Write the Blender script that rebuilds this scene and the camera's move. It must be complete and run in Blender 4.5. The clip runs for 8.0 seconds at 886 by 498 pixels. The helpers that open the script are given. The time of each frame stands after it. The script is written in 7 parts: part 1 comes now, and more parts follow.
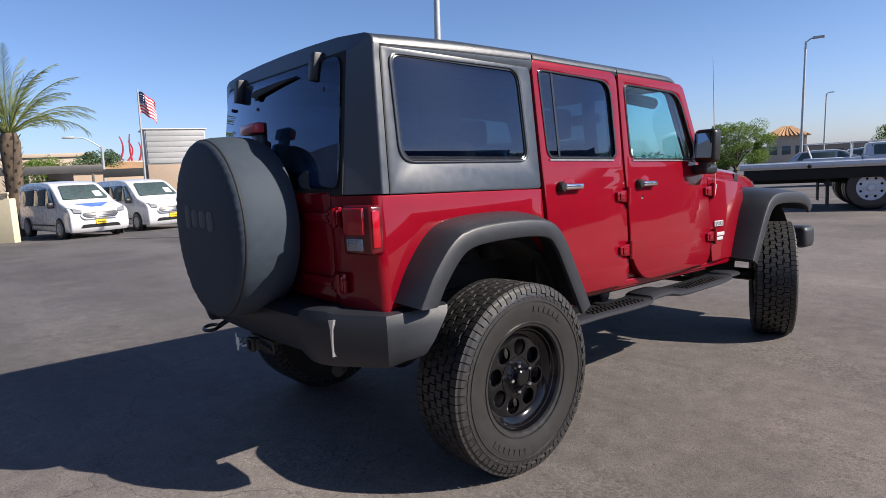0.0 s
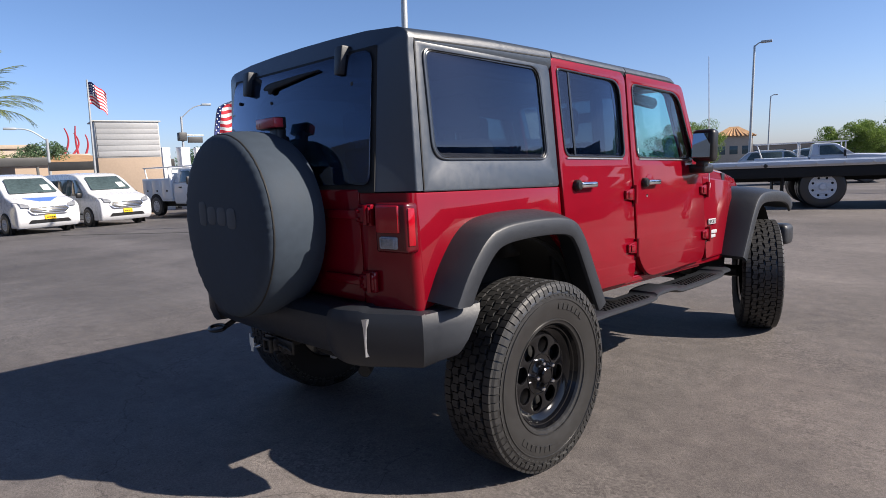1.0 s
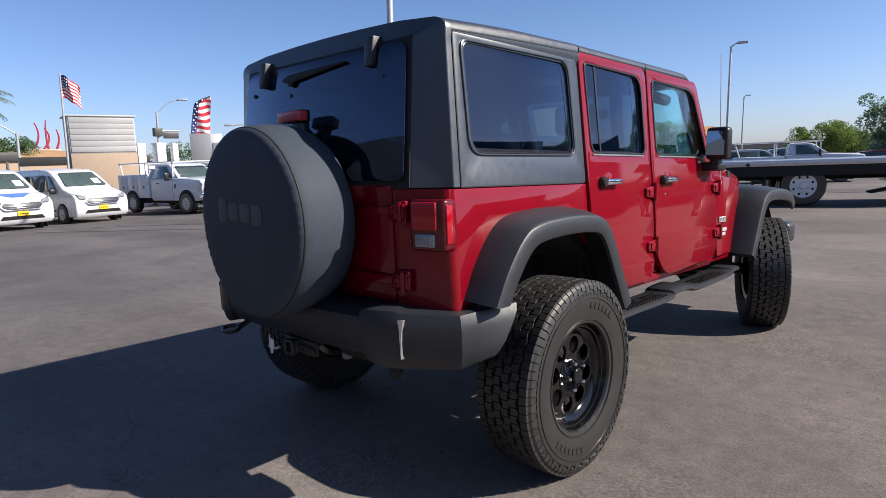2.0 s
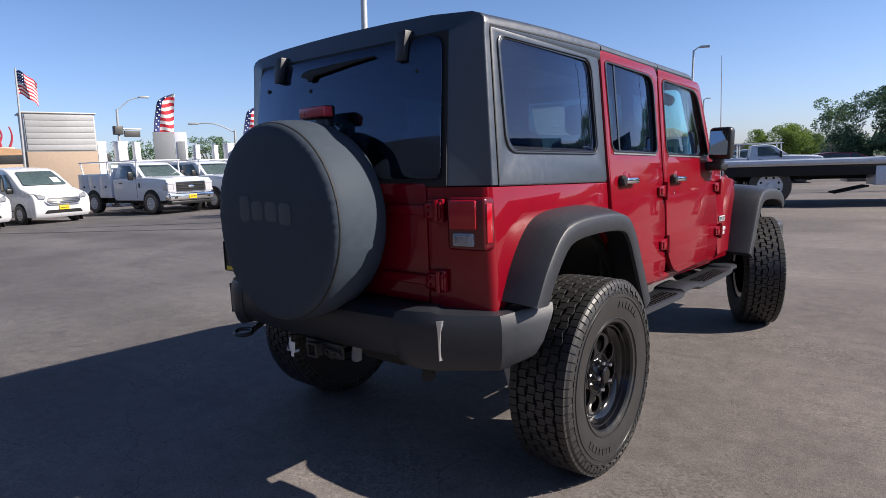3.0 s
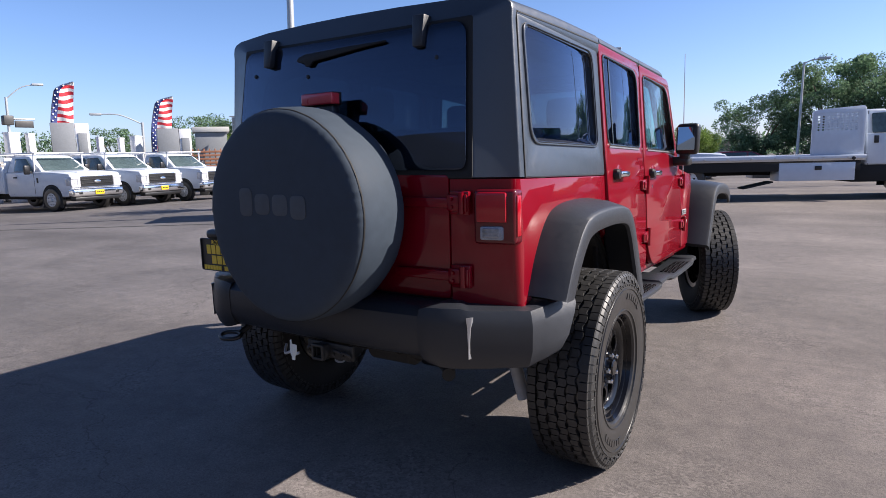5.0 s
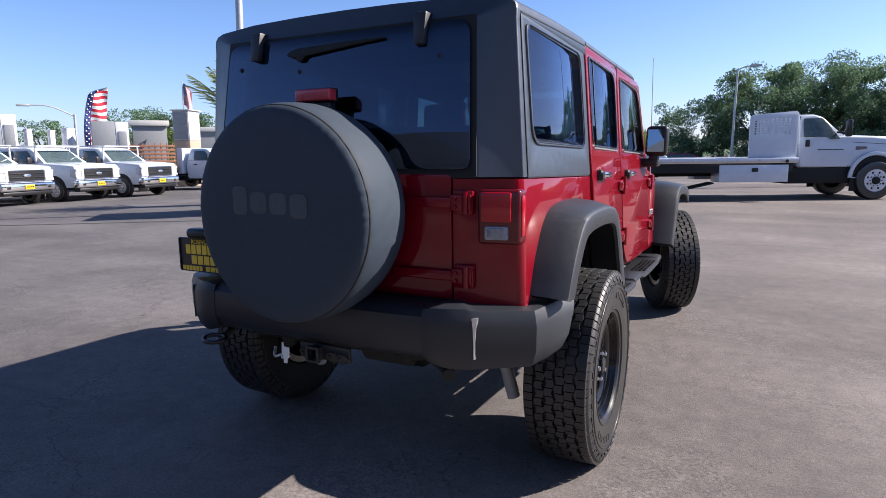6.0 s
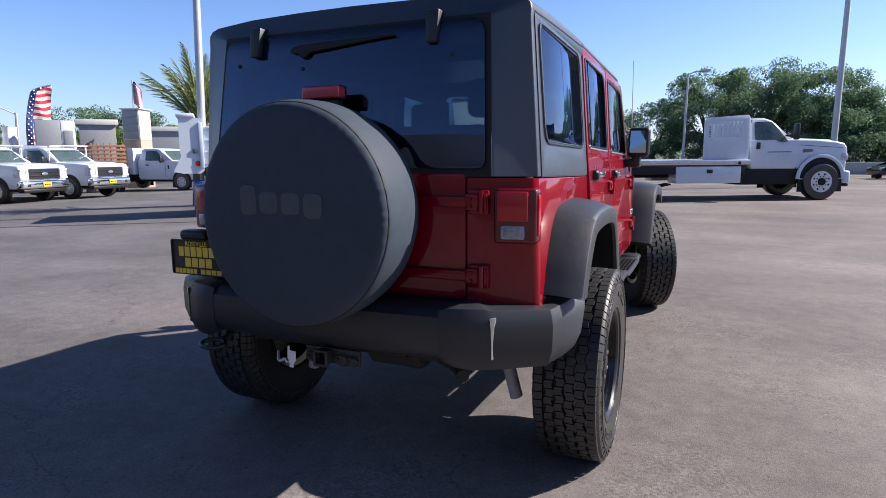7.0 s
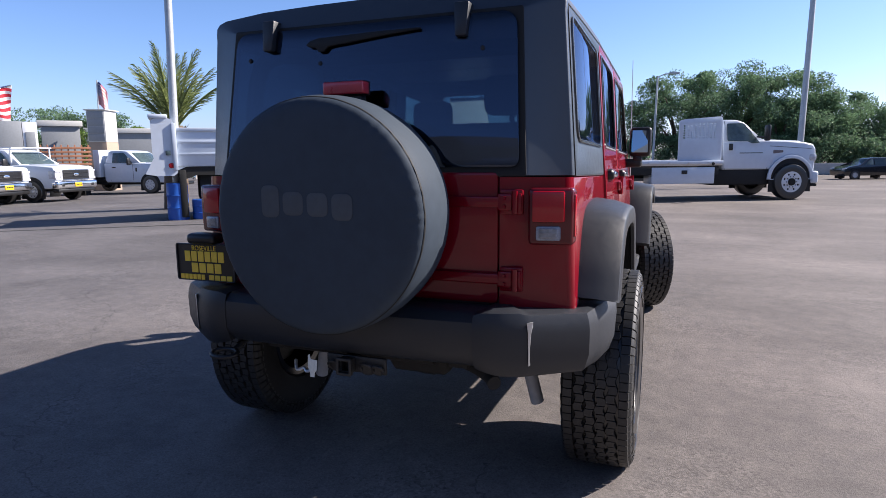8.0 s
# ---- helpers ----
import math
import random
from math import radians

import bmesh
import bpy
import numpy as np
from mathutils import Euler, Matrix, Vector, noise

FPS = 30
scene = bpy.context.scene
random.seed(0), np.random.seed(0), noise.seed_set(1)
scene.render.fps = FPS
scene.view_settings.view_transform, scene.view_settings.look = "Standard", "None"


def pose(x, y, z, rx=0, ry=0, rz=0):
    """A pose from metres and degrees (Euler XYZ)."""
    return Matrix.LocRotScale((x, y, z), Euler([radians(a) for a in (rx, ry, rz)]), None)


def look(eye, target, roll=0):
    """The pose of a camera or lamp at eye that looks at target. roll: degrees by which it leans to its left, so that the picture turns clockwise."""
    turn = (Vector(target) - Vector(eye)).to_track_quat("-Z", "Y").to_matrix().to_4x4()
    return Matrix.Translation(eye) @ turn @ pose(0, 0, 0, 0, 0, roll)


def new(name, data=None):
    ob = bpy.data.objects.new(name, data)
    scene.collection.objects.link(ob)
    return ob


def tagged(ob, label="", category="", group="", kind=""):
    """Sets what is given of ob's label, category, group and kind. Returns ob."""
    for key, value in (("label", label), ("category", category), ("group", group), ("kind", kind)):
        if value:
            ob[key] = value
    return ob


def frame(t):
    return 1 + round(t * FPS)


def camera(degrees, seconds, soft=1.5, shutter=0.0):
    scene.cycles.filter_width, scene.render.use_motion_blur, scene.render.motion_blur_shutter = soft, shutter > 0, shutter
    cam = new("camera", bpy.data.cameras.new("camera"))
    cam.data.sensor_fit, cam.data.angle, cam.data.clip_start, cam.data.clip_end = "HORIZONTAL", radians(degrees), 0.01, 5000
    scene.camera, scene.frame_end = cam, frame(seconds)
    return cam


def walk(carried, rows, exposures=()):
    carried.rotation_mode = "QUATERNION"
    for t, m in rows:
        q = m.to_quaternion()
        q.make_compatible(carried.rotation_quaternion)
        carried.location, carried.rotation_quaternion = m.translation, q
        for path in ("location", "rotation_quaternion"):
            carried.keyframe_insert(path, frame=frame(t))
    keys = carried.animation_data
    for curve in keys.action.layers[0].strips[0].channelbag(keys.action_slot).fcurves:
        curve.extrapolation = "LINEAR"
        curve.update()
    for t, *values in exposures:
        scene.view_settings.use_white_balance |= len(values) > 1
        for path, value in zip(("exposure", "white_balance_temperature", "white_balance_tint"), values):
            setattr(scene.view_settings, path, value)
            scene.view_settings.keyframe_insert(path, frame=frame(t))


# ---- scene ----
cam = camera(71.6, 8.0, soft=0.35)
PATH = [
    (0, (2.674, -1.796, 1.294), (1.161, -0.512, 1.046), -2.9),
    (0.5, (2.557, -1.901, 1.307), (1.097, -0.559, 1.049), -2.6),
    (1, (2.461, -1.996, 1.311), (1.045, -0.609, 1.045), -2.4),
    (1.5, (2.373, -2.045, 1.305), (0.987, -0.629, 1.032), -2.3),
    (2, (2.253, -2.096, 1.311), (0.891, -0.659, 1.035), -2.1),
    (3.5, (1.949, -2.301, 1.306), (0.714, -0.753, 1.021), -1.8),
    (4, (1.876, -2.35, 1.301), (0.681, -0.773, 1.007), -1.7),
    (4.5, (1.778, -2.367, 1.3), (0.644, -0.746, 1.005), -1.7),
    (6, (1.499, -2.472, 1.309), (0.591, -0.717, 1.001), -0.7),
    (6.5, (1.408, -2.521, 1.31), (0.574, -0.729, 1.004), -0.6),
    (7, (1.31, -2.539, 1.303), (0.529, -0.724, 0.998), -0.5),
    (7.5, (1.2, -2.54, 1.305), (0.461, -0.707, 0.999), -0.6),
    (8, (1.09, -2.534, 1.293), (0.395, -0.683, 0.993), -0.6),
]
walk(cam, [(t, look(eye, target, roll)) for t, eye, target, roll in PATH], [(0, 0.52, 6480, 13), (2, 0.52, 6480, 13), (4, 0.63, 6400, 14), (6, 0.88, 6220, 16), (7, 0.86, 6180, 16), (8, 0.86, 6180, 16)])

# ---- world, sun ----
SUN = Vector((1.15, 0.72, 1.0)).normalized()
world = bpy.data.worlds.new("sky")
world.use_nodes = True
scene.world = world
wn = world.node_tree.nodes
sky = wn.new("ShaderNodeTexSky")
sky.sky_type = "NISHITA"
sky.sun_disc = False
sky.sun_elevation = math.asin(SUN.z)
sky.sun_rotation = math.atan2(SUN.x, SUN.y)
sky.air_density, sky.dust_density, sky.ozone_density = 1.0, 0.7, 3.2
wn["Background"].inputs["Strength"].default_value = 0.080
tint = wn.new("ShaderNodeMix")
tint.data_type, tint.blend_type = "RGBA", "MULTIPLY"
tint.inputs["Factor"].default_value = 1.0
world.node_tree.links.new(sky.outputs["Color"], tint.inputs["A"])
# bluish haze over the horizon
haze = wn.new("ShaderNodeMix")
haze.data_type = "RGBA"
haze.inputs["A"].default_value, haze.inputs["B"].default_value = (0.98, 1.05, 1.40, 1), (0.82, 0.925, 1.14, 1)
world.node_tree.links.new(haze.outputs["Result"], tint.inputs["B"])
# the sky deepens smoothly towards the zenith
way = wn.new("ShaderNodeTexCoord")
axes = wn.new("ShaderNodeSeparateXYZ")
deep = wn.new("ShaderNodeMapRange")
deep.interpolation_type = "SMOOTHSTEP"
deep.inputs["From Min"].default_value, deep.inputs["From Max"].default_value = 0.28, 0.85
deep.inputs["To Min"].default_value, deep.inputs["To Max"].default_value = 1.10, 0.42
shade = wn.new("ShaderNodeVectorMath")
shade.operation = "SCALE"
world.node_tree.links.new(way.outputs["Generated"], axes.inputs[0])
world.node_tree.links.new(axes.outputs["Z"], deep.inputs["Value"])
low = wn.new("ShaderNodeMapRange")
low.inputs["From Max"].default_value = 0.22
world.node_tree.links.new(axes.outputs["Z"], low.inputs["Value"])
world.node_tree.links.new(low.outputs["Result"], haze.inputs["Factor"])
world.node_tree.links.new(tint.outputs["Result"], shade.inputs[0])
world.node_tree.links.new(deep.outputs["Result"], shade.inputs["Scale"])
world.node_tree.links.new(shade.outputs["Vector"], wn["Background"].inputs["Color"])

sun = new("sun", bpy.data.lights.new("sun", "SUN"))
sun.data.energy, sun.data.angle, sun.data.color = 5.8, radians(0.53), (1.0, 0.915, 0.79)
sun.matrix_world = look(SUN * 50, (0, 0, 0))


# ---- materials ----
def mat(name, color, rough=0.5, metal=0.0, vary=0.12, scale=9.0, bump=0.0, bump_scale=60.0, coat=0.0, spec=0.5,
        rvary=0.1, trans=0.0, alpha=1.0, second=None, per_piece=0.0, emit=0.0):
    """A Principled surface whose tone varies at a coarse and a fine scale, with fine relief."""
    m = bpy.data.materials.new(name)
    m.use_nodes = True
    n, l = m.node_tree.nodes, m.node_tree.links
    p = n["Principled BSDF"]
    p.inputs["Metallic"].default_value = metal
    p.inputs["Specular IOR Level"].default_value = spec
    p.inputs["Coat Weight"].default_value = coat
    p.inputs["Coat Roughness"].default_value = 0.04
    p.inputs["Transmission Weight"].default_value = trans
    p.inputs["Alpha"].default_value = alpha
    co = n.new("ShaderNodeTexCoord")
    big = n.new("ShaderNodeTexNoise")
    big.inputs["Scale"].default_value, big.inputs["Detail"].default_value = scale * 0.25, 4
    small = n.new("ShaderNodeTexNoise")
    small.inputs["Scale"].default_value, small.inputs["Detail"].default_value = scale * 4, 6
    for t in (big, small):
        l.new(co.outputs["Object"], t.inputs["Vector"])
    mix = n.new("ShaderNodeMath")
    mix.operation = "ADD"
    l.new(big.outputs["Fac"], mix.inputs[0])
    l.new(small.outputs["Fac"], mix.inputs[1])
    ramp = n.new("ShaderNodeMapRange")
    ramp.inputs["From Min"].default_value, ramp.inputs["From Max"].default_value = 0.7, 1.3
    l.new(mix.outputs[0], ramp.inputs["Value"])
    blend = n.new("ShaderNodeMix")
    blend.data_type = "RGBA"
    a = [c * (1 - vary) for c in color]
    b = list(second) if second else [min(1, c * (1 + vary)) for c in color]
    blend.inputs["A"].default_value, blend.inputs["B"].default_value = (*a, 1), (*b, 1)
    l.new(ramp.outputs["Result"], blend.inputs["Factor"])
    out = blend.outputs["Result"]
    if per_piece:
        info = n.new("ShaderNodeObjectInfo")
        hsv = n.new("ShaderNodeHueSaturation")
        mr = n.new("ShaderNodeMapRange")
        mr.inputs["To Min"].default_value, mr.inputs["To Max"].default_value = 1 - per_piece, 1 + per_piece
        l.new(info.outputs["Random"], mr.inputs["Value"])
        l.new(mr.outputs["Result"], hsv.inputs["Value"])
        l.new(out, hsv.inputs["Color"])
        out = hsv.outputs["Color"]
    l.new(out, p.inputs["Base Color"])
    rr = n.new("ShaderNodeMapRange")
    rr.inputs["To Min"].default_value, rr.inputs["To Max"].default_value = max(0, rough - rvary), min(1, rough + rvary)
    l.new(small.outputs["Fac"], rr.inputs["Value"])
    l.new(rr.outputs["Result"], p.inputs["Roughness"])
    if bump:
        bt = n.new("ShaderNodeTexNoise")
        bt.inputs["Scale"].default_value, bt.inputs["Detail"].default_value = bump_scale, 3
        l.new(co.outputs["Object"], bt.inputs["Vector"])
        bn = n.new("ShaderNodeBump")
        bn.inputs["Strength"].default_value, bn.inputs["Distance"].default_value = min(1, bump * 10), 0.01 * bump
        l.new(bt.outputs["Fac"], bn.inputs["Height"])
        l.new(bn.outputs["Normal"], p.inputs["Normal"])
    if emit:
        l.new(out, p.inputs["Emission Color"])
        p.inputs["Emission Strength"].default_value = emit
    return m


def glass(name, tint, amount, gloss, sheen=(1, 1, 1)):
    """A pane: mirror gloss that grows towards grazing view over a tinted see-through sheet. amount: the light that passes each face."""
    m = bpy.data.materials.new(name)
    m.use_nodes = True
    n, l = m.node_tree.nodes, m.node_tree.links
    n.remove(n["Principled BSDF"])
    clear = n.new("ShaderNodeBsdfTransparent")
    clear.inputs["Color"].default_value = (*[c * amount for c in tint], 1)
    shine = n.new("ShaderNodeBsdfGlossy")
    shine.inputs["Roughness"].default_value = 0.0
    shine.inputs["Color"].default_value = (*sheen, 1)
    edge = n.new("ShaderNodeLayerWeight")
    edge.inputs["Blend"].default_value = 0.5
    power = n.new("ShaderNodeMath")
    power.operation = "POWER"
    power.inputs[1].default_value = 4.5
    scale = n.new("ShaderNodeMath")
    scale.operation = "MULTIPLY_ADD"
    scale.inputs[1].default_value, scale.inputs[2].default_value = 1 - gloss, gloss
    mix = n.new("ShaderNodeMixShader")
    l.new(edge.outputs["Facing"], power.inputs[0])
    l.new(power.outputs[0], scale.inputs[0])
    l.new(scale.outputs[0], mix.inputs["Fac"])
    l.new(clear.outputs[0], mix.inputs[1])
    l.new(shine.outputs[0], mix.inputs[2])
    l.new(mix.outputs[0], n["Material Output"].inputs["Surface"])
    return m


RED = mat("red_paint", (0.195, 0.0010, 0.0092), 0.46, metal=0.12, coat=0.80, vary=0.06, scale=3, rvary=0.03, spec=0.04)
PLASTIC = mat("charcoal_plastic", (0.015, 0.018, 0.024), 0.46, vary=0.05, scale=14, bump=0.05, bump_scale=900, spec=0.55)
HARDTOP = mat("grained_hardtop", (0.026, 0.036, 0.051), 0.37, vary=0.08, scale=8, bump=0.05, bump_scale=700, spec=1.0)
TOPRIM = mat("polished_hardtop_rim", (0.034, 0.040, 0.050), 0.24, vary=0.08, scale=8, spec=0.8)
BLACK = mat("black_trim", (0.010, 0.010, 0.011), 0.4, vary=0.2)
GASKET = mat("rubber_gasket", (0.008, 0.008, 0.008), 0.7, vary=0.2)
SEAL = mat("glossy_window_seal", (0.012, 0.012, 0.013), 0.2, vary=0.1, spec=0.8)
RUBBER = mat("tyre_rubber", (0.017, 0.017, 0.0175), 0.52, vary=0.15, scale=12, bump=0.04, bump_scale=220, second=(0.030, 0.0295, 0.029), spec=0.6)
SIDEWALL = mat("tyre_sidewall", (0.012, 0.012, 0.0125), 0.33, vary=0.10, scale=7, bump=0.02, bump_scale=120, second=(0.018, 0.018, 0.018), spec=0.9)
WHEELBLACK = mat("gloss_black_alloy", (0.0035, 0.0035, 0.0045), 0.13, metal=0.0, coat=0.15, vary=0.15, spec=0.3, rvary=0.05)
CHROME = mat("chrome", (0.72, 0.72, 0.74), 0.12, metal=1.0, vary=0.06)
STEEL = mat("dark_steel", (0.05, 0.05, 0.05), 0.5, metal=0.7, vary=0.3, scale=18, bump=0.05)
FABRIC = mat("spare_cover_vinyl", (0.043, 0.057, 0.076), 0.66, vary=0.10, scale=6, bump=0.08, bump_scale=30, spec=0.16)
LOGO = mat("printed_mark", (0.080, 0.092, 0.106), 0.6, vary=0.1, spec=0.2)
REDLENS = mat("red_lens", (0.34, 0.003, 0.012), 0.14, coat=0.2, vary=0.12, scale=40)
CLEARLENS = mat("clear_lens", (0.44, 0.45, 0.48), 0.16, coat=0.8, vary=0.25, scale=60)
GREYTRIM = mat("grey_lamp_bezel", (0.16, 0.13, 0.13), 0.3, vary=0.1)
LAMPRED = mat("lamp_bezel_red", (0.10, 0.003, 0.008), 0.22, coat=0.15, vary=0.1)
TAILCLEAR = mat("reversing_lens", (0.26, 0.28, 0.33), 0.16, coat=0.6, vary=0.25, scale=60)
LAMPGLASS = mat("lamp_glass", (0.22, 0.23, 0.25), 0.1, coat=0.9, vary=0.4, scale=20)
CABIN = mat("cabin_vinyl", (0.008, 0.008, 0.009), 0.7, vary=0.2)
PAPER = mat("paper_sticker", (0.75, 0.78, 0.74), 0.6, vary=0.08, scale=30)
TINT = glass("privacy_glass", (0.72, 0.90, 1.05), 0.31, 0.085, (0.64, 0.73, 0.95))
CLEAR = glass("clear_glass", (0.80, 0.985, 1.0), 0.95, 0.035)
WHITE = mat("white_vehicle_paint", (0.68, 0.69, 0.71), 0.28, coat=0.8, vary=0.03, scale=2)
# the bluish cast of shaded truck sides is put into this white
TRUCKWHITE = mat("truck_white_shade_blue", (0.56, 0.615, 0.69), 0.34, coat=0.5, vary=0.04, scale=2)
DARKGLASS = mat("vehicle_glass", (0.065, 0.095, 0.100), 0.04, vary=0.3, scale=3, spec=0.5)
SILVER = mat("brushed_silver", (0.55, 0.56, 0.58), 0.35, metal=0.8, vary=0.1)
ALLOY = mat("wheel_silver_paint", (0.52, 0.53, 0.55), 0.35, metal=0.15, vary=0.12, scale=12)
YELLOW = mat("plate_yellow", (0.85, 0.50, 0.01), 0.45, vary=0.08)
GOLD = mat("plate_print_yellow", (0.85, 0.60, 0.06), 0.5, vary=0.08)
SHOCK = mat("shock_silver", (0.55, 0.56, 0.58), 0.4, vary=0.1)
UNDER = mat("underbody_black", (0.012, 0.012, 0.012), 0.8, vary=0.3)


def asphalt():
    m = mat("asphalt", (0.122, 0.1075, 0.1015), 0.76, vary=0.12, scale=2.2, bump=0.30, bump_scale=200, second=(0.171, 0.151, 0.1395), spec=0.40)
    n, l = m.node_tree.nodes, m.node_tree.links
    p = n["Principled BSDF"]
    base = p.inputs["Base Color"].links[0].from_socket
    co = n.new("ShaderNodeTexCoord")
    grit = n.new("ShaderNodeTexVoronoi")
    grit.inputs["Scale"].default_value = 95
    stain = n.new("ShaderNodeTexNoise")
    stain.inputs["Scale"].default_value, stain.inputs["Detail"].default_value, stain.inputs["Distortion"].default_value = 0.55, 7, 1.2
    for t in (grit, stain):
        l.new(co.outputs["Object"], t.inputs["Vector"])
    g = n.new("ShaderNodeMapRange")
    g.inputs["From Max"].default_value, g.inputs["To Min"].default_value, g.inputs["To Max"].default_value = 0.6, 0.84, 1.12
    l.new(grit.outputs["Distance"], g.inputs["Value"])
    s = n.new("ShaderNodeMapRange")
    s.inputs["From Min"].default_value, s.inputs["From Max"].default_value = 0.36, 0.62
    s.inputs["To Min"].default_value, s.inputs["To Max"].default_value = 0.86, 1.05
    l.new(stain.outputs["Fac"], s.inputs["Value"])
    chip = n.new("ShaderNodeTexVoronoi")
    chip.inputs["Scale"].default_value = 165
    l.new(co.outputs["Object"], chip.inputs["Vector"])
    sep = n.new("ShaderNodeSeparateColor")
    l.new(chip.outputs["Color"], sep.inputs["Color"])
    pale = n.new("ShaderNodeMapRange")
    pale.inputs["From Min"].default_value, pale.inputs["From Max"].default_value = 0.0, 1.0
    pale.inputs["To Min"].default_value, pale.inputs["To Max"].default_value = 0.80, 1.22
    l.new(sep.outputs["Red"], pale.inputs["Value"])
    # coarse stones lie bare in patches
    bare = n.new("ShaderNodeTexVoronoi")
    bare.inputs["Scale"].default_value = 88
    l.new(co.outputs["Object"], bare.inputs["Vector"])
    stone = n.new("ShaderNodeSeparateColor")
    l.new(bare.outputs["Color"], stone.inputs["Color"])
    tone = n.new("ShaderNodeMapRange")
    tone.inputs["To Min"].default_value, tone.inputs["To Max"].default_value = 0.60, 1.42
    l.new(stone.outputs["Red"], tone.inputs["Value"])
    patch = n.new("ShaderNodeTexNoise")
    patch.inputs["Scale"].default_value, patch.inputs["Detail"].default_value, patch.inputs["Distortion"].default_value = 1.3, 5, 0.8
    l.new(co.outputs["Object"], patch.inputs["Vector"])
    where = n.new("ShaderNodeMapRange")
    where.inputs["From Min"].default_value, where.inputs["From Max"].default_value, where.inputs["To Max"].default_value = 0.46, 0.64, 0.75
    l.new(patch.outputs["Fac"], where.inputs["Value"])
    chips = n.new("ShaderNodeMix")
    l.new(where.outputs["Result"], chips.inputs["Factor"])
    l.new(pale.outputs["Result"], chips.inputs["A"])
    l.new(tone.outputs["Result"], chips.inputs["B"])
    first = n.new("ShaderNodeMath")
    first.operation = "MULTIPLY"
    l.new(chips.outputs["Result"], first.inputs[0])
    l.new(g.outputs["Result"], first.inputs[1])
    # long worn lanes and darker sealed patches
    lanes = n.new("ShaderNodeTexNoise")
    lanes.inputs["Scale"].default_value, lanes.inputs["Detail"].default_value = 0.16, 5
    lane = n.new("ShaderNodeMapRange")
    lane.inputs["From Min"].default_value, lane.inputs["From Max"].default_value = 0.40, 0.60
    lane.inputs["To Min"].default_value, lane.inputs["To Max"].default_value = 0.84, 1.14
    stretch = n.new("ShaderNodeMapping")
    stretch.inputs["Scale"].default_value, stretch.inputs["Rotation"].default_value = (1.0, 3.2, 1.0), (0, 0, 0.42)
    l.new(co.outputs["Object"], stretch.inputs["Vector"])
    l.new(stretch.outputs["Vector"], lanes.inputs["Vector"])
    l.new(lanes.outputs["Fac"], lane.inputs["Value"])
    second_ = n.new("ShaderNodeMath")
    second_.operation = "MULTIPLY"
    l.new(s.outputs["Result"], second_.inputs[0])
    l.new(lane.outputs["Result"], second_.inputs[1])
    both = n.new("ShaderNodeMath")
    both.operation = "MULTIPLY"
    l.new(first.outputs[0], both.inputs[0])
    l.new(second_.outputs[0], both.inputs[1])
    # faint tyre scuffs
    turned = n.new("ShaderNodeMapping")
    turned.inputs["Scale"].default_value, turned.inputs["Rotation"].default_value = (0.7, 6.0, 1.0), (0, 0, -0.55)
    l.new(co.outputs["Object"], turned.inputs["Vector"])
    scuff = n.new("ShaderNodeTexNoise")
    scuff.inputs["Scale"].default_value, scuff.inputs["Detail"].default_value, scuff.inputs["Distortion"].default_value = 1.1, 6, 0.5
    l.new(turned.outputs["Vector"], scuff.inputs["Vector"])
    mark = n.new("ShaderNodeMapRange")
    mark.inputs["From Min"].default_value, mark.inputs["From Max"].default_value = 0.60, 0.76
    mark.inputs["To Min"].default_value, mark.inputs["To Max"].default_value = 1.01, 0.80
    l.new(scuff.outputs["Fac"], mark.inputs["Value"])
    rubbed = n.new("ShaderNodeMath")
    rubbed.operation = "MULTIPLY"
    l.new(both.outputs[0], rubbed.inputs[0])
    l.new(mark.outputs["Result"], rubbed.inputs[1])
    both = rubbed
    # hairline cracks here and there
    warp = n.new("ShaderNodeTexNoise")
    warp.inputs["Scale"].default_value, warp.inputs["Detail"].default_value = 1.6, 6
    l.new(co.outputs["Object"], warp.inputs["Vector"])
    push = n.new("ShaderNodeMix")
    push.data_type, push.blend_type = "RGBA", "LINEAR_LIGHT"
    push.inputs["Factor"].default_value = 0.5
    l.new(co.outputs["Object"], push.inputs["A"])
    l.new(warp.outputs["Color"], push.inputs["B"])
    net = n.new("ShaderNodeTexVoronoi")
    net.feature = "DISTANCE_TO_EDGE"
    net.inputs["Scale"].default_value = 0.42
    l.new(push.outputs["Result"], net.inputs["Vector"])
    crack = n.new("ShaderNodeMapRange")
    crack.inputs["From Min"].default_value, crack.inputs["From Max"].default_value = 0.0008, 0.0030
    crack.inputs["To Min"].default_value, crack.inputs["To Max"].default_value = 0.62, 1.0
    l.new(net.outputs["Distance"], crack.inputs["Value"])
    worn = n.new("ShaderNodeMapRange")
    worn.inputs["From Min"].default_value, worn.inputs["From Max"].default_value = 0.48, 0.56
    l.new(lanes.outputs["Fac"], worn.inputs["Value"])
    fade = n.new("ShaderNodeMix")
    fade.inputs["A"].default_value = 1.0
    l.new(worn.outputs["Result"], fade.inputs["Factor"])
    l.new(crack.outputs["Result"], fade.inputs["B"])
    pits = n.new("ShaderNodeTexVoronoi")
    pits.inputs["Scale"].default_value = 11
    l.new(co.outputs["Object"], pits.inputs["Vector"])
    pit = n.new("ShaderNodeMapRange")
    pit.inputs["From Min"].default_value, pit.inputs["From Max"].default_value = 0.05, 0.13
    pit.inputs["To Min"].default_value, pit.inputs["To Max"].default_value = 0.62, 1.0
    l.new(pits.outputs["Distance"], pit.inputs["Value"])
    pitted = n.new("ShaderNodeMath")
    pitted.operation = "MULTIPLY"
    l.new(both.outputs[0], pitted.inputs[0])
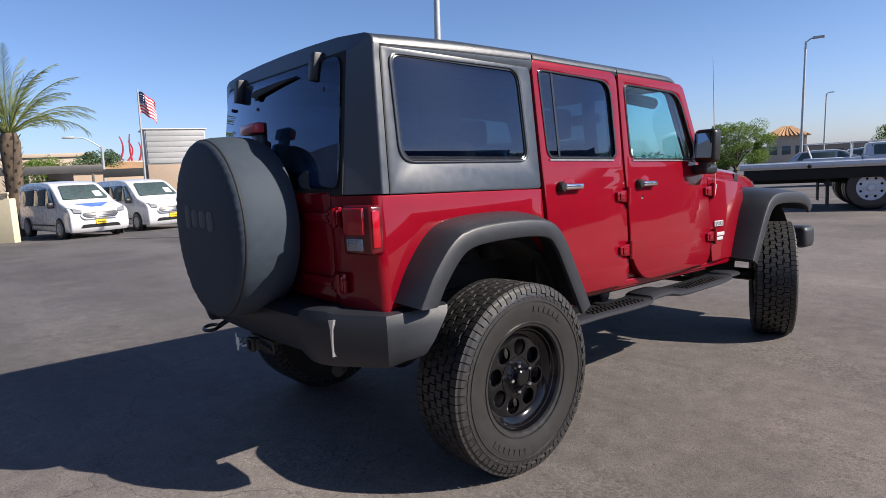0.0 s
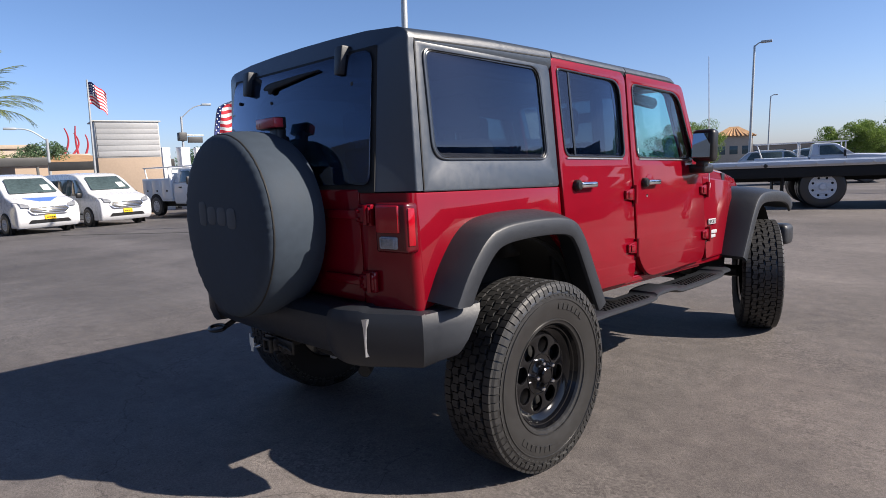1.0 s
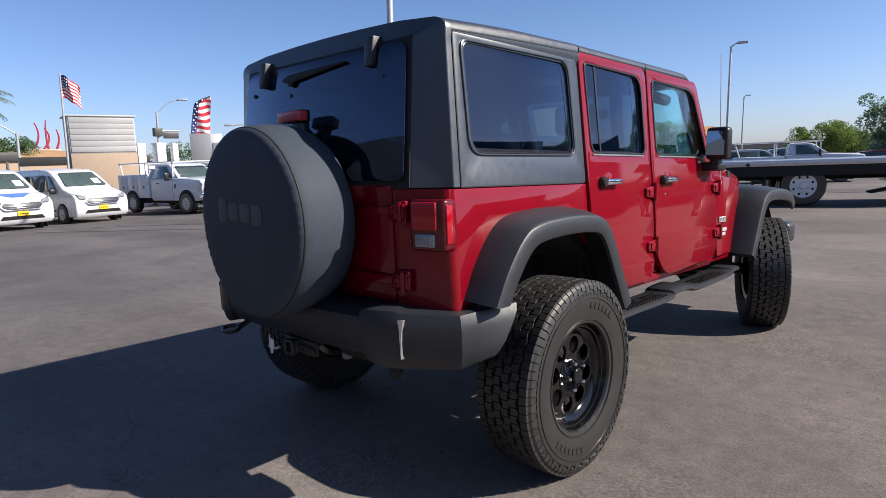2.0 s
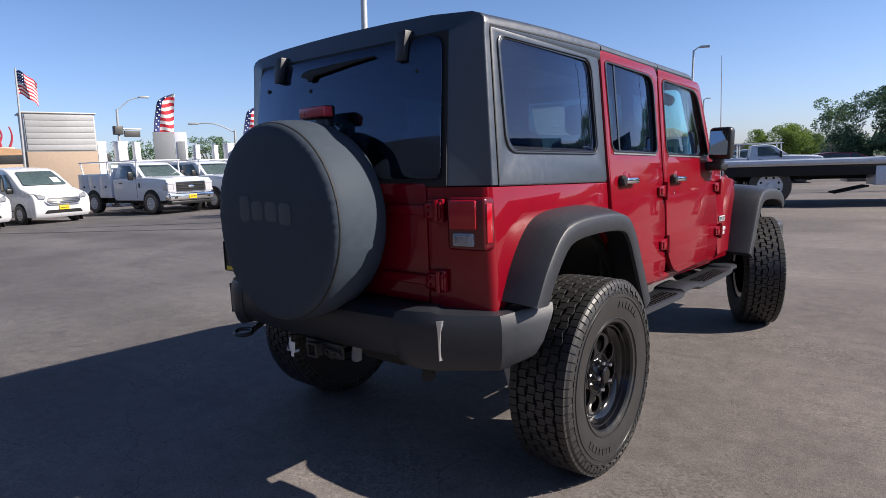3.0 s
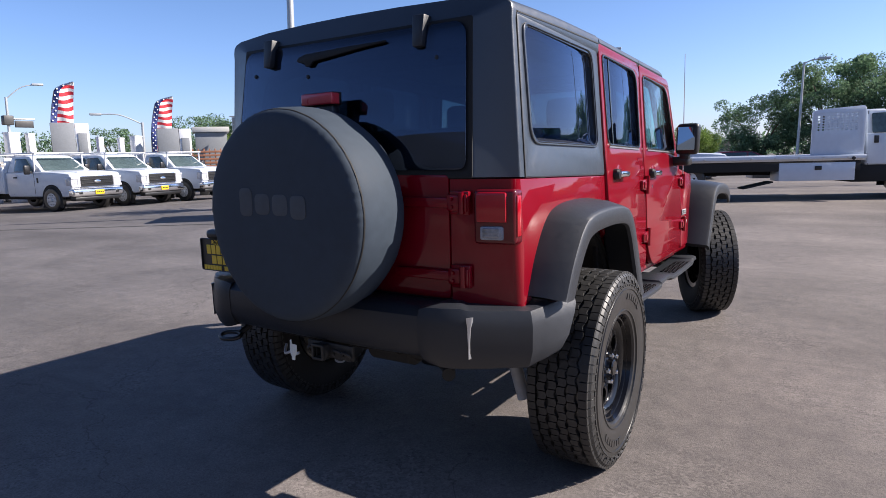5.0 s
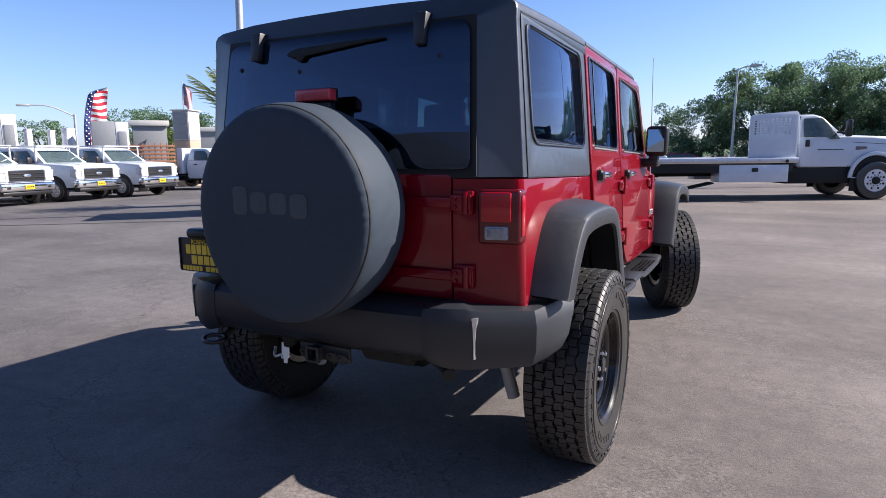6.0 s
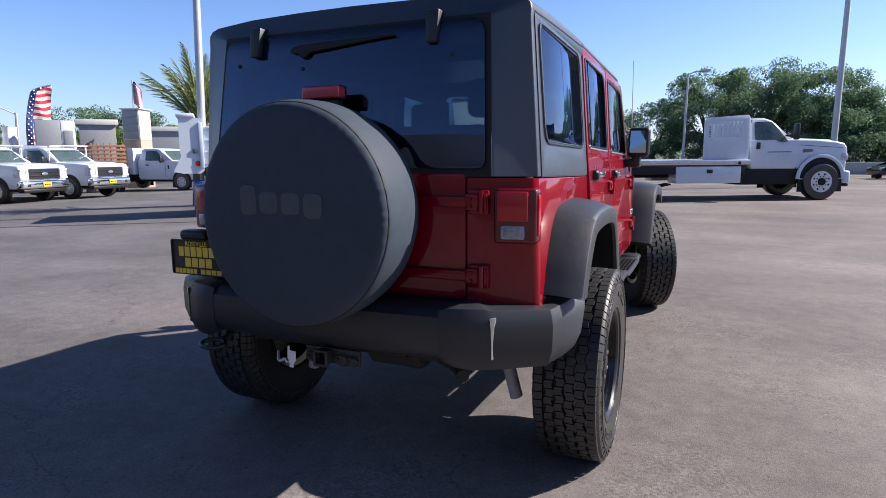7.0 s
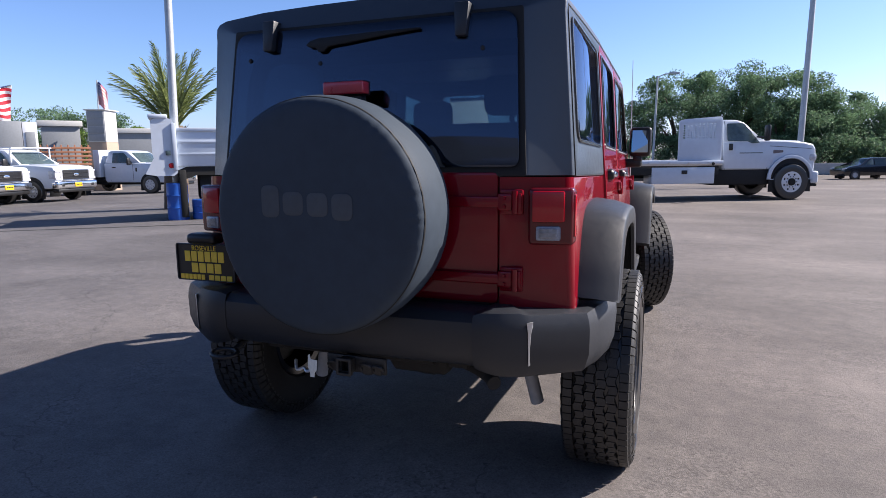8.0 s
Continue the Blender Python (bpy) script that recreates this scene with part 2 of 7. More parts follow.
    l.new(pit.outputs["Result"], pitted.inputs[1])
    both = pitted
    crumbs = n.new("ShaderNodeTexVoronoi")
    crumbs.inputs["Scale"].default_value = 48
    l.new(co.outputs["Object"], crumbs.inputs["Vector"])
    crumb = n.new("ShaderNodeMapRange")
    crumb.inputs["From Min"].default_value, crumb.inputs["From Max"].default_value = 0.14, 0.30
    crumb.inputs["To Min"].default_value, crumb.inputs["To Max"].default_value = 0.50, 1.0
    l.new(crumbs.outputs["Distance"], crumb.inputs["Value"])
    loose = n.new("ShaderNodeTexNoise")
    loose.inputs["Scale"].default_value, loose.inputs["Detail"].default_value, loose.inputs["Distortion"].default_value = 2.1, 4, 1.0
    l.new(co.outputs["Object"], loose.inputs["Vector"])
    heap = n.new("ShaderNodeMapRange")
    heap.inputs["From Min"].default_value, heap.inputs["From Max"].default_value = 0.54, 0.66
    l.new(loose.outputs["Fac"], heap.inputs["Value"])
    grime = n.new("ShaderNodeMix")
    grime.inputs["A"].default_value = 1.0
    l.new(heap.outputs["Result"], grime.inputs["Factor"])
    l.new(crumb.outputs["Result"], grime.inputs["B"])
    strewn = n.new("ShaderNodeMath")
    strewn.operation = "MULTIPLY"
    l.new(both.outputs[0], strewn.inputs[0])
    l.new(grime.outputs["Result"], strewn.inputs[1])
    both = strewn
    cracked = n.new("ShaderNodeMath")
    cracked.operation = "MULTIPLY"
    l.new(both.outputs[0], cracked.inputs[0])
    l.new(fade.outputs["Result"], cracked.inputs[1])
    # coarse relief under the fine grit
    lump = n.new("ShaderNodeTexNoise")
    lump.inputs["Scale"].default_value, lump.inputs["Detail"].default_value = 42, 5
    l.new(co.outputs["Object"], lump.inputs["Vector"])
    swell = n.new("ShaderNodeBump")
    swell.inputs["Strength"].default_value, swell.inputs["Distance"].default_value = 0.32, 0.006
    l.new(lump.outputs["Fac"], swell.inputs["Height"])
    fine = p.inputs["Normal"].links[0].from_node
    l.new(swell.outputs["Normal"], fine.inputs["Normal"])
    tone = n.new("ShaderNodeHueSaturation")
    l.new(cracked.outputs[0], tone.inputs["Value"])
    # the newer, darker and bluer half of the lot
    place = n.new("ShaderNodeSeparateXYZ")
    l.new(co.outputs["Object"], place.inputs[0])
    newer = n.new("ShaderNodeMapRange")
    newer.inputs["From Min"].default_value, newer.inputs["From Max"].default_value = 1.5, -4.5
    l.new(place.outputs["X"], newer.inputs["Value"])
    tar = n.new("ShaderNodeMix")
    tar.data_type, tar.blend_type = "RGBA", "MULTIPLY"
    tar.inputs["B"].default_value = (0.74, 0.79, 0.86, 1)
    l.new(newer.outputs["Result"], tar.inputs["Factor"])
    l.new(base, tar.inputs["A"])
    l.new(tar.outputs["Result"], tone.inputs["Color"])
    l.new(tone.outputs["Color"], p.inputs["Base Color"])
    return m


ASPHALT = asphalt()


# ---- building blocks ----
def finish(name, bm, material, angle=35):
    bmesh.ops.remove_doubles(bm, verts=bm.verts, dist=1e-5)
    bmesh.ops.recalc_face_normals(bm, faces=bm.faces)
    me = bpy.data.meshes.new(name)
    bm.to_mesh(me)
    bm.free()
    me.materials.append(material)
    me.shade_smooth()
    me.set_sharp_from_angle(angle=radians(angle))
    return me


def part(name, bm, material, parent, label="", angle=35):
    ob = new(name, finish(name, bm, material, angle))
    ob.parent = parent
    if label:
        ob["label"] = label
    return ob


def solid(name, bm, material, label, category, group="", kind="", angle=35):
    return tagged(new(name, finish(name, bm, material, angle)), label, category, group, kind)


def thing(name, label, category, group="", m=None):
    ob = new(name)
    ob.empty_display_size = 0.2
    if m is not None:
        ob.matrix_world = m
    return tagged(ob, label, category, group)


def box(bm, x0, x1, y0, y1, z0, z1, bevel=0.0, seg=2, f=None):
    """An upright block with rounded edges; f moves its corners first."""
    vs = [bm.verts.new((x, y, z)) for z in (z0, z1) for y in (y0, y1) for x in (x0, x1)]
    if f:
        for v in vs:
            v.co = f(v.co)
    fs = [bm.faces.new([vs[i] for i in q]) for q in ((0, 2, 3, 1), (4, 5, 7, 6), (0, 1, 5, 4), (2, 6, 7, 3), (0, 4, 6, 2), (1, 3, 7, 5))]
    if bevel:
        es = list({e for q in fs for e in q.edges})
        bmesh.ops.bevel(bm, geom=es, offset=bevel, segments=seg, profile=0.5, affect="EDGES")
    return bm


def rounded(points, radii, steps=5):
    """A closed outline with its corners rounded."""
    out, n = [], len(points)
    for i, p in enumerate(points):
        p = Vector(p)
        a, b = Vector(points[i - 1]) - p, Vector(points[(i + 1) % n]) - p
        r = radii[i] if hasattr(radii, "__len__") else radii
        r = min(r, a.length * 0.48, b.length * 0.48)
        if r <= 0:
            out.append(p)
            continue
        s, e = p + a.normalized() * r, p + b.normalized() * r
        for k in range(steps + 1):
            t = k / steps
            out.append((1 - t) ** 2 * s + 2 * t * (1 - t) * p + t * t * e)
    return out


def plate(outline, holes=(), thick=0.02, edge=0.004, f=None):
    """A sheet cut to an outline in (u, v) with holes, with rounded edges; f(u, v, w) lays it into the world, w being the depth."""
    cu = bpy.data.curves.new("outline", "CURVE")
    cu.dimensions, cu.fill_mode = "2D", "BOTH"
    cu.extrude, cu.bevel_depth, cu.bevel_resolution = max(thick / 2 - edge, 0.0005), edge, 1
    for ring in (outline, *holes):
        sp = cu.splines.new("POLY")
        sp.points.add(len(ring) - 1)
        for q, p in zip(sp.points, ring):
            q.co = (p[0], p[1], 0, 1)
        sp.use_cyclic_u = True
    cu.offset = -edge
    ob = bpy.data.objects.new("outline", cu)
    scene.collection.objects.link(ob)
    me = bpy.data.meshes.new_from_object(ob.evaluated_get(bpy.context.evaluated_depsgraph_get()))
    bm = bmesh.new()
    bm.from_mesh(me)
    bpy.data.objects.remove(ob)
    bpy.data.curves.remove(cu)
    bpy.data.meshes.remove(me)
    if f:
        for v in bm.verts:
            v.co = Vector(f(v.co.x, v.co.y, v.co.z))
    return bm


def add(bm, other):
    """Joins another bmesh into bm."""
    me = bpy.data.meshes.new("join")
    other.to_mesh(me)
    other.free()
    bm.from_mesh(me)
    bpy.data.meshes.remove(me)
    return bm


def loft(bm, rows, closed=True, caps=True):
    """Skins a list of rings of equal length."""
    rs = [[bm.verts.new(p) for p in r] for r in rows]
    n = len(rs[0])
    for a, b in zip(rs, rs[1:]):
        for i in range(n if closed else n - 1):
            j = (i + 1) % n
            bm.faces.new((a[i], a[j], b[j], b[i]))
    if caps and closed:
        bm.faces.new(rs[0][::-1])
        bm.faces.new(rs[-1])
    return bm


def lathe(bm, profile, seg=48, m=Matrix(), wrap=False):
    """Turns (radius, along) round the x axis. wrap: the profile is a closed ring."""
    rings = []
    for k in range(seg):
        a = 2 * math.pi * k / seg
        rings.append([bm.verts.new(m @ Vector((h, r * math.cos(a), r * math.sin(a)))) for r, h in profile])
    n = len(profile)
    for k in range(seg):
        a, b = rings[k], rings[(k + 1) % seg]
        for i in range(n if wrap else n - 1):
            j = (i + 1) % n
            bm.faces.new((a[i], a[j], b[j], b[i]))
    bmesh.ops.remove_doubles(bm, verts=bm.verts, dist=1e-5)
    return bm


def tube(bm, pts, r, seg=10, flat=1.0):
    """A round bar along a polyline; r is a radius or one for each point."""
    pts = [Vector(p) for p in pts]
    rows, side = [], None
    for i, p in enumerate(pts):
        d = (pts[min(i + 1, len(pts) - 1)] - pts[max(i - 1, 0)]).normalized()
        if side is None:
            side = d.orthogonal().normalized()
        side = (side - d * side.dot(d)).normalized()
        up = d.cross(side)
        q = r[i] if hasattr(r, "__len__") else r
        rows.append([p + (side * math.cos(2 * math.pi * k / seg) + up * math.sin(2 * math.pi * k / seg) * flat) * q for k in range(seg)])
    return loft(bm, rows)


def spline(pts, per=5):
    """A smooth open line through the points."""
    pts = [Vector(p) for p in pts]
    out = []
    for i in range(len(pts) - 1):
        a, b, c, d = pts[max(i - 1, 0)], pts[i], pts[i + 1], pts[min(i + 2, len(pts) - 1)]
        for k in range(per):
            t = k / per
            out.append(0.5 * ((2 * b) + (c - a) * t + (2 * a - 5 * b + 4 * c - d) * t * t + (3 * b - a - 3 * c + d) * t ** 3))
    return out + [pts[-1]]


def moved(bm, m):
    bmesh.ops.transform(bm, matrix=m, verts=bm.verts)
    return bm


def mirrored(bm):
    """The same piece on the other side of the vehicle."""
    for v in bm.verts:
        v.co.x = -v.co.x
    bmesh.ops.reverse_faces(bm, faces=bm.faces)
    return bm


# ---- ground ----
def lie(x, y):
    """The lot's height: flat round the vehicle, falling gently towards the parked row."""
    u = -x - 6
    return -0.018 * (min(u, 60) if u > 2 else (u + 2) ** 2 / 8 if u > -2 else 0.0)


def ground():
    bm = bmesh.new()
    def axis(n, far):
        return [math.copysign(abs(t) ** 3, t) * far for t in [2 * i / n - 1 for i in range(n + 1)]]
    xs = ys = axis(90, 900)
    grid = [[bm.verts.new((x, y, lie(x, y))) for x in xs] for y in ys]
    for a, b in zip(grid, grid[1:]):
        for i in range(len(xs) - 1):
            bm.faces.new((a[i], a[i + 1], b[i + 1], b[i]))
    return solid("ground", bm, ASPHALT, "grey-brown worn asphalt of an open car lot", "ground", kind="structure")


ground()


# unseen walls added behind the camera and sunward, to dim fill light and reflections
UNSEENWALL = mat("unseen_dark_wall", (0.055, 0.068, 0.090), 0.7, vary=0.15, scale=1.5)
bm = box(bmesh.new(), -60.0, 20.0, -13.4, -13.0, 0.0, 5.4, 0.02)
solid("wall_south", bm, UNSEENWALL, "plain dark wall added out of view to dim light and reflections", "wall", kind="structure")
bm = box(bmesh.new(), 20.0, 20.4, -13.4, -4.0, 0.0, 5.4, 0.02)
# its top climbs to match a dark building mirrored in the side windows
add(bm, box(bmesh.new(), 20.0, 20.4, -3.98, 39.0, -1.0, 5.3, 0.02, f=lambda c: Vector((c.x, c.y, c.z - (39.0 - c.y) * 0.088 if c.z > 1 else c.z))))
solid("wall_east", bm, UNSEENWALL, "plain dark wall added out of view to dim light and reflections", "wall", kind="structure")


# ---- wheels ----
R_TYRE = 0.418


def tyre_body():
    prof = [(0.222, -0.105), (0.235, -0.128), (0.270, -0.140), (0.320, -0.147), (0.362, -0.146), (0.388, -0.138), (R_TYRE - 0.014, -0.122),
            (R_TYRE - 0.012, 0.0), (R_TYRE - 0.014, 0.122), (0.388, 0.138), (0.362, 0.146), (0.320, 0.147), (0.270, 0.140), (0.235, 0.128), (0.222, 0.105)]
    bm = lathe(bmesh.new(), prof, 72, wrap=True)
    return bm


def tread():
    """Staggered lugs in five rows, with shoulder blocks that run down the sidewall."""
    bm = bmesh.new()
    def lug(a0, a1, x0, x1, skew, r0, r1, drop=0.0):
        n = 3
        rows = []
        for k in range(n + 1):
            a = a0 + (a1 - a0) * k / n
            z = skew * math.sin(math.pi * k / n)
            ring = []
            for x, r in ((x0 + z, r0), (x1 + z, r0 - drop), (x1 + z - 0.003, r1 - drop), (x0 + z + 0.003, r1)):
                ring.append((x, r * math.cos(a), r * math.sin(a)))
            rows.append(ring)
        loft(bm, rows)
    n = 76
    w = 2 * math.pi / n
    rows_at = ((-0.134, -0.092, 0.0, 0.000), (-0.0855, -0.0455, 0.45, 0.006), (-0.0415, -0.0020, 0.1, -0.006), (0.0020, 0.0415, 0.6, 0.006), (0.0455, 0.0855, 0.2, -0.006), (0.092, 0.134, 0.7, 0.000))
    for k in range(n):
        for x0, x1, off, skew in rows_at:
            a = (k + off) * w
            edge = abs(x0 + x1) > 0.2
            lug(a + 0.05 * w, a + 0.93 * w, x0, x1, skew * (1 if k % 2 else -1), R_TYRE - 0.016, R_TYRE + (-0.001 if edge else 0.001), 0.0)
        for s in (-1, 1):
            off = 0.0 if s < 0 else 0.7
            rows = []
            for t in (0.08, 0.50, 0.90):
                b = (k + off + t) * w
                low = 0.372 if k % 2 else 0.382
                rows.append([(s * x, r * math.cos(b), r * math.sin(b)) for x, r in ((0.128, R_TYRE - 0.006), (0.142, R_TYRE - 0.020), (0.1475, low), (0.138, low - 0.004), (0.118, 0.39))])
            loft(bm, rows)
            # a ring of small teeth under the shoulder
            c = (k + off + 0.5) * w
            loft(bm, [[(s * 0.140, 0.366 * math.cos(c - q), 0.366 * math.sin(c - q)), (s * 0.1482, 0.366 * math.cos(c - q), 0.366 * math.sin(c - q)), (s * 0.1482, (0.366 - hgt) * math.cos(c - q), (0.366 - hgt) * math.sin(c - q)), (s * 0.140, (0.366 - hgt) * math.cos(c - q), (0.366 - hgt) * math.sin(c - q))] for q, hgt in ((0.4 * w, 0.001), (0.0, 0.010), (-0.4 * w, 0.001))])
    return bm


def sidewall_marks(start, count):
    """Raised lettering on the sidewall, as plain bars."""
    bm = bmesh.new()
    for k in range(count):
        a = start + k * 0.112
        rows = [[(x, r * math.cos(q), r * math.sin(q)) for x, r in ((0.142, 0.298), (0.1482, 0.299), (0.1495, 0.324), (0.144, 0.325))] for q in (a, a + 0.04, a + 0.08)]
        loft(bm, rows)
    return bm


def rim_barrel():
    prof = [(0.226, 0.118), (0.230, 0.108), (0.222, 0.100), (0.212, 0.098), (0.203, 0.080), (0.198, 0.040), (0.190, -0.02), (0.190, -0.11), (0.222, -0.118),
            (0.216, -0.10), (0.205, -0.09), (0.205, 0.05), (0.214, 0.09), (0.220, 0.104)]
    return lathe(bmesh.new(), prof, 64, wrap=True)


def rim_disc():
    """A dished face with eight round holes."""
    outer = [(0.180 * math.cos(2 * math.pi * k / 64), 0.180 * math.sin(2 * math.pi * k / 64)) for k in range(64)]
    holes = []
    for k in range(8):
        c = 2 * math.pi * (k + 0.3) / 8
        holes.append([(0.131 * math.cos(c) + 0.036 * math.cos(a), 0.131 * math.sin(c) + 0.036 * math.sin(a)) for a in [2 * math.pi * i / 20 for i in range(20)]])
    def lay(u, v, w):
        return (w + 0.058, u, v)
    bm = plate(outer, holes, 0.016, 0.004, lay)
    lathe(bm, [(0.0, 0.108), (0.030, 0.108), (0.036, 0.103), (0.038, 0.082), (0.044, 0.074), (0.085, 0.060)], 40)
    lathe(bm, [(0.172, 0.058), (0.178, 0.066), (0.188, 0.074), (0.197, 0.080), (0.205, 0.084)], 64)
    lathe(bm, [(0.084, 0.060), (0.087, 0.069), (0.091, 0.069), (0.094, 0.060)], 48)
    return bm


def lug_nut(k):
    a = 2 * math.pi * (k + 0.2) / 5
    bm = lathe(bmesh.new(), [(0.0, 0.044), (0.007, 0.043), (0.0115, 0.037), (0.0125, 0.0)], 6)
    return moved(bm, Matrix.Translation((0.064, 0.060 * math.cos(a), 0.060 * math.sin(a))))


def wheel(name, parent, m):
    w = new(name)
    w.parent = parent
    w.matrix_local = m
    if not wheel.meshes:
        carcass = finish("tyre", tyre_body(), SIDEWALL)
        # inner sidewall takes a matt black for the shade under the body
        carcass.materials.append(UNDER)
        for f in carcass.polygons:
            f.material_index = 1 if f.center.x < -0.05 else 0
        wheel.meshes.append(("tyre", carcass, "black all-terrain tyre"))
        wheel.meshes.append(("tread", finish("tread", tread(), RUBBER, 25), ""))
        for start, count in ((0.45, 6), (3.55, 7)):
            wheel.meshes.append(("sidewall_lettering", finish("sidewall_lettering", sidewall_marks(start, count), SIDEWALL), ""))
        for r in (0.252, 0.345):
            x = 0.137 if r < 0.3 else 0.1485
            wheel.meshes.append(("sidewall_ring", finish("sidewall_ring", lathe(bmesh.new(), [(r - 0.004, x - 0.004), (r - 0.002, x + 0.002), (r + 0.002, x + 0.002), (r + 0.004, x - 0.004)], 72), SIDEWALL), ""))
        wheel.meshes.append(("rim", finish("rim", rim_barrel(), WHEELBLACK), "gloss black alloy rim"))
        wheel.meshes.append(("rim_face", finish("rim_face", rim_disc(), WHEELBLACK), ""))
        wheel.meshes.append(("brake_disc", finish("brake_disc", lathe(bmesh.new(), [(0.05, 0.02), (0.16, 0.02), (0.16, 0.0), (0.05, 0.0)], 40, wrap=True), STEEL), ""))
        for k in range(5):
            wheel.meshes.append(("lug_nut", finish("lug_nut", lug_nut(k), CHROME), "chrome lug nut"))
        for n, me, lab in wheel.meshes:
            me.transform(Matrix.Diagonal((0.90, 0.978, 0.978, 1)))
    for n, me, lab in wheel.meshes:
        ob = new(n, me)
        ob.parent = w
        if lab:
            ob["label"] = lab
    return w


wheel.meshes = []


# ---- the red off-road vehicle ----
RAKE = 0.028
jeep = thing("off_road_vehicle", "lifted dark red four-door off-road vehicle with black hardtop and spare wheel", "car")


def sheared(bm):
    for v in bm.verts:
        v.co.z -= RAKE * v.co.y
    return bm


def body(name, bm, material, parent=None, label="", angle=35):
    return part(name, sheared(bm), material, parent or jeep, label, angle)


def side_x(z):
    """Half the body's width at a height: upright tub, roof leaning in."""
    return 0.800 - 0.05 * (z - 0.79) if z < 1.2 else 0.7795 - 0.072 * (z - 1.2)


def on_side(inset=0.0):
    return lambda u, v, w: (side_x(v) - inset + w, u, v)


def both(make, name, material, label="", angle=35, parent=None):
    obs = []
    for s in (1, -1):
        bm = make()
        if s < 0:
            mirrored(bm)
        obs.append(body(name, bm, material, parent, label, angle))
    return obs


# tub: rear quarter with its wheel arch
def quarter():
    arch = [(0.57, 0.62), (0.50, 0.78), (0.42, 0.90), (0.32, 0.985), (0.10, 1.015), (-0.12, 0.99), (-0.24, 0.93), (-0.33, 0.79)]
    out = [(-0.475, 0.766), (-0.475, 1.206), (0.437, 1.206), (0.445, 1.00), (0.475, 0.89), (0.56, 0.74), (0.62, 0.62)]
    arch = [(0.10 + (y - 0.10) * 1.06, 0.62 + (z - 0.62) * 1.06) for y, z in arch]
    return plate(out + arch, (), 0.03, 0.005, on_side(0.015))


both(quarter, "rear_quarter_panel", RED, angle=30)


def arch_liner():
    cut = [(0.10 + (y - 0.10) * 0.965, 0.60 + (z - 0.60) * 0.965) for y, z in [(0.57, 0.60), (0.50, 0.78), (0.42, 0.90), (0.32, 0.985), (0.10, 1.015), (-0.12, 0.99), (-0.24, 0.93), (-0.33, 0.79)]]
    out = [(-0.45, 0.775), (-0.45, 1.15), (0.42, 1.15), (0.60, 0.60)]
    bm = plate(out + cut, (), 0.018, 0.003, on_side(0.042))
    top = lathe(bmesh.new(), [(0.455, -0.16), (0.455, 0.145), (0.52, 0.145)], 40)
    for v in list(top.verts):
        if v.co.z < (0.30 if v.co.y < 0 else 0.02):
            top.verts.remove(v)
    add(bm, moved(top, Matrix.Translation((0.62, 0.10, 0.535))))
    return bm


both(arch_liner, "wheel_arch_liner", UNDER)


def corner_strip(z0, z1, inner, lean=0.0, cy=-0.475, r=0.085):
    """The rounded rear corner and the rear face beside the opening."""
    bm = bmesh.new()
    rows = []
    n = 8
    for k in range(n + 1):
        z = z0 + (z1 - z0) * k / n
        sx = side_x(z)
        y_back = cy - r + 0.0 + lean * (z - z0)
        pts = [(sx, cy), (sx - 0.003, cy - 0.016), (sx - 0.012, cy - 0.029), (sx - 0.030, cy - 0.038), (sx - 0.080, cy - 0.051), (sx - 0.130, cy - 0.064), (sx - 0.180, cy - 0.076), (sx - 0.215, y_back), (inner, y_back)]
        ring = [(x, y, z) for x, y in pts] + [(x - 0.03 if i < 5 else x, y + 0.03, z) for i, (x, y) in list(enumerate(pts))[::-1]]
        rows.append(ring)
    return loft(bm, rows)


both(lambda: corner_strip(0.766, 1.206, 0.548), "rear_corner_panel", RED)


def tailgate_panel():
    out = rounded([(-0.62, 0.778), (0.542, 0.778), (0.542, 1.222), (-0.62, 1.222)], 0.02)
    return plate(out, (), 0.035, 0.006, lambda u, v, w: (u, -0.545 - w, v))


gate = body("tailgate", tailgate_panel(), RED)
bm = bmesh.new()
box(bm, -0.60, 0.545, -0.548, -0.50, 0.76, 0.80, 0.006)
body("tailgate_sill", bm, BLACK, gate)


def gate_hinge(z):
    """A strap that runs into a bolted block, its pin and the plate on the body."""
    bm = bmesh.new()
    box(bm, 0.553, 0.634, -0.578, -0.556, z - 0.041, z + 0.041, 0.006)
    box(bm, 0.300, 0.600, -0.588, -0.560, z - 0.018, z + 0.018, 0.006)
    box(bm, 0.546, 0.600, -0.590, -0.560, z - 0.029, z + 0.029, 0.009)
    tube(bm, [(0.609, -0.586, z - 0.037), (0.609, -0.586, z + 0.037)], 0.010, 12)
    box(bm, 0.617, 0.630, -0.586, -0.570, z - 0.030, z + 0.030, 0.004)
    for dz in (-0.014, 0.014):
        add(bm, moved(lathe(bmesh.new(), [(0, 0.006), (0.005, 0.006), (0.007, 0)], 8), Matrix.Translation((0.573, -0.592, z + dz)) @ pose(0, 0, 0, 0, 0, -90)))
    return bm


for z in (1.125, 0.867):
    body("hinge", gate_hinge(z), RED, gate)


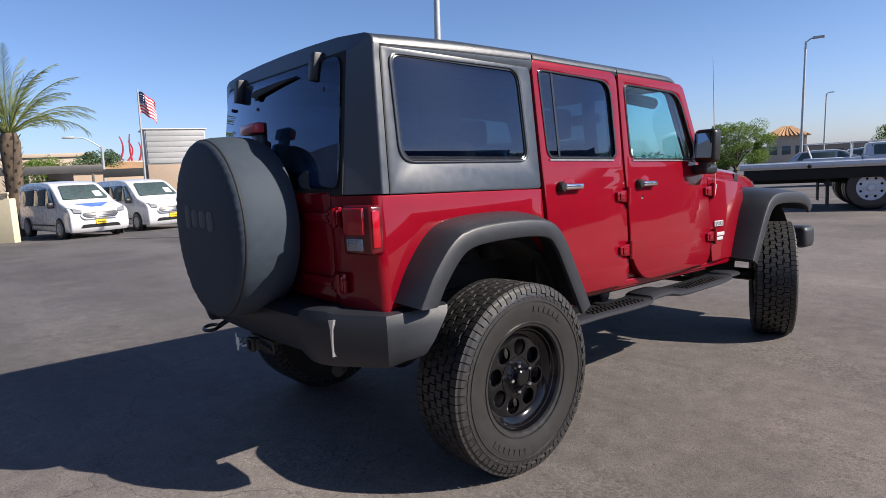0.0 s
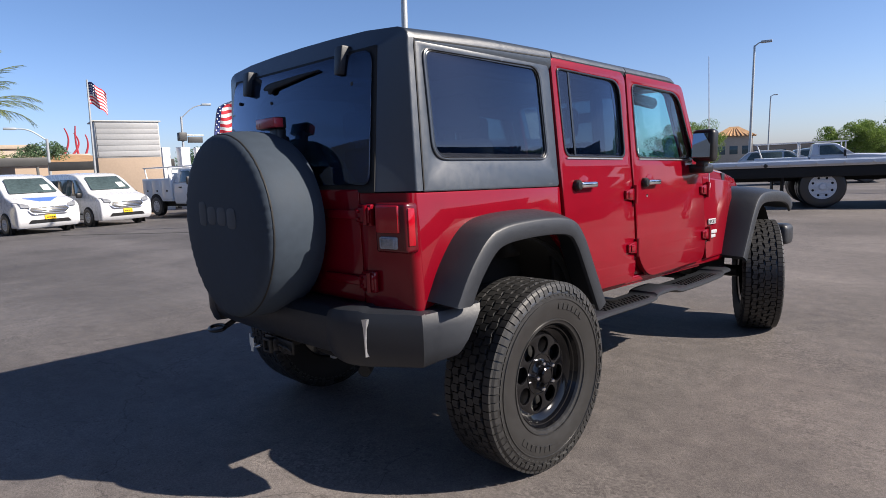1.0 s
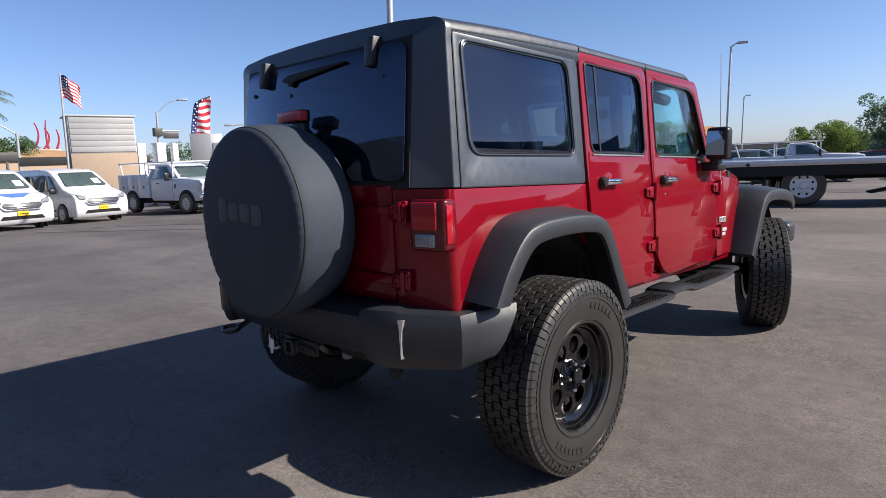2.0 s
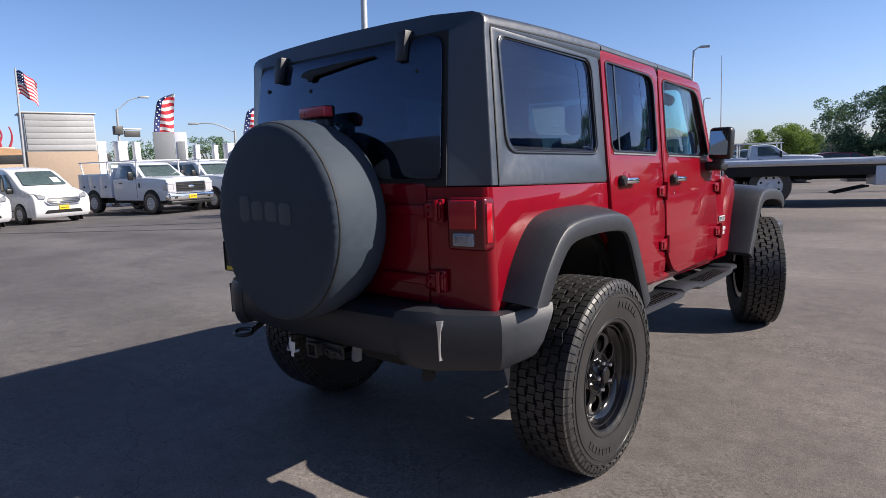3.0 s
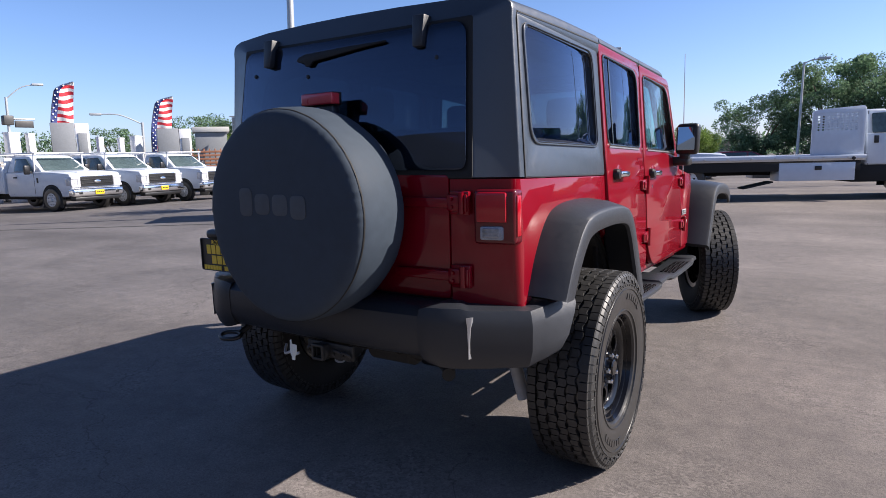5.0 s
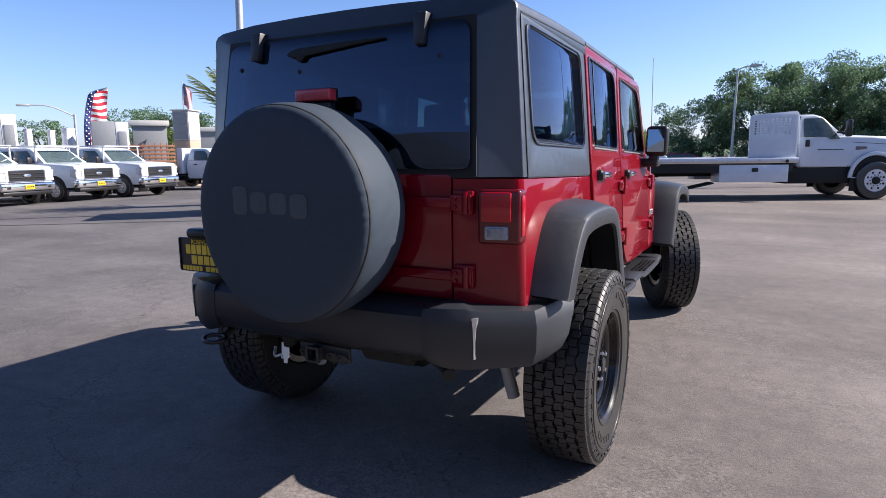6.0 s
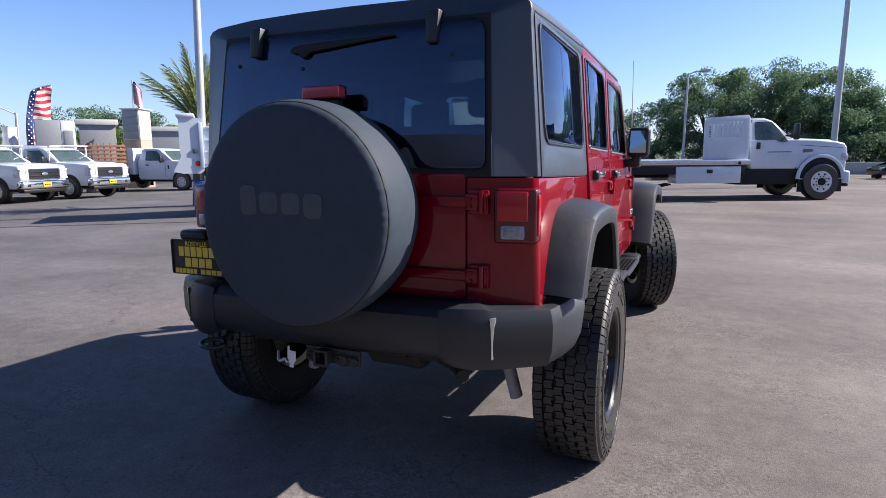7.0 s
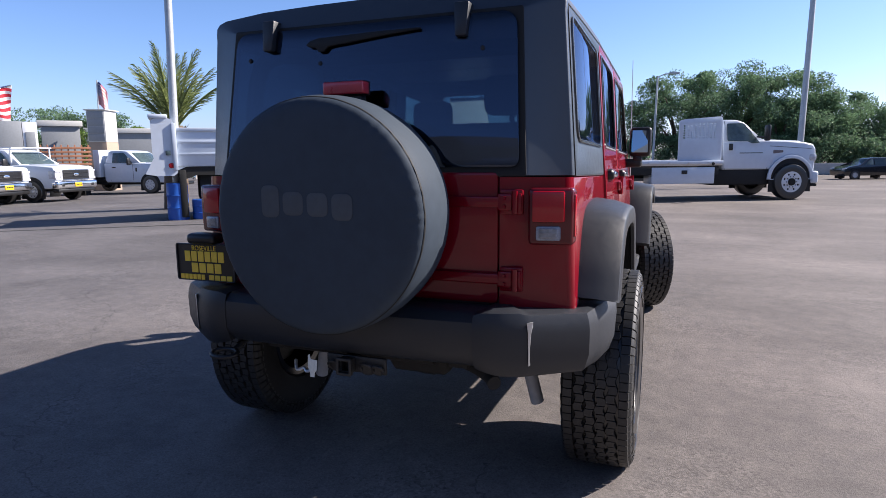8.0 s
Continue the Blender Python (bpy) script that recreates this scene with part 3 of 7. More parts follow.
# rear lamps
def tail_lamp(s):
    def q(bm):
        return bm if s > 0 else mirrored(bm)
    def shaped(c):
        return Vector((c.x, c.y + (0.034 if c.x > 0.74 and c.y < -0.55 else 0.0), c.z))
    bm = bmesh.new()
    box(bm, 0.650, 0.794, -0.578, -0.48, 0.985, 1.172, 0.014, 3, f=shaped)
    lamp = body("tail_lamp", q(bm), LAMPRED, None, "red tail lamp with a clear reversing window")
    lean = lambda c: Vector((c.x, c.y + 0.22 * (c.x - 0.664), c.z))
    bm = box(bmesh.new(), 0.664, 0.766, -0.584, -0.560, 1.060, 1.162, 0.007, f=lean)
    body("red_lens", q(bm), REDLENS, lamp, "red lens")
    bm = box(bmesh.new(), 0.676, 0.754, -0.583, -0.560, 1.000, 1.048, 0.007, f=lean)
    body("clear_lens", q(bm), TAILCLEAR, lamp, "clear lens")
    bm = box(bmesh.new(), 0.686, 0.744, -0.586, -0.570, 1.008, 1.042, 0.004, f=lean)
    for i in range(3):
        box(bm, 0.690, 0.740, -0.588, -0.582, 1.013 + i * 0.011, 1.017 + i * 0.011, f=lean)
    body("lens_reflector", q(bm), LAMPGLASS, lamp)
    bm = box(bmesh.new(), 0.786, 0.7985, -0.536, -0.502, 1.012, 1.152, 0.005)
    body("side_marker", q(bm), REDLENS, lamp, "red side lens")


tail_lamp(1)
tail_lamp(-1)


# rear bumper in three pieces
def bumper_row(path, z0, z1, depth_at, top_in=0.02, low_in=0.03):
    """A moulded beam along a plan line; the line is the beam's outer face."""
    bm = bmesh.new()
    rows = []
    pts = [Vector((*p, 0)) for p in path]
    for i, p in enumerate(pts):
        d = (pts[min(i + 1, len(pts) - 1)] - pts[max(i - 1, 0)]).normalized()
        inn = Vector((-d.y, d.x, 0))
        zs0, zs1 = (z0(i) if callable(z0) else z0), (z1(i) if callable(z1) else z1)
        h = zs1 - zs0
        depth = depth_at(i) if callable(depth_at) else depth_at
        prof = [(depth, zs1 - 0.004), (top_in + 0.02, zs1), (top_in, zs1 - 0.006), (0.004, zs1 - h * 0.16), (0.0, zs1 - h * 0.30), (0.002, zs0 + h * 0.30), (low_in * 0.6, zs0 + h * 0.07), (low_in, zs0), (depth, zs0 + 0.004)]
        rows.append([(p + inn * o) + Vector((0, 0, z)) for o, z in prof])
    return loft(bm, rows)


mid_path = [(x, -0.735 + 0.02 * (abs(x) / 0.56) ** 2) for x in [-0.56 + 1.12 * k / 14 for k in range(15)]]
body("bumper_middle", bumper_row(mid_path, 0.585, 0.772, 0.20, 0.03, 0.05), PLASTIC, None, "charcoal plastic rear bumper")
cap = [tuple(p[:2]) for p in spline([(0.500, -0.721, 0), (0.545, -0.722, 0), (0.60, -0.710, 0), (0.672, -0.676, 0)], 3)]
cap += [(0.688, -0.665), (0.745, -0.622), (0.800, -0.580), (0.853, -0.539), (0.875, -0.455), (0.897, -0.370), (0.918, -0.29)]
CREASE = len(cap) - 4


def bumper_cap():
    """An end piece with a crisp corner; its front end is cut back towards the bottom."""
    bm = bumper_row(cap, lambda i: 0.560 + 0.024 * max(0, 1 - i / 8) ** 1.5 + 0.012 * max(0, i - CREASE), lambda i: (0.772 + 0.010 * min(1, i / 3) if i < 9 else 0.776) - 0.008 * min(1, max(0, i - 9) / 4) + 0.006 * max(0, i - CREASE), lambda i: 0.17 if i < CREASE else 0.11, 0.014, 0.03)
    for v in bm.verts:
        v.co.y -= 0.70 * max(0, 0.766 - v.co.z) * min(1, max(0, (v.co.y + 0.50) / 0.15))
    return bm


both(bumper_cap, "bumper_end", PLASTIC, angle=28)


# silver wedge that stands in for daylight showing through the bumper's seam
def bumper_seam():
    bm = bmesh.new()
    loft(bm, [[(0.674, -0.680, 0.748), (0.691, -0.668, 0.748), (0.688, -0.650, 0.748)], [(0.677, -0.6765, 0.715), (0.6855, -0.6705, 0.715), (0.688, -0.650, 0.715)], [(0.678, -0.6755, 0.66), (0.6815, -0.6730, 0.66), (0.684, -0.650, 0.66)], [(0.6785, -0.6745, 0.605), (0.6802, -0.6732, 0.605), (0.684, -0.650, 0.605)]])
    return bm


both(bumper_seam, "bumper_seam", SILVER)

# frame, axles, exhaust, shocks, hitch under the body
bm = bmesh.new()
for s in (-1, 1):
    box(bm, s * 0.40 - 0.04, s * 0.40 + 0.04, -0.60, 3.42, 0.56, 0.68, 0.01)
for y in (-0.50, 0.75, 1.9, 3.3):
    box(bm, -0.40, 0.40, y - 0.05, y + 0.05, 0.57, 0.66, 0.01)
part("chassis_frame", bm, UNDER, jeep)
for y in (0.105, 2.94):
    bm = bmesh.new()
    tube(bm, [(-0.70, y, 0.41), (0.70, y, 0.41)], 0.045)
    k = lathe(bmesh.new(), [(0.0, -0.12), (0.08, -0.10), (0.14, -0.03), (0.14, 0.03), (0.08, 0.10), (0.0, 0.12)], 20)
    add(bm, moved(k, Matrix.Translation((0.0 if y < 1 else 0.25, y, 0.40))))
    part("axle", bm, STEEL, jeep)
for s in (-1, 1):
    bm = bmesh.new()
    tube(bm, [(s * 0.575, -0.02, 0.235), (s * 0.535, -0.035, 0.40)], 0.030, 14)
    tube(bm, [(s * 0.535, -0.035, 0.40), (s * 0.48, -0.06, 0.66)], 0.022, 12)
    part("shock_absorber", bm, SHOCK, jeep, "pale grey shock absorber")
bm = bmesh.new()
tube(bm, spline([(0.30, -0.47, 0.565), (0.42, -0.50, 0.545), (0.50, -0.535, 0.525), (0.535, -0.58, 0.515)]), 0.026, 14)
part("tailpipe", bm, UNDER, jeep)
bm = lathe(bmesh.new(), [(0.0, -0.12), (0.06, -0.12), (0.078, -0.10), (0.078, 0.10), (0.06, 0.12), (0, 0.12)], 24, Matrix.Translation((0.205, -0.47, 0.565)))
part("muffler", bm, UNDER, jeep)
HX, HZ = -0.003, 0.566
bm = plate(rounded([(-0.032, -0.032), (0.032, -0.032), (0.032, 0.032), (-0.032, 0.032)], 0.008), [rounded([(-0.021, -0.021), (0.021, -0.021), (0.021, 0.021), (-0.021, 0.021)], 0.004)], 0.018, 0.003, lambda u, v, w: (u + HX, w - 0.722, v + HZ))
add(bm, plate(rounded([(-0.027, -0.027), (0.027, -0.027), (0.027, 0.027), (-0.027, 0.027)], 0.006), [rounded([(-0.020, -0.020), (0.020, -0.020), (0.020, 0.020), (-0.020, 0.020)], 0.004)], 0.22, 0.003, lambda u, v, w: (u + HX, w - 0.60, v + HZ)))
hitch = part("hitch_receiver", bm, STEEL, jeep)
for x, r in ((0.072, 0.026), (0.118, 0.022), (-0.066, 0.024)):
    bm = tube(bmesh.new(), [(x + r * math.cos(a), -0.690 - 0.012 * math.sin(a), HZ - 0.012 + 0.8 * r * math.sin(a)) for a in [2 * math.pi * i / 18 for i in range(19)]], 0.006, 8)
    part("chain_loop", bm, STEEL, hitch)
part("hitch_plate", box(bmesh.new(), -0.10, 0.15, -0.686, -0.672, HZ - 0.030, HZ + 0.030, 0.004), STEEL, hitch)
bm = plate([(-0.150, 0.600), (-0.143, 0.604), (-0.140, 0.586), (-0.112, 0.584), (-0.114, 0.548), (-0.124, 0.536), (-0.126, 0.520), (-0.144, 0.520), (-0.144, 0.540), (-0.153, 0.556)], (), 0.003, 0.0008, lambda u, v, w: (u, w - 0.735, v - 0.002))
part("hitch_tag", bm, PAPER, hitch, "white plastic tag")
bm = bmesh.new()
tube(bm, spline([(-0.16, -0.68, 0.528), (-0.19, -0.69, 0.518), (-0.21, -0.68, 0.526), (-0.235, -0.69, 0.520), (-0.26, -0.66, 0.545)]), 0.006, 8)
part("trailer_plug", bm, SILVER, hitch, "bright trailer plug")
bm = bmesh.new()
tube(bm, [(-0.36, -0.575, 0.585), (0.30, -0.575, 0.585)], 0.028, 12)
part("hitch_bar", bm, UNDER, jeep)
bm = bmesh.new()
tube(bm, [(-0.525 + 0.056 * math.cos(a), -0.710 + 0.034 * math.sin(a), 0.556 + 0.006 * math.sin(a)) for a in [2 * math.pi * i / 22 for i in range(23)]], 0.009, 10)
tube(bm, [(-0.500, -0.68, 0.56), (-0.49, -0.60, 0.60)], 0.013, 10)
part("tow_hook", bm, BLACK, jeep)
bm = bmesh.new()
box(bm, -0.50, 0.50, -0.50, 0.60, 0.70, 0.74, 0.01)
box(bm, -0.70, 0.70, 0.605, 3.4, 0.70, 0.74, 0.01)
for s in (-1, 1):
    for y in (0.11, 2.94):
        arch = lathe(bmesh.new(), [(0.50, -0.14), (0.50, 0.14)], 40)
        for v in list(arch.verts):
            if v.co.z < (0.34 if v.co.y < 0 and y < 1 else 0.0):
                arch.verts.remove(v)
        add(bm, moved(arch, Matrix.Translation((s * 0.64, y, 0.49))))
    box(bm, s * 0.48 - 0.01, s * 0.48 + 0.01, -0.48, 3.2, 0.566, 1.02)
part("floor_pan", bm, UNDER, jeep)

# rocker, cowl side, doors
both(lambda: box(bmesh.new(), 0.70, 0.782, 0.58, 2.40, 0.652, 0.690, 0.012), "rocker_panel", RED)
both(lambda: plate([(0.56, 0.64), (2.05, 0.64), (2.05, 0.98), (0.50, 0.98)], (), 0.02, 0.002, on_side(0.05)), "body_side", RED)
# dark filler added for the shaded underside; it also cuts light below the doors
both(lambda: box(bmesh.new(), 0.50, 0.60, 0.56, 2.42, 0.575, 0.68, 0.02), "sill_guard", UNDER)


BELT = 1.348


def rear_door_outline():
    return rounded([(0.452, 1.00), (0.482, 0.885), (0.575, 0.735), (0.66, 0.672), (1.105, 0.672), (1.112, 1.22), (1.108, 1.802), (0.430, 1.805)],
                   [0.1, 0.1, 0.08, 0.03, 0.10, 0.2, 0.06, 0.03], 6)


def rear_door_glass():
    return rounded([(0.492, BELT), (1.052, BELT), (1.042, 1.752), (0.470, 1.758)], [0.05, 0.045, 0.09, 0.03], 6)


def front_door_outline():
    return rounded([(1.132, 0.80), (1.25, 0.672), (2.00, 0.690), (2.045, 0.80), (2.03, 1.285), (2.000, 1.32), (1.805, 1.797), (1.122, 1.802)],
                   [0.16, 0.10, 0.10, 0.06, 0.03, 0.02, 0.05, 0.03], 6)


def front_door_glass():
    return rounded([(1.185, BELT), (1.915, BELT), (1.742, 1.742), (1.172, 1.750)], [0.05, 0.03, 0.10, 0.05], 6)


def shrink(pts, d):
    c = sum((Vector(p) for p in pts), Vector((0, 0))) / len(pts)
    return [Vector(p) + (Vector(p) - c).normalized() * d for p in pts]


def door(name, outline, hole, handle_y, hinge_y, s):
    def q(bm):
        return bm if s > 0 else mirrored(bm)
    def lay(u, v, w):
        bulge = 0.006 * max(0, 1 - ((v - 0.98) / 0.3) ** 2)
        return (side_x(v) - 0.010 + w + bulge, u, v)
    skin = plate(outline, [hole], 0.036, 0.007, lambda u, v, w: (w, u, v))
    for z in (0.72, 0.78, 0.85, 0.92, 0.98, 1.04, 1.11, 1.18, 1.24, 1.30):
        bmesh.ops.bisect_plane(skin, geom=skin.verts[:] + skin.edges[:] + skin.faces[:], plane_co=(0, 0, z), plane_no=(0, 0, 1))
    for p in skin.verts:
        p.co = Vector(lay(p.co.y, p.co.z, p.co.x))
    d = body(name, q(skin), RED, None, "dark red door with a tinted window", 30)
    ring = plate(shrink(hole, 0.005), [shrink(hole, -0.009)], 0.012, 0.003, on_side(-0.006))
    body("window_seal", q(ring), SEAL, d)
    g = plate(shrink(hole, 0.008), (), 0.005, 0.001, on_side(-0.001))
    pane = body("window_pane", q(g), TINT if handle_y < 1 else CLEAR, d)
    pane.visible_shadow = False
    lo, hi = min(p[0] for p in hole) + 0.03, max(p[0] for p in hole) - 0.03
    bm = bmesh.new()
    loft(bm, [[(side_x(BELT) + o, y, BELT + z) for o, z in ((0.006, -0.012), (0.014, -0.011), (0.014, -0.005), (0.006, -0.003))] for y in (lo, hi)])
    body("window_trim", q(bm), SILVER, d, "thin silver strip")
    if handle_y < 1:
        bm = bmesh.new()
        loft(bm, [[(side_x(z) + o, y + (z - BELT) * -0.03, z) for o, y in ((0.007, 0.574), (0.007, 0.588), (-0.012, 0.588), (-0.012, 0.574))] for z in (BELT - 0.004, 1.752)])
        body("window_divider", q(bm), SEAL, d)
    bm = bmesh.new()
    box(bm, side_x(1.21) + 0.028, side_x(1.21) + 0.046, handle_y - 0.035, handle_y + 0.105, 1.196, 1.226, 0.009, 3)
    body("handle", q(bm), CHROME, d, "chrome door handle")
    k = lathe(bmesh.new(), [(0.0, 0.034), (0.020, 0.032), (0.027, 0.022), (0.027, 0.0)], 24, Matrix.Translation((side_x(1.21) + 0.006, handle_y - 0.042, 1.210)))
    body("handle_base", q(k), BLACK, d)
    b2 = bmesh.new()
    box(b2, side_x(1.21) + 0.005, side_x(1.21) + 0.03, handle_y + 0.09, handle_y + 0.112, 1.200, 1.222, 0.006)
    body("handle_foot", q(b2), BLACK, d)
    cup = plate([(0.052 * math.cos(a) * 1.05, 0.052 * math.sin(a)) for a in [2 * math.pi * i / 28 for i in range(28)]], (), 0.006, 0.002, lambda u, v, w: (side_x(1.21) + 0.0065 + w, handle_y + 0.03 + u, 1.205 + v))
    body("handle_cup", q(cup), RED, d)
    if handle_y > 1:
        body("lock", q(lathe(bmesh.new(), [(0, 0.006), (0.010, 0.005), (0.012, 0.0)], 16, Matrix.Translation((side_x(1.14) + 0.008, handle_y - 0.012, 1.135)))), CHROME, d)
    for z in (1.148, 0.858):
        bm = bmesh.new()
        x = side_x(z) + 0.006
        box(bm, x, x + 0.022, hinge_y - 0.075, hinge_y + 0.02, z - 0.036, z + 0.036, 0.006, f=lambda c: Vector((c.x, c.y, z + (c.z - z) * (0.62 if c.y < hinge_y - 0.03 else 1.0))))
        tube(bm, [(x + 0.020, hinge_y + 0.022, z - 0.05), (x + 0.020, hinge_y + 0.022, z + 0.05)], 0.013, 12)
        box(bm, x - 0.006, x + 0.018, hinge_y + 0.02, hinge_y + 0.062, z - 0.044, z + 0.044, 0.006)
        box(bm, x + 0.018, x + 0.028, hinge_y - 0.055, hinge_y - 0.012, z - 0.018, z + 0.018, 0.004)
        body("hinge", q(bm), RED, d)


for s in (1, -1):
    door("rear_door", rear_door_outline(), rear_door_glass(), 0.603, 1.085, s)
    door("front_door", front_door_outline(), front_door_glass(), 1.280, 2.045, s)

# pillar skins behind the door gaps
both(lambda: plate([(1.08, 0.66), (1.16, 0.66), (1.16, 1.80), (1.08, 1.80)], (), 0.02, 0.002, on_side(0.045)), "centre_pillar", BLACK)
both(lambda: plate([(0.40, 0.66), (0.49, 0.66), (0.47, 1.80), (0.40, 1.80)], (), 0.02, 0.002, on_side(0.045)), "rear_pillar", BLACK)
both(lambda: plate(rounded([(2.062, 0.69), (2.62, 0.69), (2.62, 1.19), (2.05, 1.235)], [0.02, 0.02, 0.05, 0.02]), (), 0.03, 0.005, lambda u, v, w: (side_x(v) - 0.012 + w - 0.10 * max(0, u - 2.3), u, v)), "fender_side", RED)

# badges on the fender side
def badge(y0, y1, z0, z1):
    bm = bmesh.new()
    box(bm, side_x(z0) + 0.002, side_x(z0) + 0.010, y0, y1, z0, z1, 0.003)
    return bm


plaque = both(lambda: badge(2.105, 2.225, 0.915, 0.952), "trim_badge", ALLOY, "chrome trim badge")
for s, ob in zip((1, -1), plaque):
    cu = bpy.data.curves.new("badge_word", "FONT")
    cu.body, cu.size, cu.extrude, cu.align_x = "SPORT", 0.036, 0.0008, "CENTER"
    tx = bpy.data.objects.new("badge_word", cu)
    scene.collection.objects.link(tx)
    me = bpy.data.meshes.new_from_object(tx.evaluated_get(bpy.context.evaluated_depsgraph_get()))
    bpy.data.objects.remove(tx)
    for v in me.vertices:
        u, w, d = v.co
        y = 2.165 + s * u
        z = 0.921 + w
        v.co = (s * (side_x(0.92) + 0.0105 + d), y, z - RAKE * y)
    me.materials.append(BLACK)
    wo = new("badge_word", me)
    wo.parent = ob
both(lambda: add(badge(2.105, 2.235, 0.852, 0.876), badge(2.105, 2.210, 0.824, 0.846)), "name_badge", ALLOY, "chrome name bars")

# hood, grille, front fenders
rows = []
for y, hw, z in ((2.03, 0.700, 1.285), (2.15, 0.690, 1.300), (2.55, 0.640, 1.295), (2.95, 0.575, 1.268), (3.25, 0.530, 1.230), (3.37, 0.51, 1.18), (3.41, 0.50, 1.10)):
    rows.append([(hw + 0.01, y, 1.02), (hw + 0.012, y, z - 0.07), (hw, y, z - 0.025), (hw * 0.93, y, z), (hw * 0.5, y, z + 0.022), (0, y, z + 0.03), (-hw * 0.5, y, z + 0.022), (-hw * 0.93, y, z), (-hw, y, z - 0.025), (-hw - 0.012, y, z - 0.07), (-hw - 0.01, y, 1.02)])
hood = body("hood", loft(bmesh.new(), rows), RED)
for s in (1, -1):
    bm = box(bmesh.new(), 0.585, 0.615, 2.80, 2.86, 1.10, 1.255, 0.008)
    body("hood_latch", bm if s > 0 else mirrored(bm), BLACK, hood)
bm = bmesh.new()
for k in range(14):
    box(bm, 0.22 + k * 0.03, 0.24 + k * 0.03, 2.045, 2.13, 1.318, 1.326, 0.002)
body("cowl_vent", bm, GREYTRIM, hood)
bm = bmesh.new()
box(bm, -0.50, 0.50, 3.40, 3.45, 0.74, 1.12, 0.02)
grille = body("grille", bm, RED)
for k in range(7):
    bm = bmesh.new()
    box(bm, -0.27 + k * 0.08, -0.27 + k * 0.08 + 0.045, 3.447, 3.456, 0.84, 1.07, 0.004)
    body("grille_slot", bm, BLACK, grille)
for s in (-1, 1):
    k = lathe(bmesh.new(), [(0, 0.02), (0.06, 0.015), (0.088, 0.0)], 28)
    body("headlight", moved(k, Matrix.Translation((s * 0.39, 3.45, 0.98)) @ pose(0, 0, 0, 0, 0, 90)), CLEARLENS, grille)
bm = bmesh.new()
box(bm, -0.90, 0.90, 3.40, 3.60, 0.66, 0.83, 0.04, 3)
body("front_bumper", bm, PLASTIC, None, "charcoal plastic front bumper")
both(lambda: box(bmesh.new(), 0.50, 0.70, 2.35, 3.40, 0.95, 1.06, 0.02), "inner_fender", BLACK)


# wheel flares
def flare(path, x_in, x_out, wide=0.075):
    pts = spline([(0, y, z) for y, z in path], 5)
    rows = []
    n = len(pts)
    for i, p in enumerate(pts):
        d = (pts[min(i + 1, n - 1)] - pts[max(i - 1, 0)]).normalized()
        up = Vector((0, -d.z, d.y))
        if up.z < -0.2:
            up = -up
        prof = [(x_in, wide), (x_in + (x_out - x_in) * 0.5, wide * 0.80), (x_out - 0.020, wide * 0.44), (x_out - 0.006, wide * 0.32), (x_out - 0.001, wide * 0.16), (x_out, -0.044), (x_out - 0.004, -0.054), (x_out - 0.018, -0.058), (x_out - 0.024, -0.02), (x_in + 0.01, 0.0), (x_in, 0.01)]
        ring = [Vector((x, 0, 0)) + p + up * o for x, o in prof]
        for q in ring:
            if q.y < -0.15:
                q.z = max(q.z, 0.782)
        rows.append(ring)
    return loft(bmesh.new(), rows)


REAR_FLARE = [(-0.421, 0.776), (-0.400, 0.812), (-0.345, 0.900), (-0.255, 1.000), (-0.165, 1.045), (0.0, 1.062), (0.20, 1.062), (0.325, 1.040), (0.395, 0.975), (0.455, 0.87), (0.575, 0.640)]
both(lambda: flare(REAR_FLARE, 0.775, 0.935, 0.052), "rear_flare", PLASTIC, "charcoal plastic wheel flare")
FRONT_FLARE = [(2.40, 0.665), (2.48, 0.80), (2.58, 0.96), (2.66, 1.045), (2.77, 1.085), (3.00, 1.090), (3.22, 1.075), (3.34, 1.04), (3.40, 0.98)]
both(lambda: flare(FRONT_FLARE, 0.64, 0.935, 0.06), "front_flare", PLASTIC, "charcoal plastic wheel flare")


# side steps
def step_bar():
    bm = bmesh.new()
    low = -0.008
    pts = [(0.838, 0.54, 0.552), (0.840, 0.62, 0.553), (0.840, 0.80, 0.556), (0.840, 1.20, 0.556), (0.840, 1.27, 0.580), (0.840, 1.46, 0.584), (0.840, 1.62, 0.560), (0.840, 2.14, 0.570), (0.838, 2.22, 0.590), (0.834, 2.33, 0.592), (0.78, 2.37, 0.590)]
    pts = spline([(a - 0.02, b, c + low) for a, b, c in pts], 4)
    rows = []
    for i, p in enumerate(pts):
        w = 0.058
        d = (pts[min(i + 1, len(pts) - 1)] - pts[max(i - 1, 0)]).normalized()
        nrm = Vector((d.y, -d.x, 0)).normalized()
        rows.append([p + nrm * a + Vector((0, 0, b)) for a, b in ((-0.128, 0.012), (-0.116, 0.02), (w * 0.50, 0.02), (w * 0.82, 0.010), (w * 0.86, -0.004), (w * 0.6, -0.014), (-w * 0.5, -0.020), (-0.128, -0.016))])
    return loft(bm, rows)


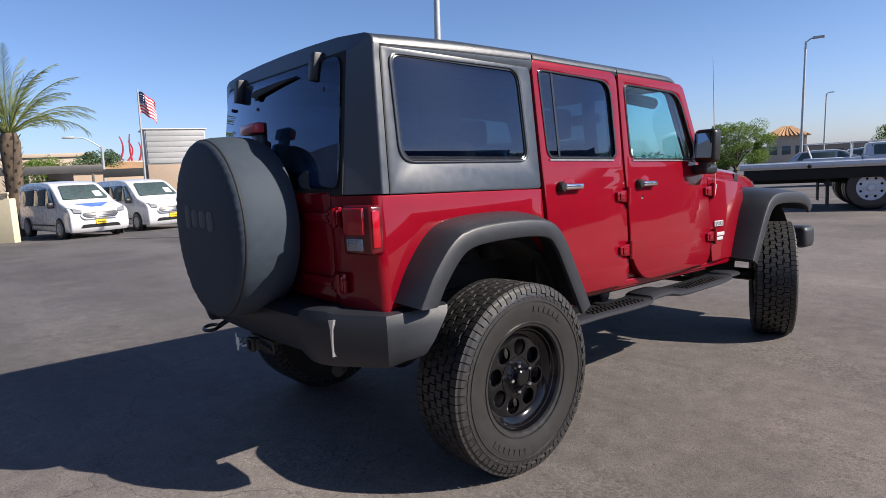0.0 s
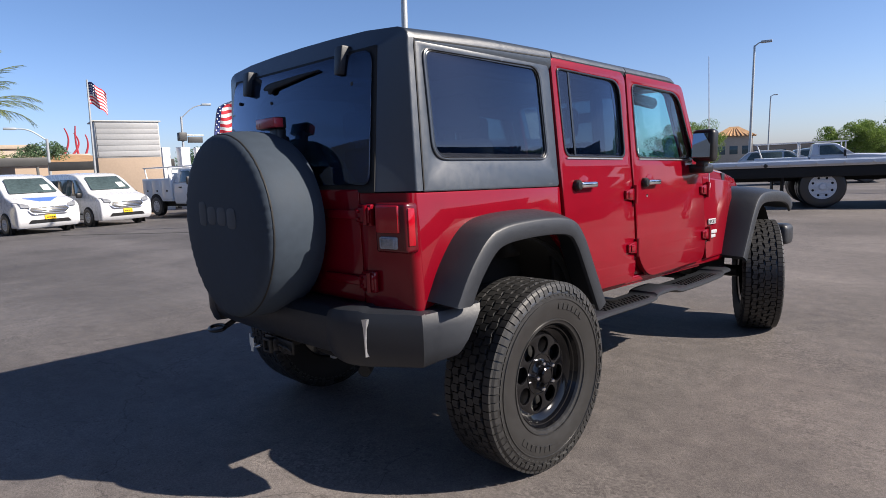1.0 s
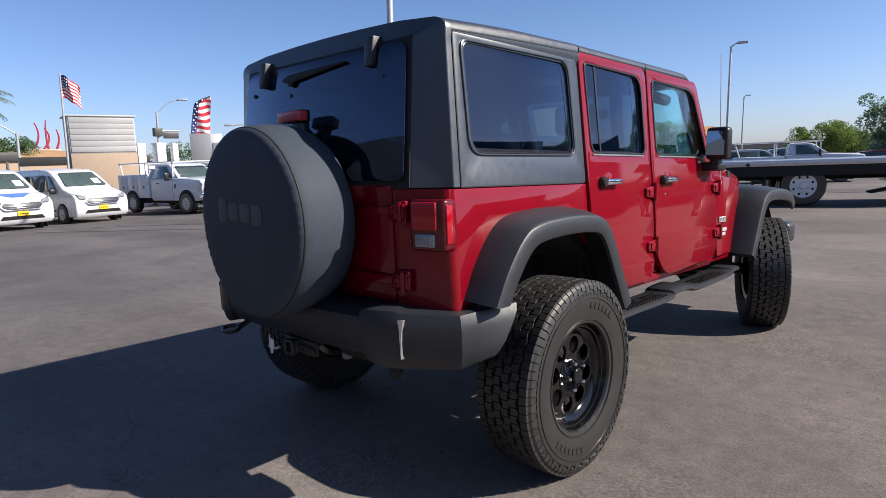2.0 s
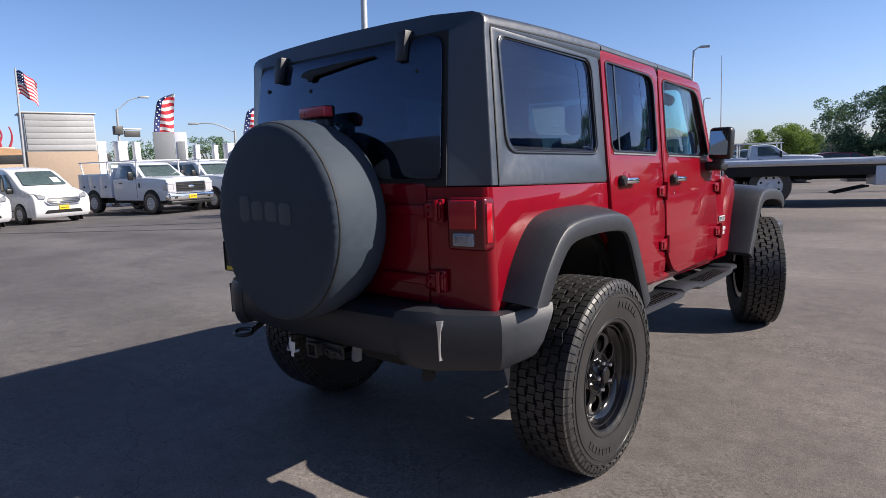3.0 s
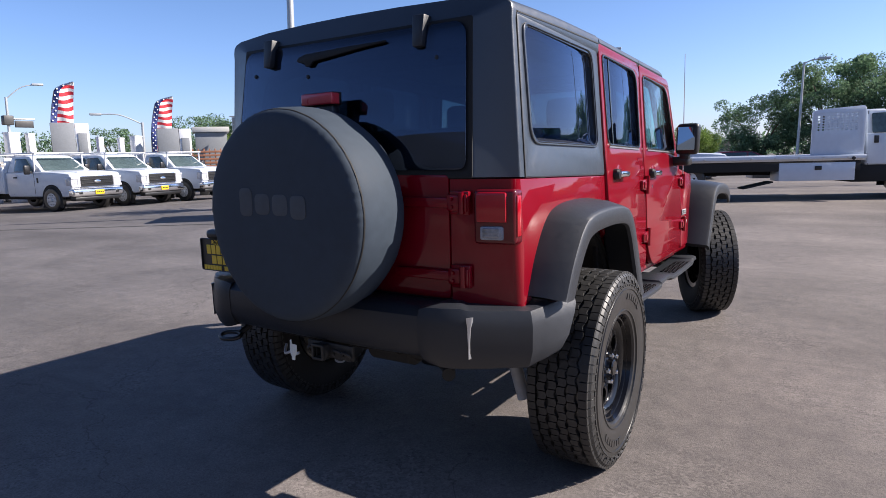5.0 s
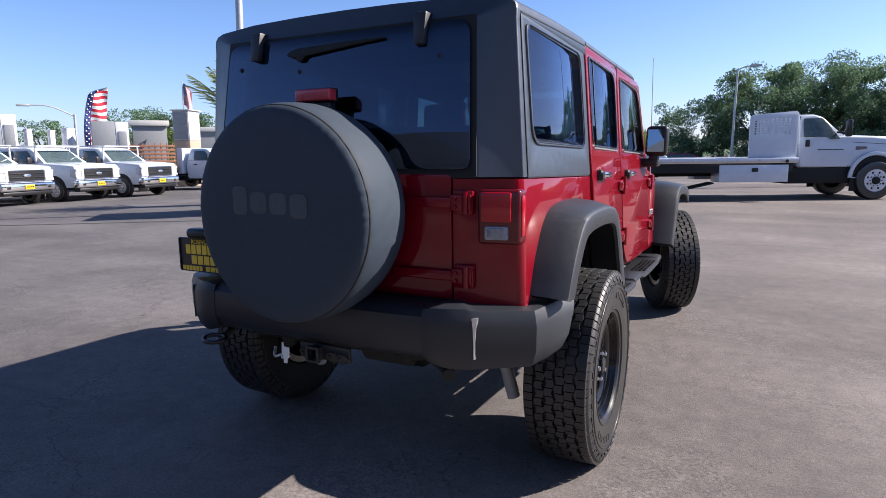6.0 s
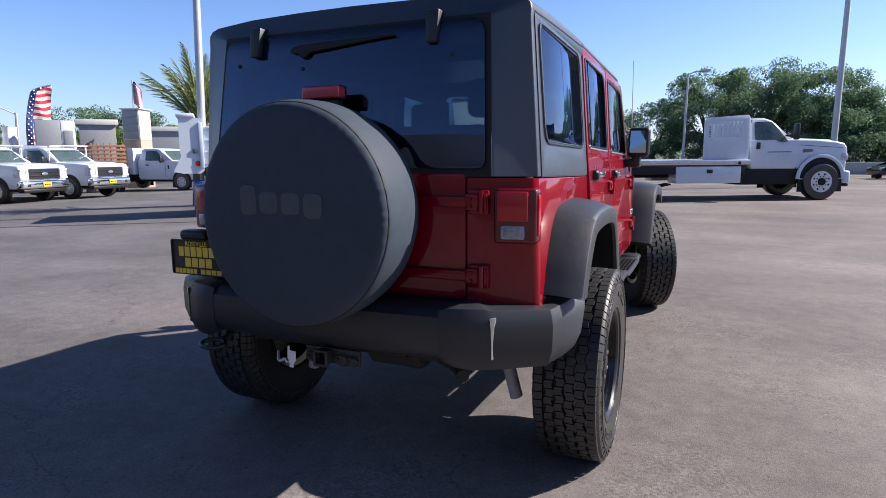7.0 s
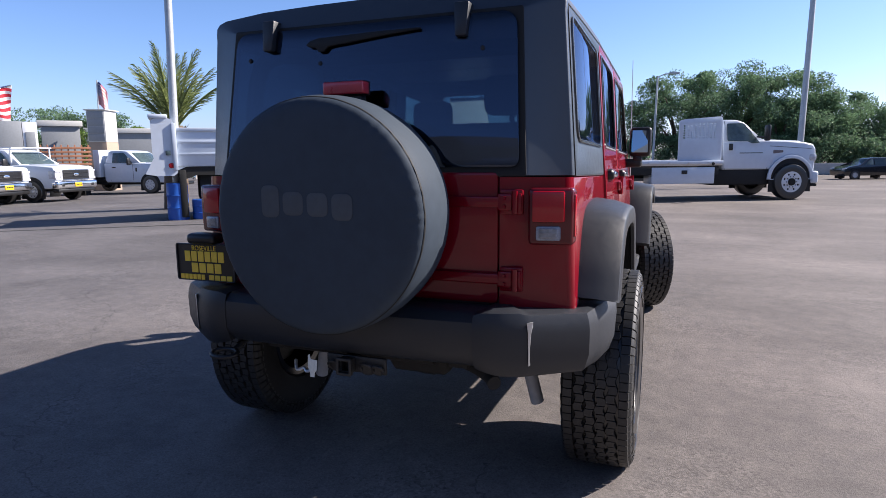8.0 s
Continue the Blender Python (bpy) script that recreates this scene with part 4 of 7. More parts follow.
for s, ob in zip((1, -1), both(step_bar, "side_step", PLASTIC, "dark textured side step")):
    for y0, y1 in ((0.72, 1.20), (1.66, 2.16)):
        bm = bmesh.new()
        for k in range(14):
            y = y0 + (y1 - y0) * k / 14
            for r in range(4):
                x = 0.764 + r * 0.024
                zz = 0.567 + (0.002 if y < 1.3 else 0.006 + 0.01 * (y - 1.66))
                box(bm, x, x + 0.016, y + (0.008 if r % 2 else 0), y + 0.016 + (0.008 if r % 2 else 0), zz, zz + 0.006)
        if s < 0:
            mirrored(bm)
        body("step_pad", bm, BLACK, ob)
    # the first, wide block is added to stop light passing the step's rear end
    for y0, y1 in ((0.56, 0.78), (0.92, 0.98), (2.02, 2.08)):
        bm = bmesh.new()
        box(bm, 0.40, 0.80, y0, y1, 0.545, 0.575, 0.008)
        if s < 0:
            mirrored(bm)
        body("step_bracket", bm, BLACK, ob)


# ---- hardtop ----
QW = rounded([(-0.368, 1.332), (0.350, 1.338), (0.334, 1.746), (-0.374, 1.738)], [0.07, 0.055, 0.07, 0.045], 6)


def top_side():
    out = rounded([(-0.432, 1.208), (0.432, 1.208), (0.420, 1.774), (-0.412, 1.768)], [0.004, 0.02, 0.05, 0.01], 5)
    return plate(out, [QW], 0.03, 0.005, on_side(0.012))


both(top_side, "hardtop_side", HARDTOP, "grained charcoal hardtop side")
for s in (1, -1):
    for name, bm, material in (("quarter_frame", plate(shrink(QW, 0.012), [shrink(QW, -0.003)], 0.014, 0.006, on_side(-0.004)), TOPRIM),
                               ("quarter_glass", plate(shrink(QW, 0.004), (), 0.005, 0.001, on_side(-0.001)), TINT),
                               ("quarter_seal", plate(shrink(QW, -0.002), [shrink(QW, -0.012)], 0.008, 0.003, on_side(-0.003)), SEAL)):
        ob = body(name, bm if s > 0 else mirrored(bm), material)
        if name == "quarter_glass":
            ob.visible_shadow = False


def y_back(z):
    return -0.562 + 0.085 * (z - 1.212) / 0.603


def on_back(inset=0.0):
    return lambda u, v, w: (u, y_back(v) + inset - w, v)


GLASS = rounded([(-0.618, 1.238), (0.618, 1.238), (0.590, 1.748), (-0.590, 1.748)], [0.035, 0.035, 0.06, 0.06], 6)


def top_rear():
    """The moulded rear of the hardtop: side edges and roof edge turn in to the window's frame."""
    pairs = []
    for k in range(11):
        t = k / 10
        z = 1.212 + t * 0.53
        pairs.append(((side_x(z), z), (0.632 - 0.030 * t, 1.212 + t * 0.534)))
    for (x, z), gx in zip([(0.7415, 1.775), (0.738, 1.800), (0.724, 1.818), (0.69, 1.832), (0.50, 1.853), (0.25, 1.862), (0.0, 1.865)], (0.600, 0.597, 0.590, 0.572, 0.45, 0.225, 0.0)):
        pairs.append(((x, z - 0.17 * (z - 1.742)), (gx, 1.754)))
    pairs += [((-s[0], s[1]), (-g[0], g[1])) for s, g in pairs[-2::-1]]
    bm = bmesh.new()
    grid = []
    for (x, z), (gx, gz) in pairs:
        yb = y_back(gz) + 0.004
        yc = -0.471 + 0.042 * (z - 1.22)
        row = [(x, min(yc + 0.040, -0.405) if z < 1.76 else -0.405, z), (x, yc + 0.010, z), (x - math.copysign(0.0012, x), yc + 0.004, z), (x - math.copysign(0.004, x), yc, z)]
        x0, y0 = row[-1][:2]
        for u, v in ((0.04, 0.03), (0.10, 0.085), (0.35, 0.33), (0.65, 0.65), (0.88, 0.90), (0.96, 0.985), (1.0, 1.0)):
            row.append((x0 + (gx - x0) * u, y0 + (yb - y0) * v, z + (gz - z) * u))
        row.append((gx, yb + 0.03, gz))
        grid.append([bm.verts.new(p) for p in row])
    for p, q in zip(grid, grid[1:]):
        for i in range(len(p) - 1):
            bm.faces.new((p[i], p[i + 1], q[i + 1], q[i]))
    bmesh.ops.recalc_face_normals(bm, faces=bm.faces)
    bmesh.ops.solidify(bm, geom=bm.faces, thickness=0.012)
    return bm


body("hardtop_rear", top_rear(), HARDTOP, None, "grained charcoal hardtop rear frame", 60)
liftgate = body("liftgate_glass", plate(GLASS, (), 0.006, 0.002, on_back(-0.006)), TINT, None, "dark tinted rear window")
liftgate.visible_shadow = False
body("liftgate_edge", plate(rounded([(-0.640, 1.208), (0.640, 1.208), (0.608, 1.762), (-0.608, 1.762)], 0.01), [shrink(GLASS, -0.008)], 0.008, 0.002, on_back(0.006)), GASKET, liftgate)
for x in (-0.424, 0.392):
    def hung(c):
        k = (c.z - 1.672) / 0.113
        return Vector((x + (c.x - x) * (0.74 + 0.26 * k), c.y + 0.016 * k, c.z))
    bm = box(bmesh.new(), x - 0.029, x + 0.029, y_back(1.72) - 0.040, y_back(1.72) + 0.02, 1.672, 1.785, 0.007, f=hung)
    body("glass_hinge", bm, PLASTIC, liftgate, "black liftgate hinge")
for x, z in ((-0.520, 1.644), (0.47, 1.630), (-0.19, 1.617)):
    k = lathe(bmesh.new(), [(0, 0.006), (0.007, 0.005), (0.009, 0.0)], 14)
    body("glass_stud", moved(k, Matrix.Translation((x, y_back(z) - 0.008, z)) @ pose(0, 0, 0, 0, 0, -90)), BLACK, liftgate)
blade = [(-0.250, 1.684), (-0.232, 1.698), (-0.198, 1.706), (0.05, 1.713), (0.232, 1.714), (0.236, 1.708), (0.10, 1.697), (-0.03, 1.684), (-0.15, 1.673), (-0.168, 1.656), (-0.192, 1.656), (-0.205, 1.672), (-0.238, 1.676)]
body("rear_wiper", plate(blade, (), 0.014, 0.004, lambda u, v, w: (u, y_back(v) - 0.018 + w, v)), GASKET, liftgate)


def roof_piece(y0, y1, x0, x1, rear=False, front=False, low=1.742):
    """A crowned shell with rolled edges."""
    bm = bmesh.new()
    rows = []
    ds = [0, 0.003, 0.010, 0.022, 0.038, 0.058, 0.085, 0.12, 0.17] if rear else []
    ds += [(0.25 if rear else 0) + (y1 - y0 - (0.25 if rear else 0)) * k / 14 for k in range(15)]
    prof = [(0.7425, 1.742), (0.7415, 1.775), (0.738, 1.800), (0.724, 1.818), (0.69, 1.832), (0.50, 1.853), (0.25, 1.862), (0.0, 1.865)]
    if low > 1.79:
        prof = [(0.745, 1.806), (0.742, 1.818), (0.730, 1.832), (0.702, 1.844), (0.66, 1.850), (0.50, 1.858), (0.25, 1.864), (0.0, 1.866)]
    prof = prof + [(-x, z) for x, z in prof[-2::-1]]
    keep = [(x, max(z, low)) for x, z in prof if x0 - 1e-6 <= x <= x1 + 1e-6]
    fore = [(0.7445, 1.766), (0.7445, 1.800), (0.7425, 1.820), (0.730, 1.835), (0.700, 1.845), (0.50, 1.858), (0.25, 1.864), (0.0, 1.866)]
    fore = fore + [(-x, z) for x, z in fore[-2::-1]]
    for d in ds:
        t = d / (y1 - y0)
        y = y0 + d
        dz, sc, drop = 0.0, 1.0, 0.0
        if rear:
            drop = 0.17 * max(0, 1 - d / 0.45) ** 1.5
        if front and t > 0.7:
            sc = 1 - 0.045 * ((t - 0.7) / 0.3) ** 2
        if front and t > 0.8:
            dz = -0.018 * ((t - 0.8) / 0.2) ** 2
        row = keep
        if rear:
            g = min(1.0, d / 0.844)
            row = [(p[0] + (f[0] - p[0]) * g, p[1] + (f[1] - p[1]) * g) for p, f in zip(keep, fore)]
        outer = [(x * sc, y, z + dz * (1 if z > 1.79 else 0.0) - drop * max(0, z - 1.742)) for x, z in row]
        inner = [(x * 0.985 * sc, y, z + dz * (1 if z > 1.79 else 0) - drop * max(0, z - 1.742) - 0.022) for x, z in row[::-1]]
        rows.append(outer + inner)
    return loft(bm, rows)


body("hardtop_roof", roof_piece(-0.412, 0.432, -0.75, 0.75, rear=True, low=1.766), HARDTOP, None, "grained charcoal hardtop roof")
body("roof_panel", roof_piece(0.442, 1.112, -0.75, 0.75, low=1.80), HARDTOP)
body("roof_panel", roof_piece(1.120, 1.795, -0.75, -0.0, front=True, low=1.80), HARDTOP)
body("roof_panel", roof_piece(1.120, 1.795, 0.0, 0.75, front=True, low=1.80), HARDTOP)

# the joints of the hardtop's side: behind the corner piece and under the roof
def corner_joint():
    rows = []
    for k in range(9):
        z = 1.210 + 0.562 * k / 8
        y, x = -0.433 + 0.034 * (z - 1.21), side_x(z)
        rows.append([(x - 0.010, y - 0.0035, z), (x + 0.0034, y - 0.0035, z), (x + 0.0034, y + 0.0015, z), (x - 0.010, y + 0.0015, z)])
    return loft(bmesh.new(), rows)


def roof_joint():
    rows = []
    for k in range(17):
        y = -0.412 + 0.838 * k / 16
        g = min(1.0, (y + 0.412) / 0.844)
        x, z = 0.7415 + 0.003 * g, 1.775 + 0.025 * g - 0.0056 * max(0, 1 - (y + 0.412) / 0.45) ** 1.5
        rows.append([(x - 0.012, y, z - 0.003), (x + 0.0022, y, z - 0.003), (x + 0.0018, y, z + 0.002), (x - 0.012, y, z + 0.002)])
    return loft(bmesh.new(), rows)


both(corner_joint, "hardtop_joint", GASKET)
both(roof_joint, "hardtop_joint", GASKET)

# windscreen and its frame
def on_screen(u, v, w):
    return (u, 2.045 - 0.235 * v / 0.56 + w, 1.245 + v)


SCREEN = rounded([(-0.66, 0.05), (0.66, 0.05), (0.62, 0.53), (-0.62, 0.53)], 0.05)
frame_out = rounded([(-0.745, 0.0), (0.745, 0.0), (0.70, 0.575), (-0.70, 0.575)], 0.05)
ws = body("windscreen_frame", plate(frame_out, [SCREEN], 0.045, 0.008, on_screen), RED)
pane = body("windscreen", plate(shrink(SCREEN, 0.006), (), 0.006, 0.001, on_screen), CLEAR, ws)
pane.visible_shadow = False

# door mirrors and aerial
def mirror(s):
    def q(bm):
        return bm if s > 0 else mirrored(bm)
    bm = bmesh.new()
    box(bm, 0.795, 0.935, 1.825, 1.915, 1.325, 1.522, 0.026, 3, f=lambda c: Vector((c.x + (0.006 if c.z > 1.4 else 0), c.y - 0.05 * (c.x - 0.9), c.z)))
    ob = body("door_mirror", q(bm), BLACK, None, "black door mirror")
    bm = bmesh.new()
    box(bm, 0.815, 0.917, 1.812, 1.825, 1.352, 1.498, 0.003, 1, f=lambda c: Vector((c.x, c.y + (0.22 * (c.x - 0.86) + 0.13 * (c.z - 1.425) if c.y < 1.82 else 0), c.z)))
    body("mirror_glass", q(bm), mat("mirror_silver", (0.34, 0.39, 0.45), 0.02, metal=1.0, vary=0.0, rvary=0.0) if s > 0 else bpy.data.materials["mirror_silver"], ob)
    bm = bmesh.new()
    box(bm, 0.765, 0.88, 1.84, 1.99, 1.255, 1.312, 0.02, 3)
    box(bm, 0.82, 0.88, 1.84, 1.91, 1.285, 1.34, 0.015, 2)
    body("mirror_arm", q(bm), BLACK, ob)


mirror(1)
mirror(-1)
bm = bmesh.new()
tube(bm, [(0.775, 2.135, 1.10), (0.79, 2.135, 1.19)], 0.012)
tube(bm, [(0.79, 2.135, 1.19), (0.785, 2.11, 2.00)], [0.004, 0.0022], 6)
body("aerial", bm, ALLOY)

# ---- spare wheel on the tailgate ----
SX, SZ = 0.03, 1.085
cover = lathe(bmesh.new(), [(0.0, 0.262), (0.12, 0.262), (0.24, 0.259), (0.315, 0.254), (0.340, 0.250), (0.354, 0.2465), (0.3645, 0.242), (0.3725, 0.236), (0.3785, 0.228), (0.3830, 0.218), (0.3865, 0.205), (0.3905, 0.18), (0.394, 0.13), (0.394, 0.09), (0.388, 0.03), (0.370, -0.012), (0.335, -0.030), (0.30, -0.032)], 288)
cover_seam = lathe(bmesh.new(), [(0.3805, 0.2260), (0.3822, 0.2245), (0.3832, 0.2215), (0.3825, 0.2190)], 288)


def slack(bm):
    """The cover sags a little, with gathers along its seam."""
    for v in bm.verts:
        r = math.hypot(v.co.y, v.co.z)
        if r > 0.05:
            a = math.atan2(v.co.z, v.co.y)
            k = 0.984 + 0.006 * math.sin(3 * a + 1) + 0.002 * math.sin(23 * a + 8 * v.co.x) * (0.3 if r > 0.35 else 0.1)
            v.co.y, v.co.z = v.co.y * k, v.co.z * k
            v.co.z -= 0.010 * max(0, -math.sin(a)) * (v.co.x / 0.26)
            # gathers on the face beside the seam
            if 0.30 < r < 0.382 and v.co.x > 0.2:
                near = max(0, 1 - abs(r - 0.364) / 0.035) * (0.35 + 0.65 * max(0, math.sin(2.3 * a + 0.6)))
                v.co.x += near * (0.0016 * math.sin(41 * a + 3 * math.sin(7 * a)) + 0.0011 * math.sin(67 * a + 4 * math.sin(5 * a)))
    return bm


slack(cover), slack(cover_seam)
spare = new("spare_wheel")
spare.parent = jeep
spare["label"] = "spare wheel in a black vinyl cover"
place = Matrix.Translation((SX - 0.004, -0.630, SZ - RAKE * -0.7)) @ pose(0, 0, 0, 0, 0, -90)
part("cover", moved(cover, place), FABRIC, spare, "black vinyl spare wheel cover")
part("cover_seam", moved(cover_seam, place), GASKET, spare)
bm = lathe(bmesh.new(), [(0.18, 0.0), (0.32, -0.02), (0.35, 0.0), (0.36, 0.1)], 48)
part("tyre_back", moved(bm, place), SIDEWALL, spare)
bm = bmesh.new()
box(bm, -0.16, 0.22, -0.62, -0.555, 0.93, 1.27, 0.02)
box(bm, -0.02, 0.08, -0.62, -0.56, 1.10, 1.47, 0.012)
part("spare_carrier", bm, BLACK, spare)
# the pale mark on the cover, as plain shapes
bm = bmesh.new()
for x0, x1, z0, z1 in ((-0.146, -0.080, 1.104, 1.206), (-0.066, 0.008, 1.112, 1.186), (0.022, 0.096, 1.110, 1.184), (0.110, 0.182, 1.100, 1.182)):
    add(bm, plate(rounded([(x0, z0), (x1, z0), (x1, z1), (x0, z1)], 0.024), (), 0.0016, 0.0004, lambda u, v, w: (u, -0.8925 - w, v)))
part("printed_mark", bm, LOGO, spare, "faint grey printed mark")
bm = bmesh.new()
box(bm, -0.068, 0.091, -0.648, -0.600, 1.503, 1.546, 0.006, 3)
chm = part("brake_lamp", bm, mat("brake_lamp_red", (0.50, 0.035, 0.05), 0.3, coat=0.5, vary=0.1), jeep, "red high brake lamp")
bm = bmesh.new()
box(bm, -0.066, 0.089, -0.634, -0.585, 1.500, 1.549, 0.006, 3)
box(bm, 0.00, 0.07, -0.625, -0.575, 1.30, 1.51, 0.012)
part("lamp_bracket", bm, BLACK, chm)

# dealer plate: dark plate with yellow bars for its print
bm = bmesh.new()
PX0, PX1, PZ0, PZ1 = -0.814, -0.522, 0.806, 0.956
add(bm, plate(rounded([(PX0, PZ0), (PX1, PZ0), (PX1, PZ1), (PX0, PZ1)], 0.012), (), 0.006, 0.002, lambda u, v, w: (u, -0.600 - w, v)))
dealer = part("dealer_plate", bm, BLACK, jeep, "black dealer plate with yellow print bars")
bm = plate(rounded([(PX0, PZ0), (PX1, PZ0), (PX1, PZ1), (PX0, PZ1)], 0.012), [rounded([(PX0 + 0.007, PZ0 + 0.005), (PX1 - 0.007, PZ0 + 0.005), (PX1 - 0.007, PZ1 - 0.005), (PX0 + 0.007, PZ1 - 0.005)], 0.008)], 0.008, 0.002, lambda u, v, w: (u, -0.603 - w, v))
part("plate_frame", bm, PLASTIC, dealer)
bm = bmesh.new()
for u0, u1, v0, v1, n in ((0.15, 0.84, 0.52, 0.80, 6), (0.26, 0.79, 0.22, 0.48, 4), (0.06, 0.49, 0.03, 0.17, 6), (0.55, 0.96, 0.03, 0.17, 4)):
    for k in range(n):
        a, b = u0 + (u1 - u0) * k / n, u0 + (u1 - u0) * (k + 0.84) / n
        box(bm, PX0 + a * (PX1 - PX0), PX0 + b * (PX1 - PX0), -0.6055, -0.6025, PZ0 + v0 * 0.15, PZ0 + v1 * 0.15, 0.001, 1)
part("print_bar", bm, GOLD, dealer, "yellow print bars")
cu = bpy.data.curves.new("town_word", "FONT")
cu.body, cu.size, cu.extrude, cu.align_x = "ROSEVILLE", 0.030, 0.0008, "CENTER"
tx = bpy.data.objects.new("town_word", cu)
scene.collection.objects.link(tx)
me = bpy.data.meshes.new_from_object(tx.evaluated_get(bpy.context.evaluated_depsgraph_get()))
bpy.data.objects.remove(tx)
for v in me.vertices:
    u, w, d = v.co
    v.co = ((PX0 + PX1) / 2 - 0.004 + u * 0.86, -0.6045 - d, PZ0 + 0.123 + w * 0.95)
me.materials.append(GOLD)
wo = new("town_word", me)
wo.parent = dealer
bm = bmesh.new()
box(bm, -0.735, -0.595, -0.635, -0.56, 0.957, 1.000, 0.018, 3)
box(bm, -0.79, -0.55, -0.594, -0.52, 0.82, 0.945, 0.01)
part("plate_bracket", bm, BLACK, dealer)

# ---- cabin ----
def seat(x, y, wide, rake):
    bm = bmesh.new()
    box(bm, x - wide / 2, x + wide / 2, y - 0.25, y + 0.27, 0.86, 1.00, 0.05, 3)
    box(bm, x - wide / 2, x + wide / 2, y - 0.33, y - 0.20, 0.95, 1.44, 0.05, 3, f=lambda c: Vector((c.x, c.y - rake * (c.z - 0.95), c.z)))
    for hx in ((x,) if wide < 0.7 else (x - 0.4, x + 0.4)):
        box(bm, hx - 0.13, hx + 0.13, y - 0.33 - rake * 0.56, y - 0.23 - rake * 0.56, 1.47, 1.64, 0.04, 3)
        tube(bm, [(hx, y - 0.27 - rake * 0.5, 1.40), (hx, y - 0.28 - rake * 0.56, 1.5)], 0.012)
    return bm


for x in (-0.36, 0.36):
    body("front_seat", seat(x, 1.42, 0.50, 0.22), CABIN)
body("rear_seat", seat(0, 0.52, 1.15, 0.18), CABIN)
bm = bmesh.new()
for s in (-1, 1):
    tube(bm, spline([(s * 0.66, -0.38, 0.95), (s * 0.64, -0.34, 1.55), (s * 0.60, -0.20, 1.72), (s * 0.58, 0.3, 1.74), (s * 0.58, 1.1, 1.73), (s * 0.58, 1.75, 1.70)]), 0.035)
    tube(bm, [(s * 0.66, 1.05, 0.8), (s * 0.60, 1.05, 1.72)], 0.035)
for y, z in ((1.05, 1.73), (0.05, 1.74)):
    tube(bm, [(-0.58, y, z), (0.58, y, z)], 0.035)
body("roll_bar", bm, CABIN)
bm = bmesh.new()
box(bm, -0.70, 0.70, 1.85, 2.02, 0.95, 1.25, 0.05, 3)
body("dashboard", bm, CABIN)
bm = bmesh.new()
ring = [(0.175 * math.cos(2 * math.pi * k / 24) - 0.36, 0.175 * math.sin(2 * math.pi * k / 24)) for k in range(25)]
tube(bm, [(x, 1.72 - 0.35 * z, 1.20 + z) for x, z in ring], 0.014, 8)
tube(bm, [(-0.36, 1.72, 1.20), (-0.36, 1.90, 1.10)], 0.03)
box(bm, -0.53, -0.19, 1.71, 1.73, 1.18, 1.22)
body("steering_wheel", bm, CABIN)
bm = bmesh.new()
box(bm, -0.13, 0.13, 1.78, 1.81, 1.62, 1.69, 0.015)
body("cabin_mirror", bm, BLACK)
bm = bmesh.new()
box(bm, -0.50, 0.50, -0.48, 0.22, 0.80, 0.86, 0.01)
body("cargo_floor", bm, CABIN)
# a sheet of paper inside the windscreen, lit through from the front
SHEET = mat("thin_paper", (0.74, 0.78, 0.76), 0.7, vary=0.05, scale=30)
thin = SHEET.node_tree.nodes.new("ShaderNodeBsdfTranslucent")
thin.inputs["Color"].default_value = (0.90, 0.95, 0.92, 1)
halves = SHEET.node_tree.nodes.new("ShaderNodeMixShader")
halves.inputs["Fac"].default_value = 0.85
SHEET.node_tree.links.new(SHEET.node_tree.nodes["Principled BSDF"].outputs[0], halves.inputs[1])
SHEET.node_tree.links.new(thin.outputs[0], halves.inputs[2])
SHEET.node_tree.links.new(halves.outputs[0], SHEET.node_tree.nodes["Material Output"].inputs["Surface"])
sheet = body("windscreen_paper", plate([(-0.556, 0.300), (-0.250, 0.285), (-0.262, 0.510), (-0.545, 0.515)], (), 0.003, 0.0008, lambda u, v, w: on_screen(u, v, w - 0.030)), SHEET, ws, "white printed paper")
# sticker inside the door glass
bm = bmesh.new()
loft(bm, [[(side_x(z) - 0.012, y, z) for y in (1.205, 1.245)] + [(side_x(z) - 0.014, y, z) for y in (1.245, 1.205)] for z in (1.362, 1.402)])
body("window_sticker", bm, PAPER)

for x, y, steer, roll in ((0.851, 0.08, 0, 20), (0.830, 2.94, 26, 75)):
    wheel("wheel", jeep, pose(x, y, R_TYRE * 0.978 - 0.004, 0, 0, steer) @ pose(0, 0, 0, roll))
    wheel("wheel", jeep, pose(-x, y, R_TYRE * 0.978 - 0.004, 0, 0, 180 + steer) @ pose(0, 0, 0, roll + 30))


# the body is a little narrower than its running gear; its left half is drawn in
def draw_in(ob, k):
    if ob.type == "MESH" and ob.name.split(".")[0] not in ("cover", "cover_seam", "printed_mark", "tyre_back"):
        for v in ob.data.vertices:
            if v.co.x < 0.6:
                v.co.x += k * (0.6 - v.co.x)
    for c in ob.children:
        draw_in(c, k)


for ob in list(jeep.children):
    base = ob.name.split(".")[0]
    if base == "wheel":
        if ob.location.x < 0:
            ob.location.x += 0.07
    elif base != "spare_wheel":
        draw_in(ob, {"bumper_middle": 0.03, "bumper_end": 0.03, "bumper_seam": 0.03, "dealer_plate": 0.015, "brake_lamp": 0.02, "tow_hook": 0.03}.get(base, 0.064))


# ---- the lot and what stands round it ----
LEAN_X, LEAN_Y = 0.016, 0.016


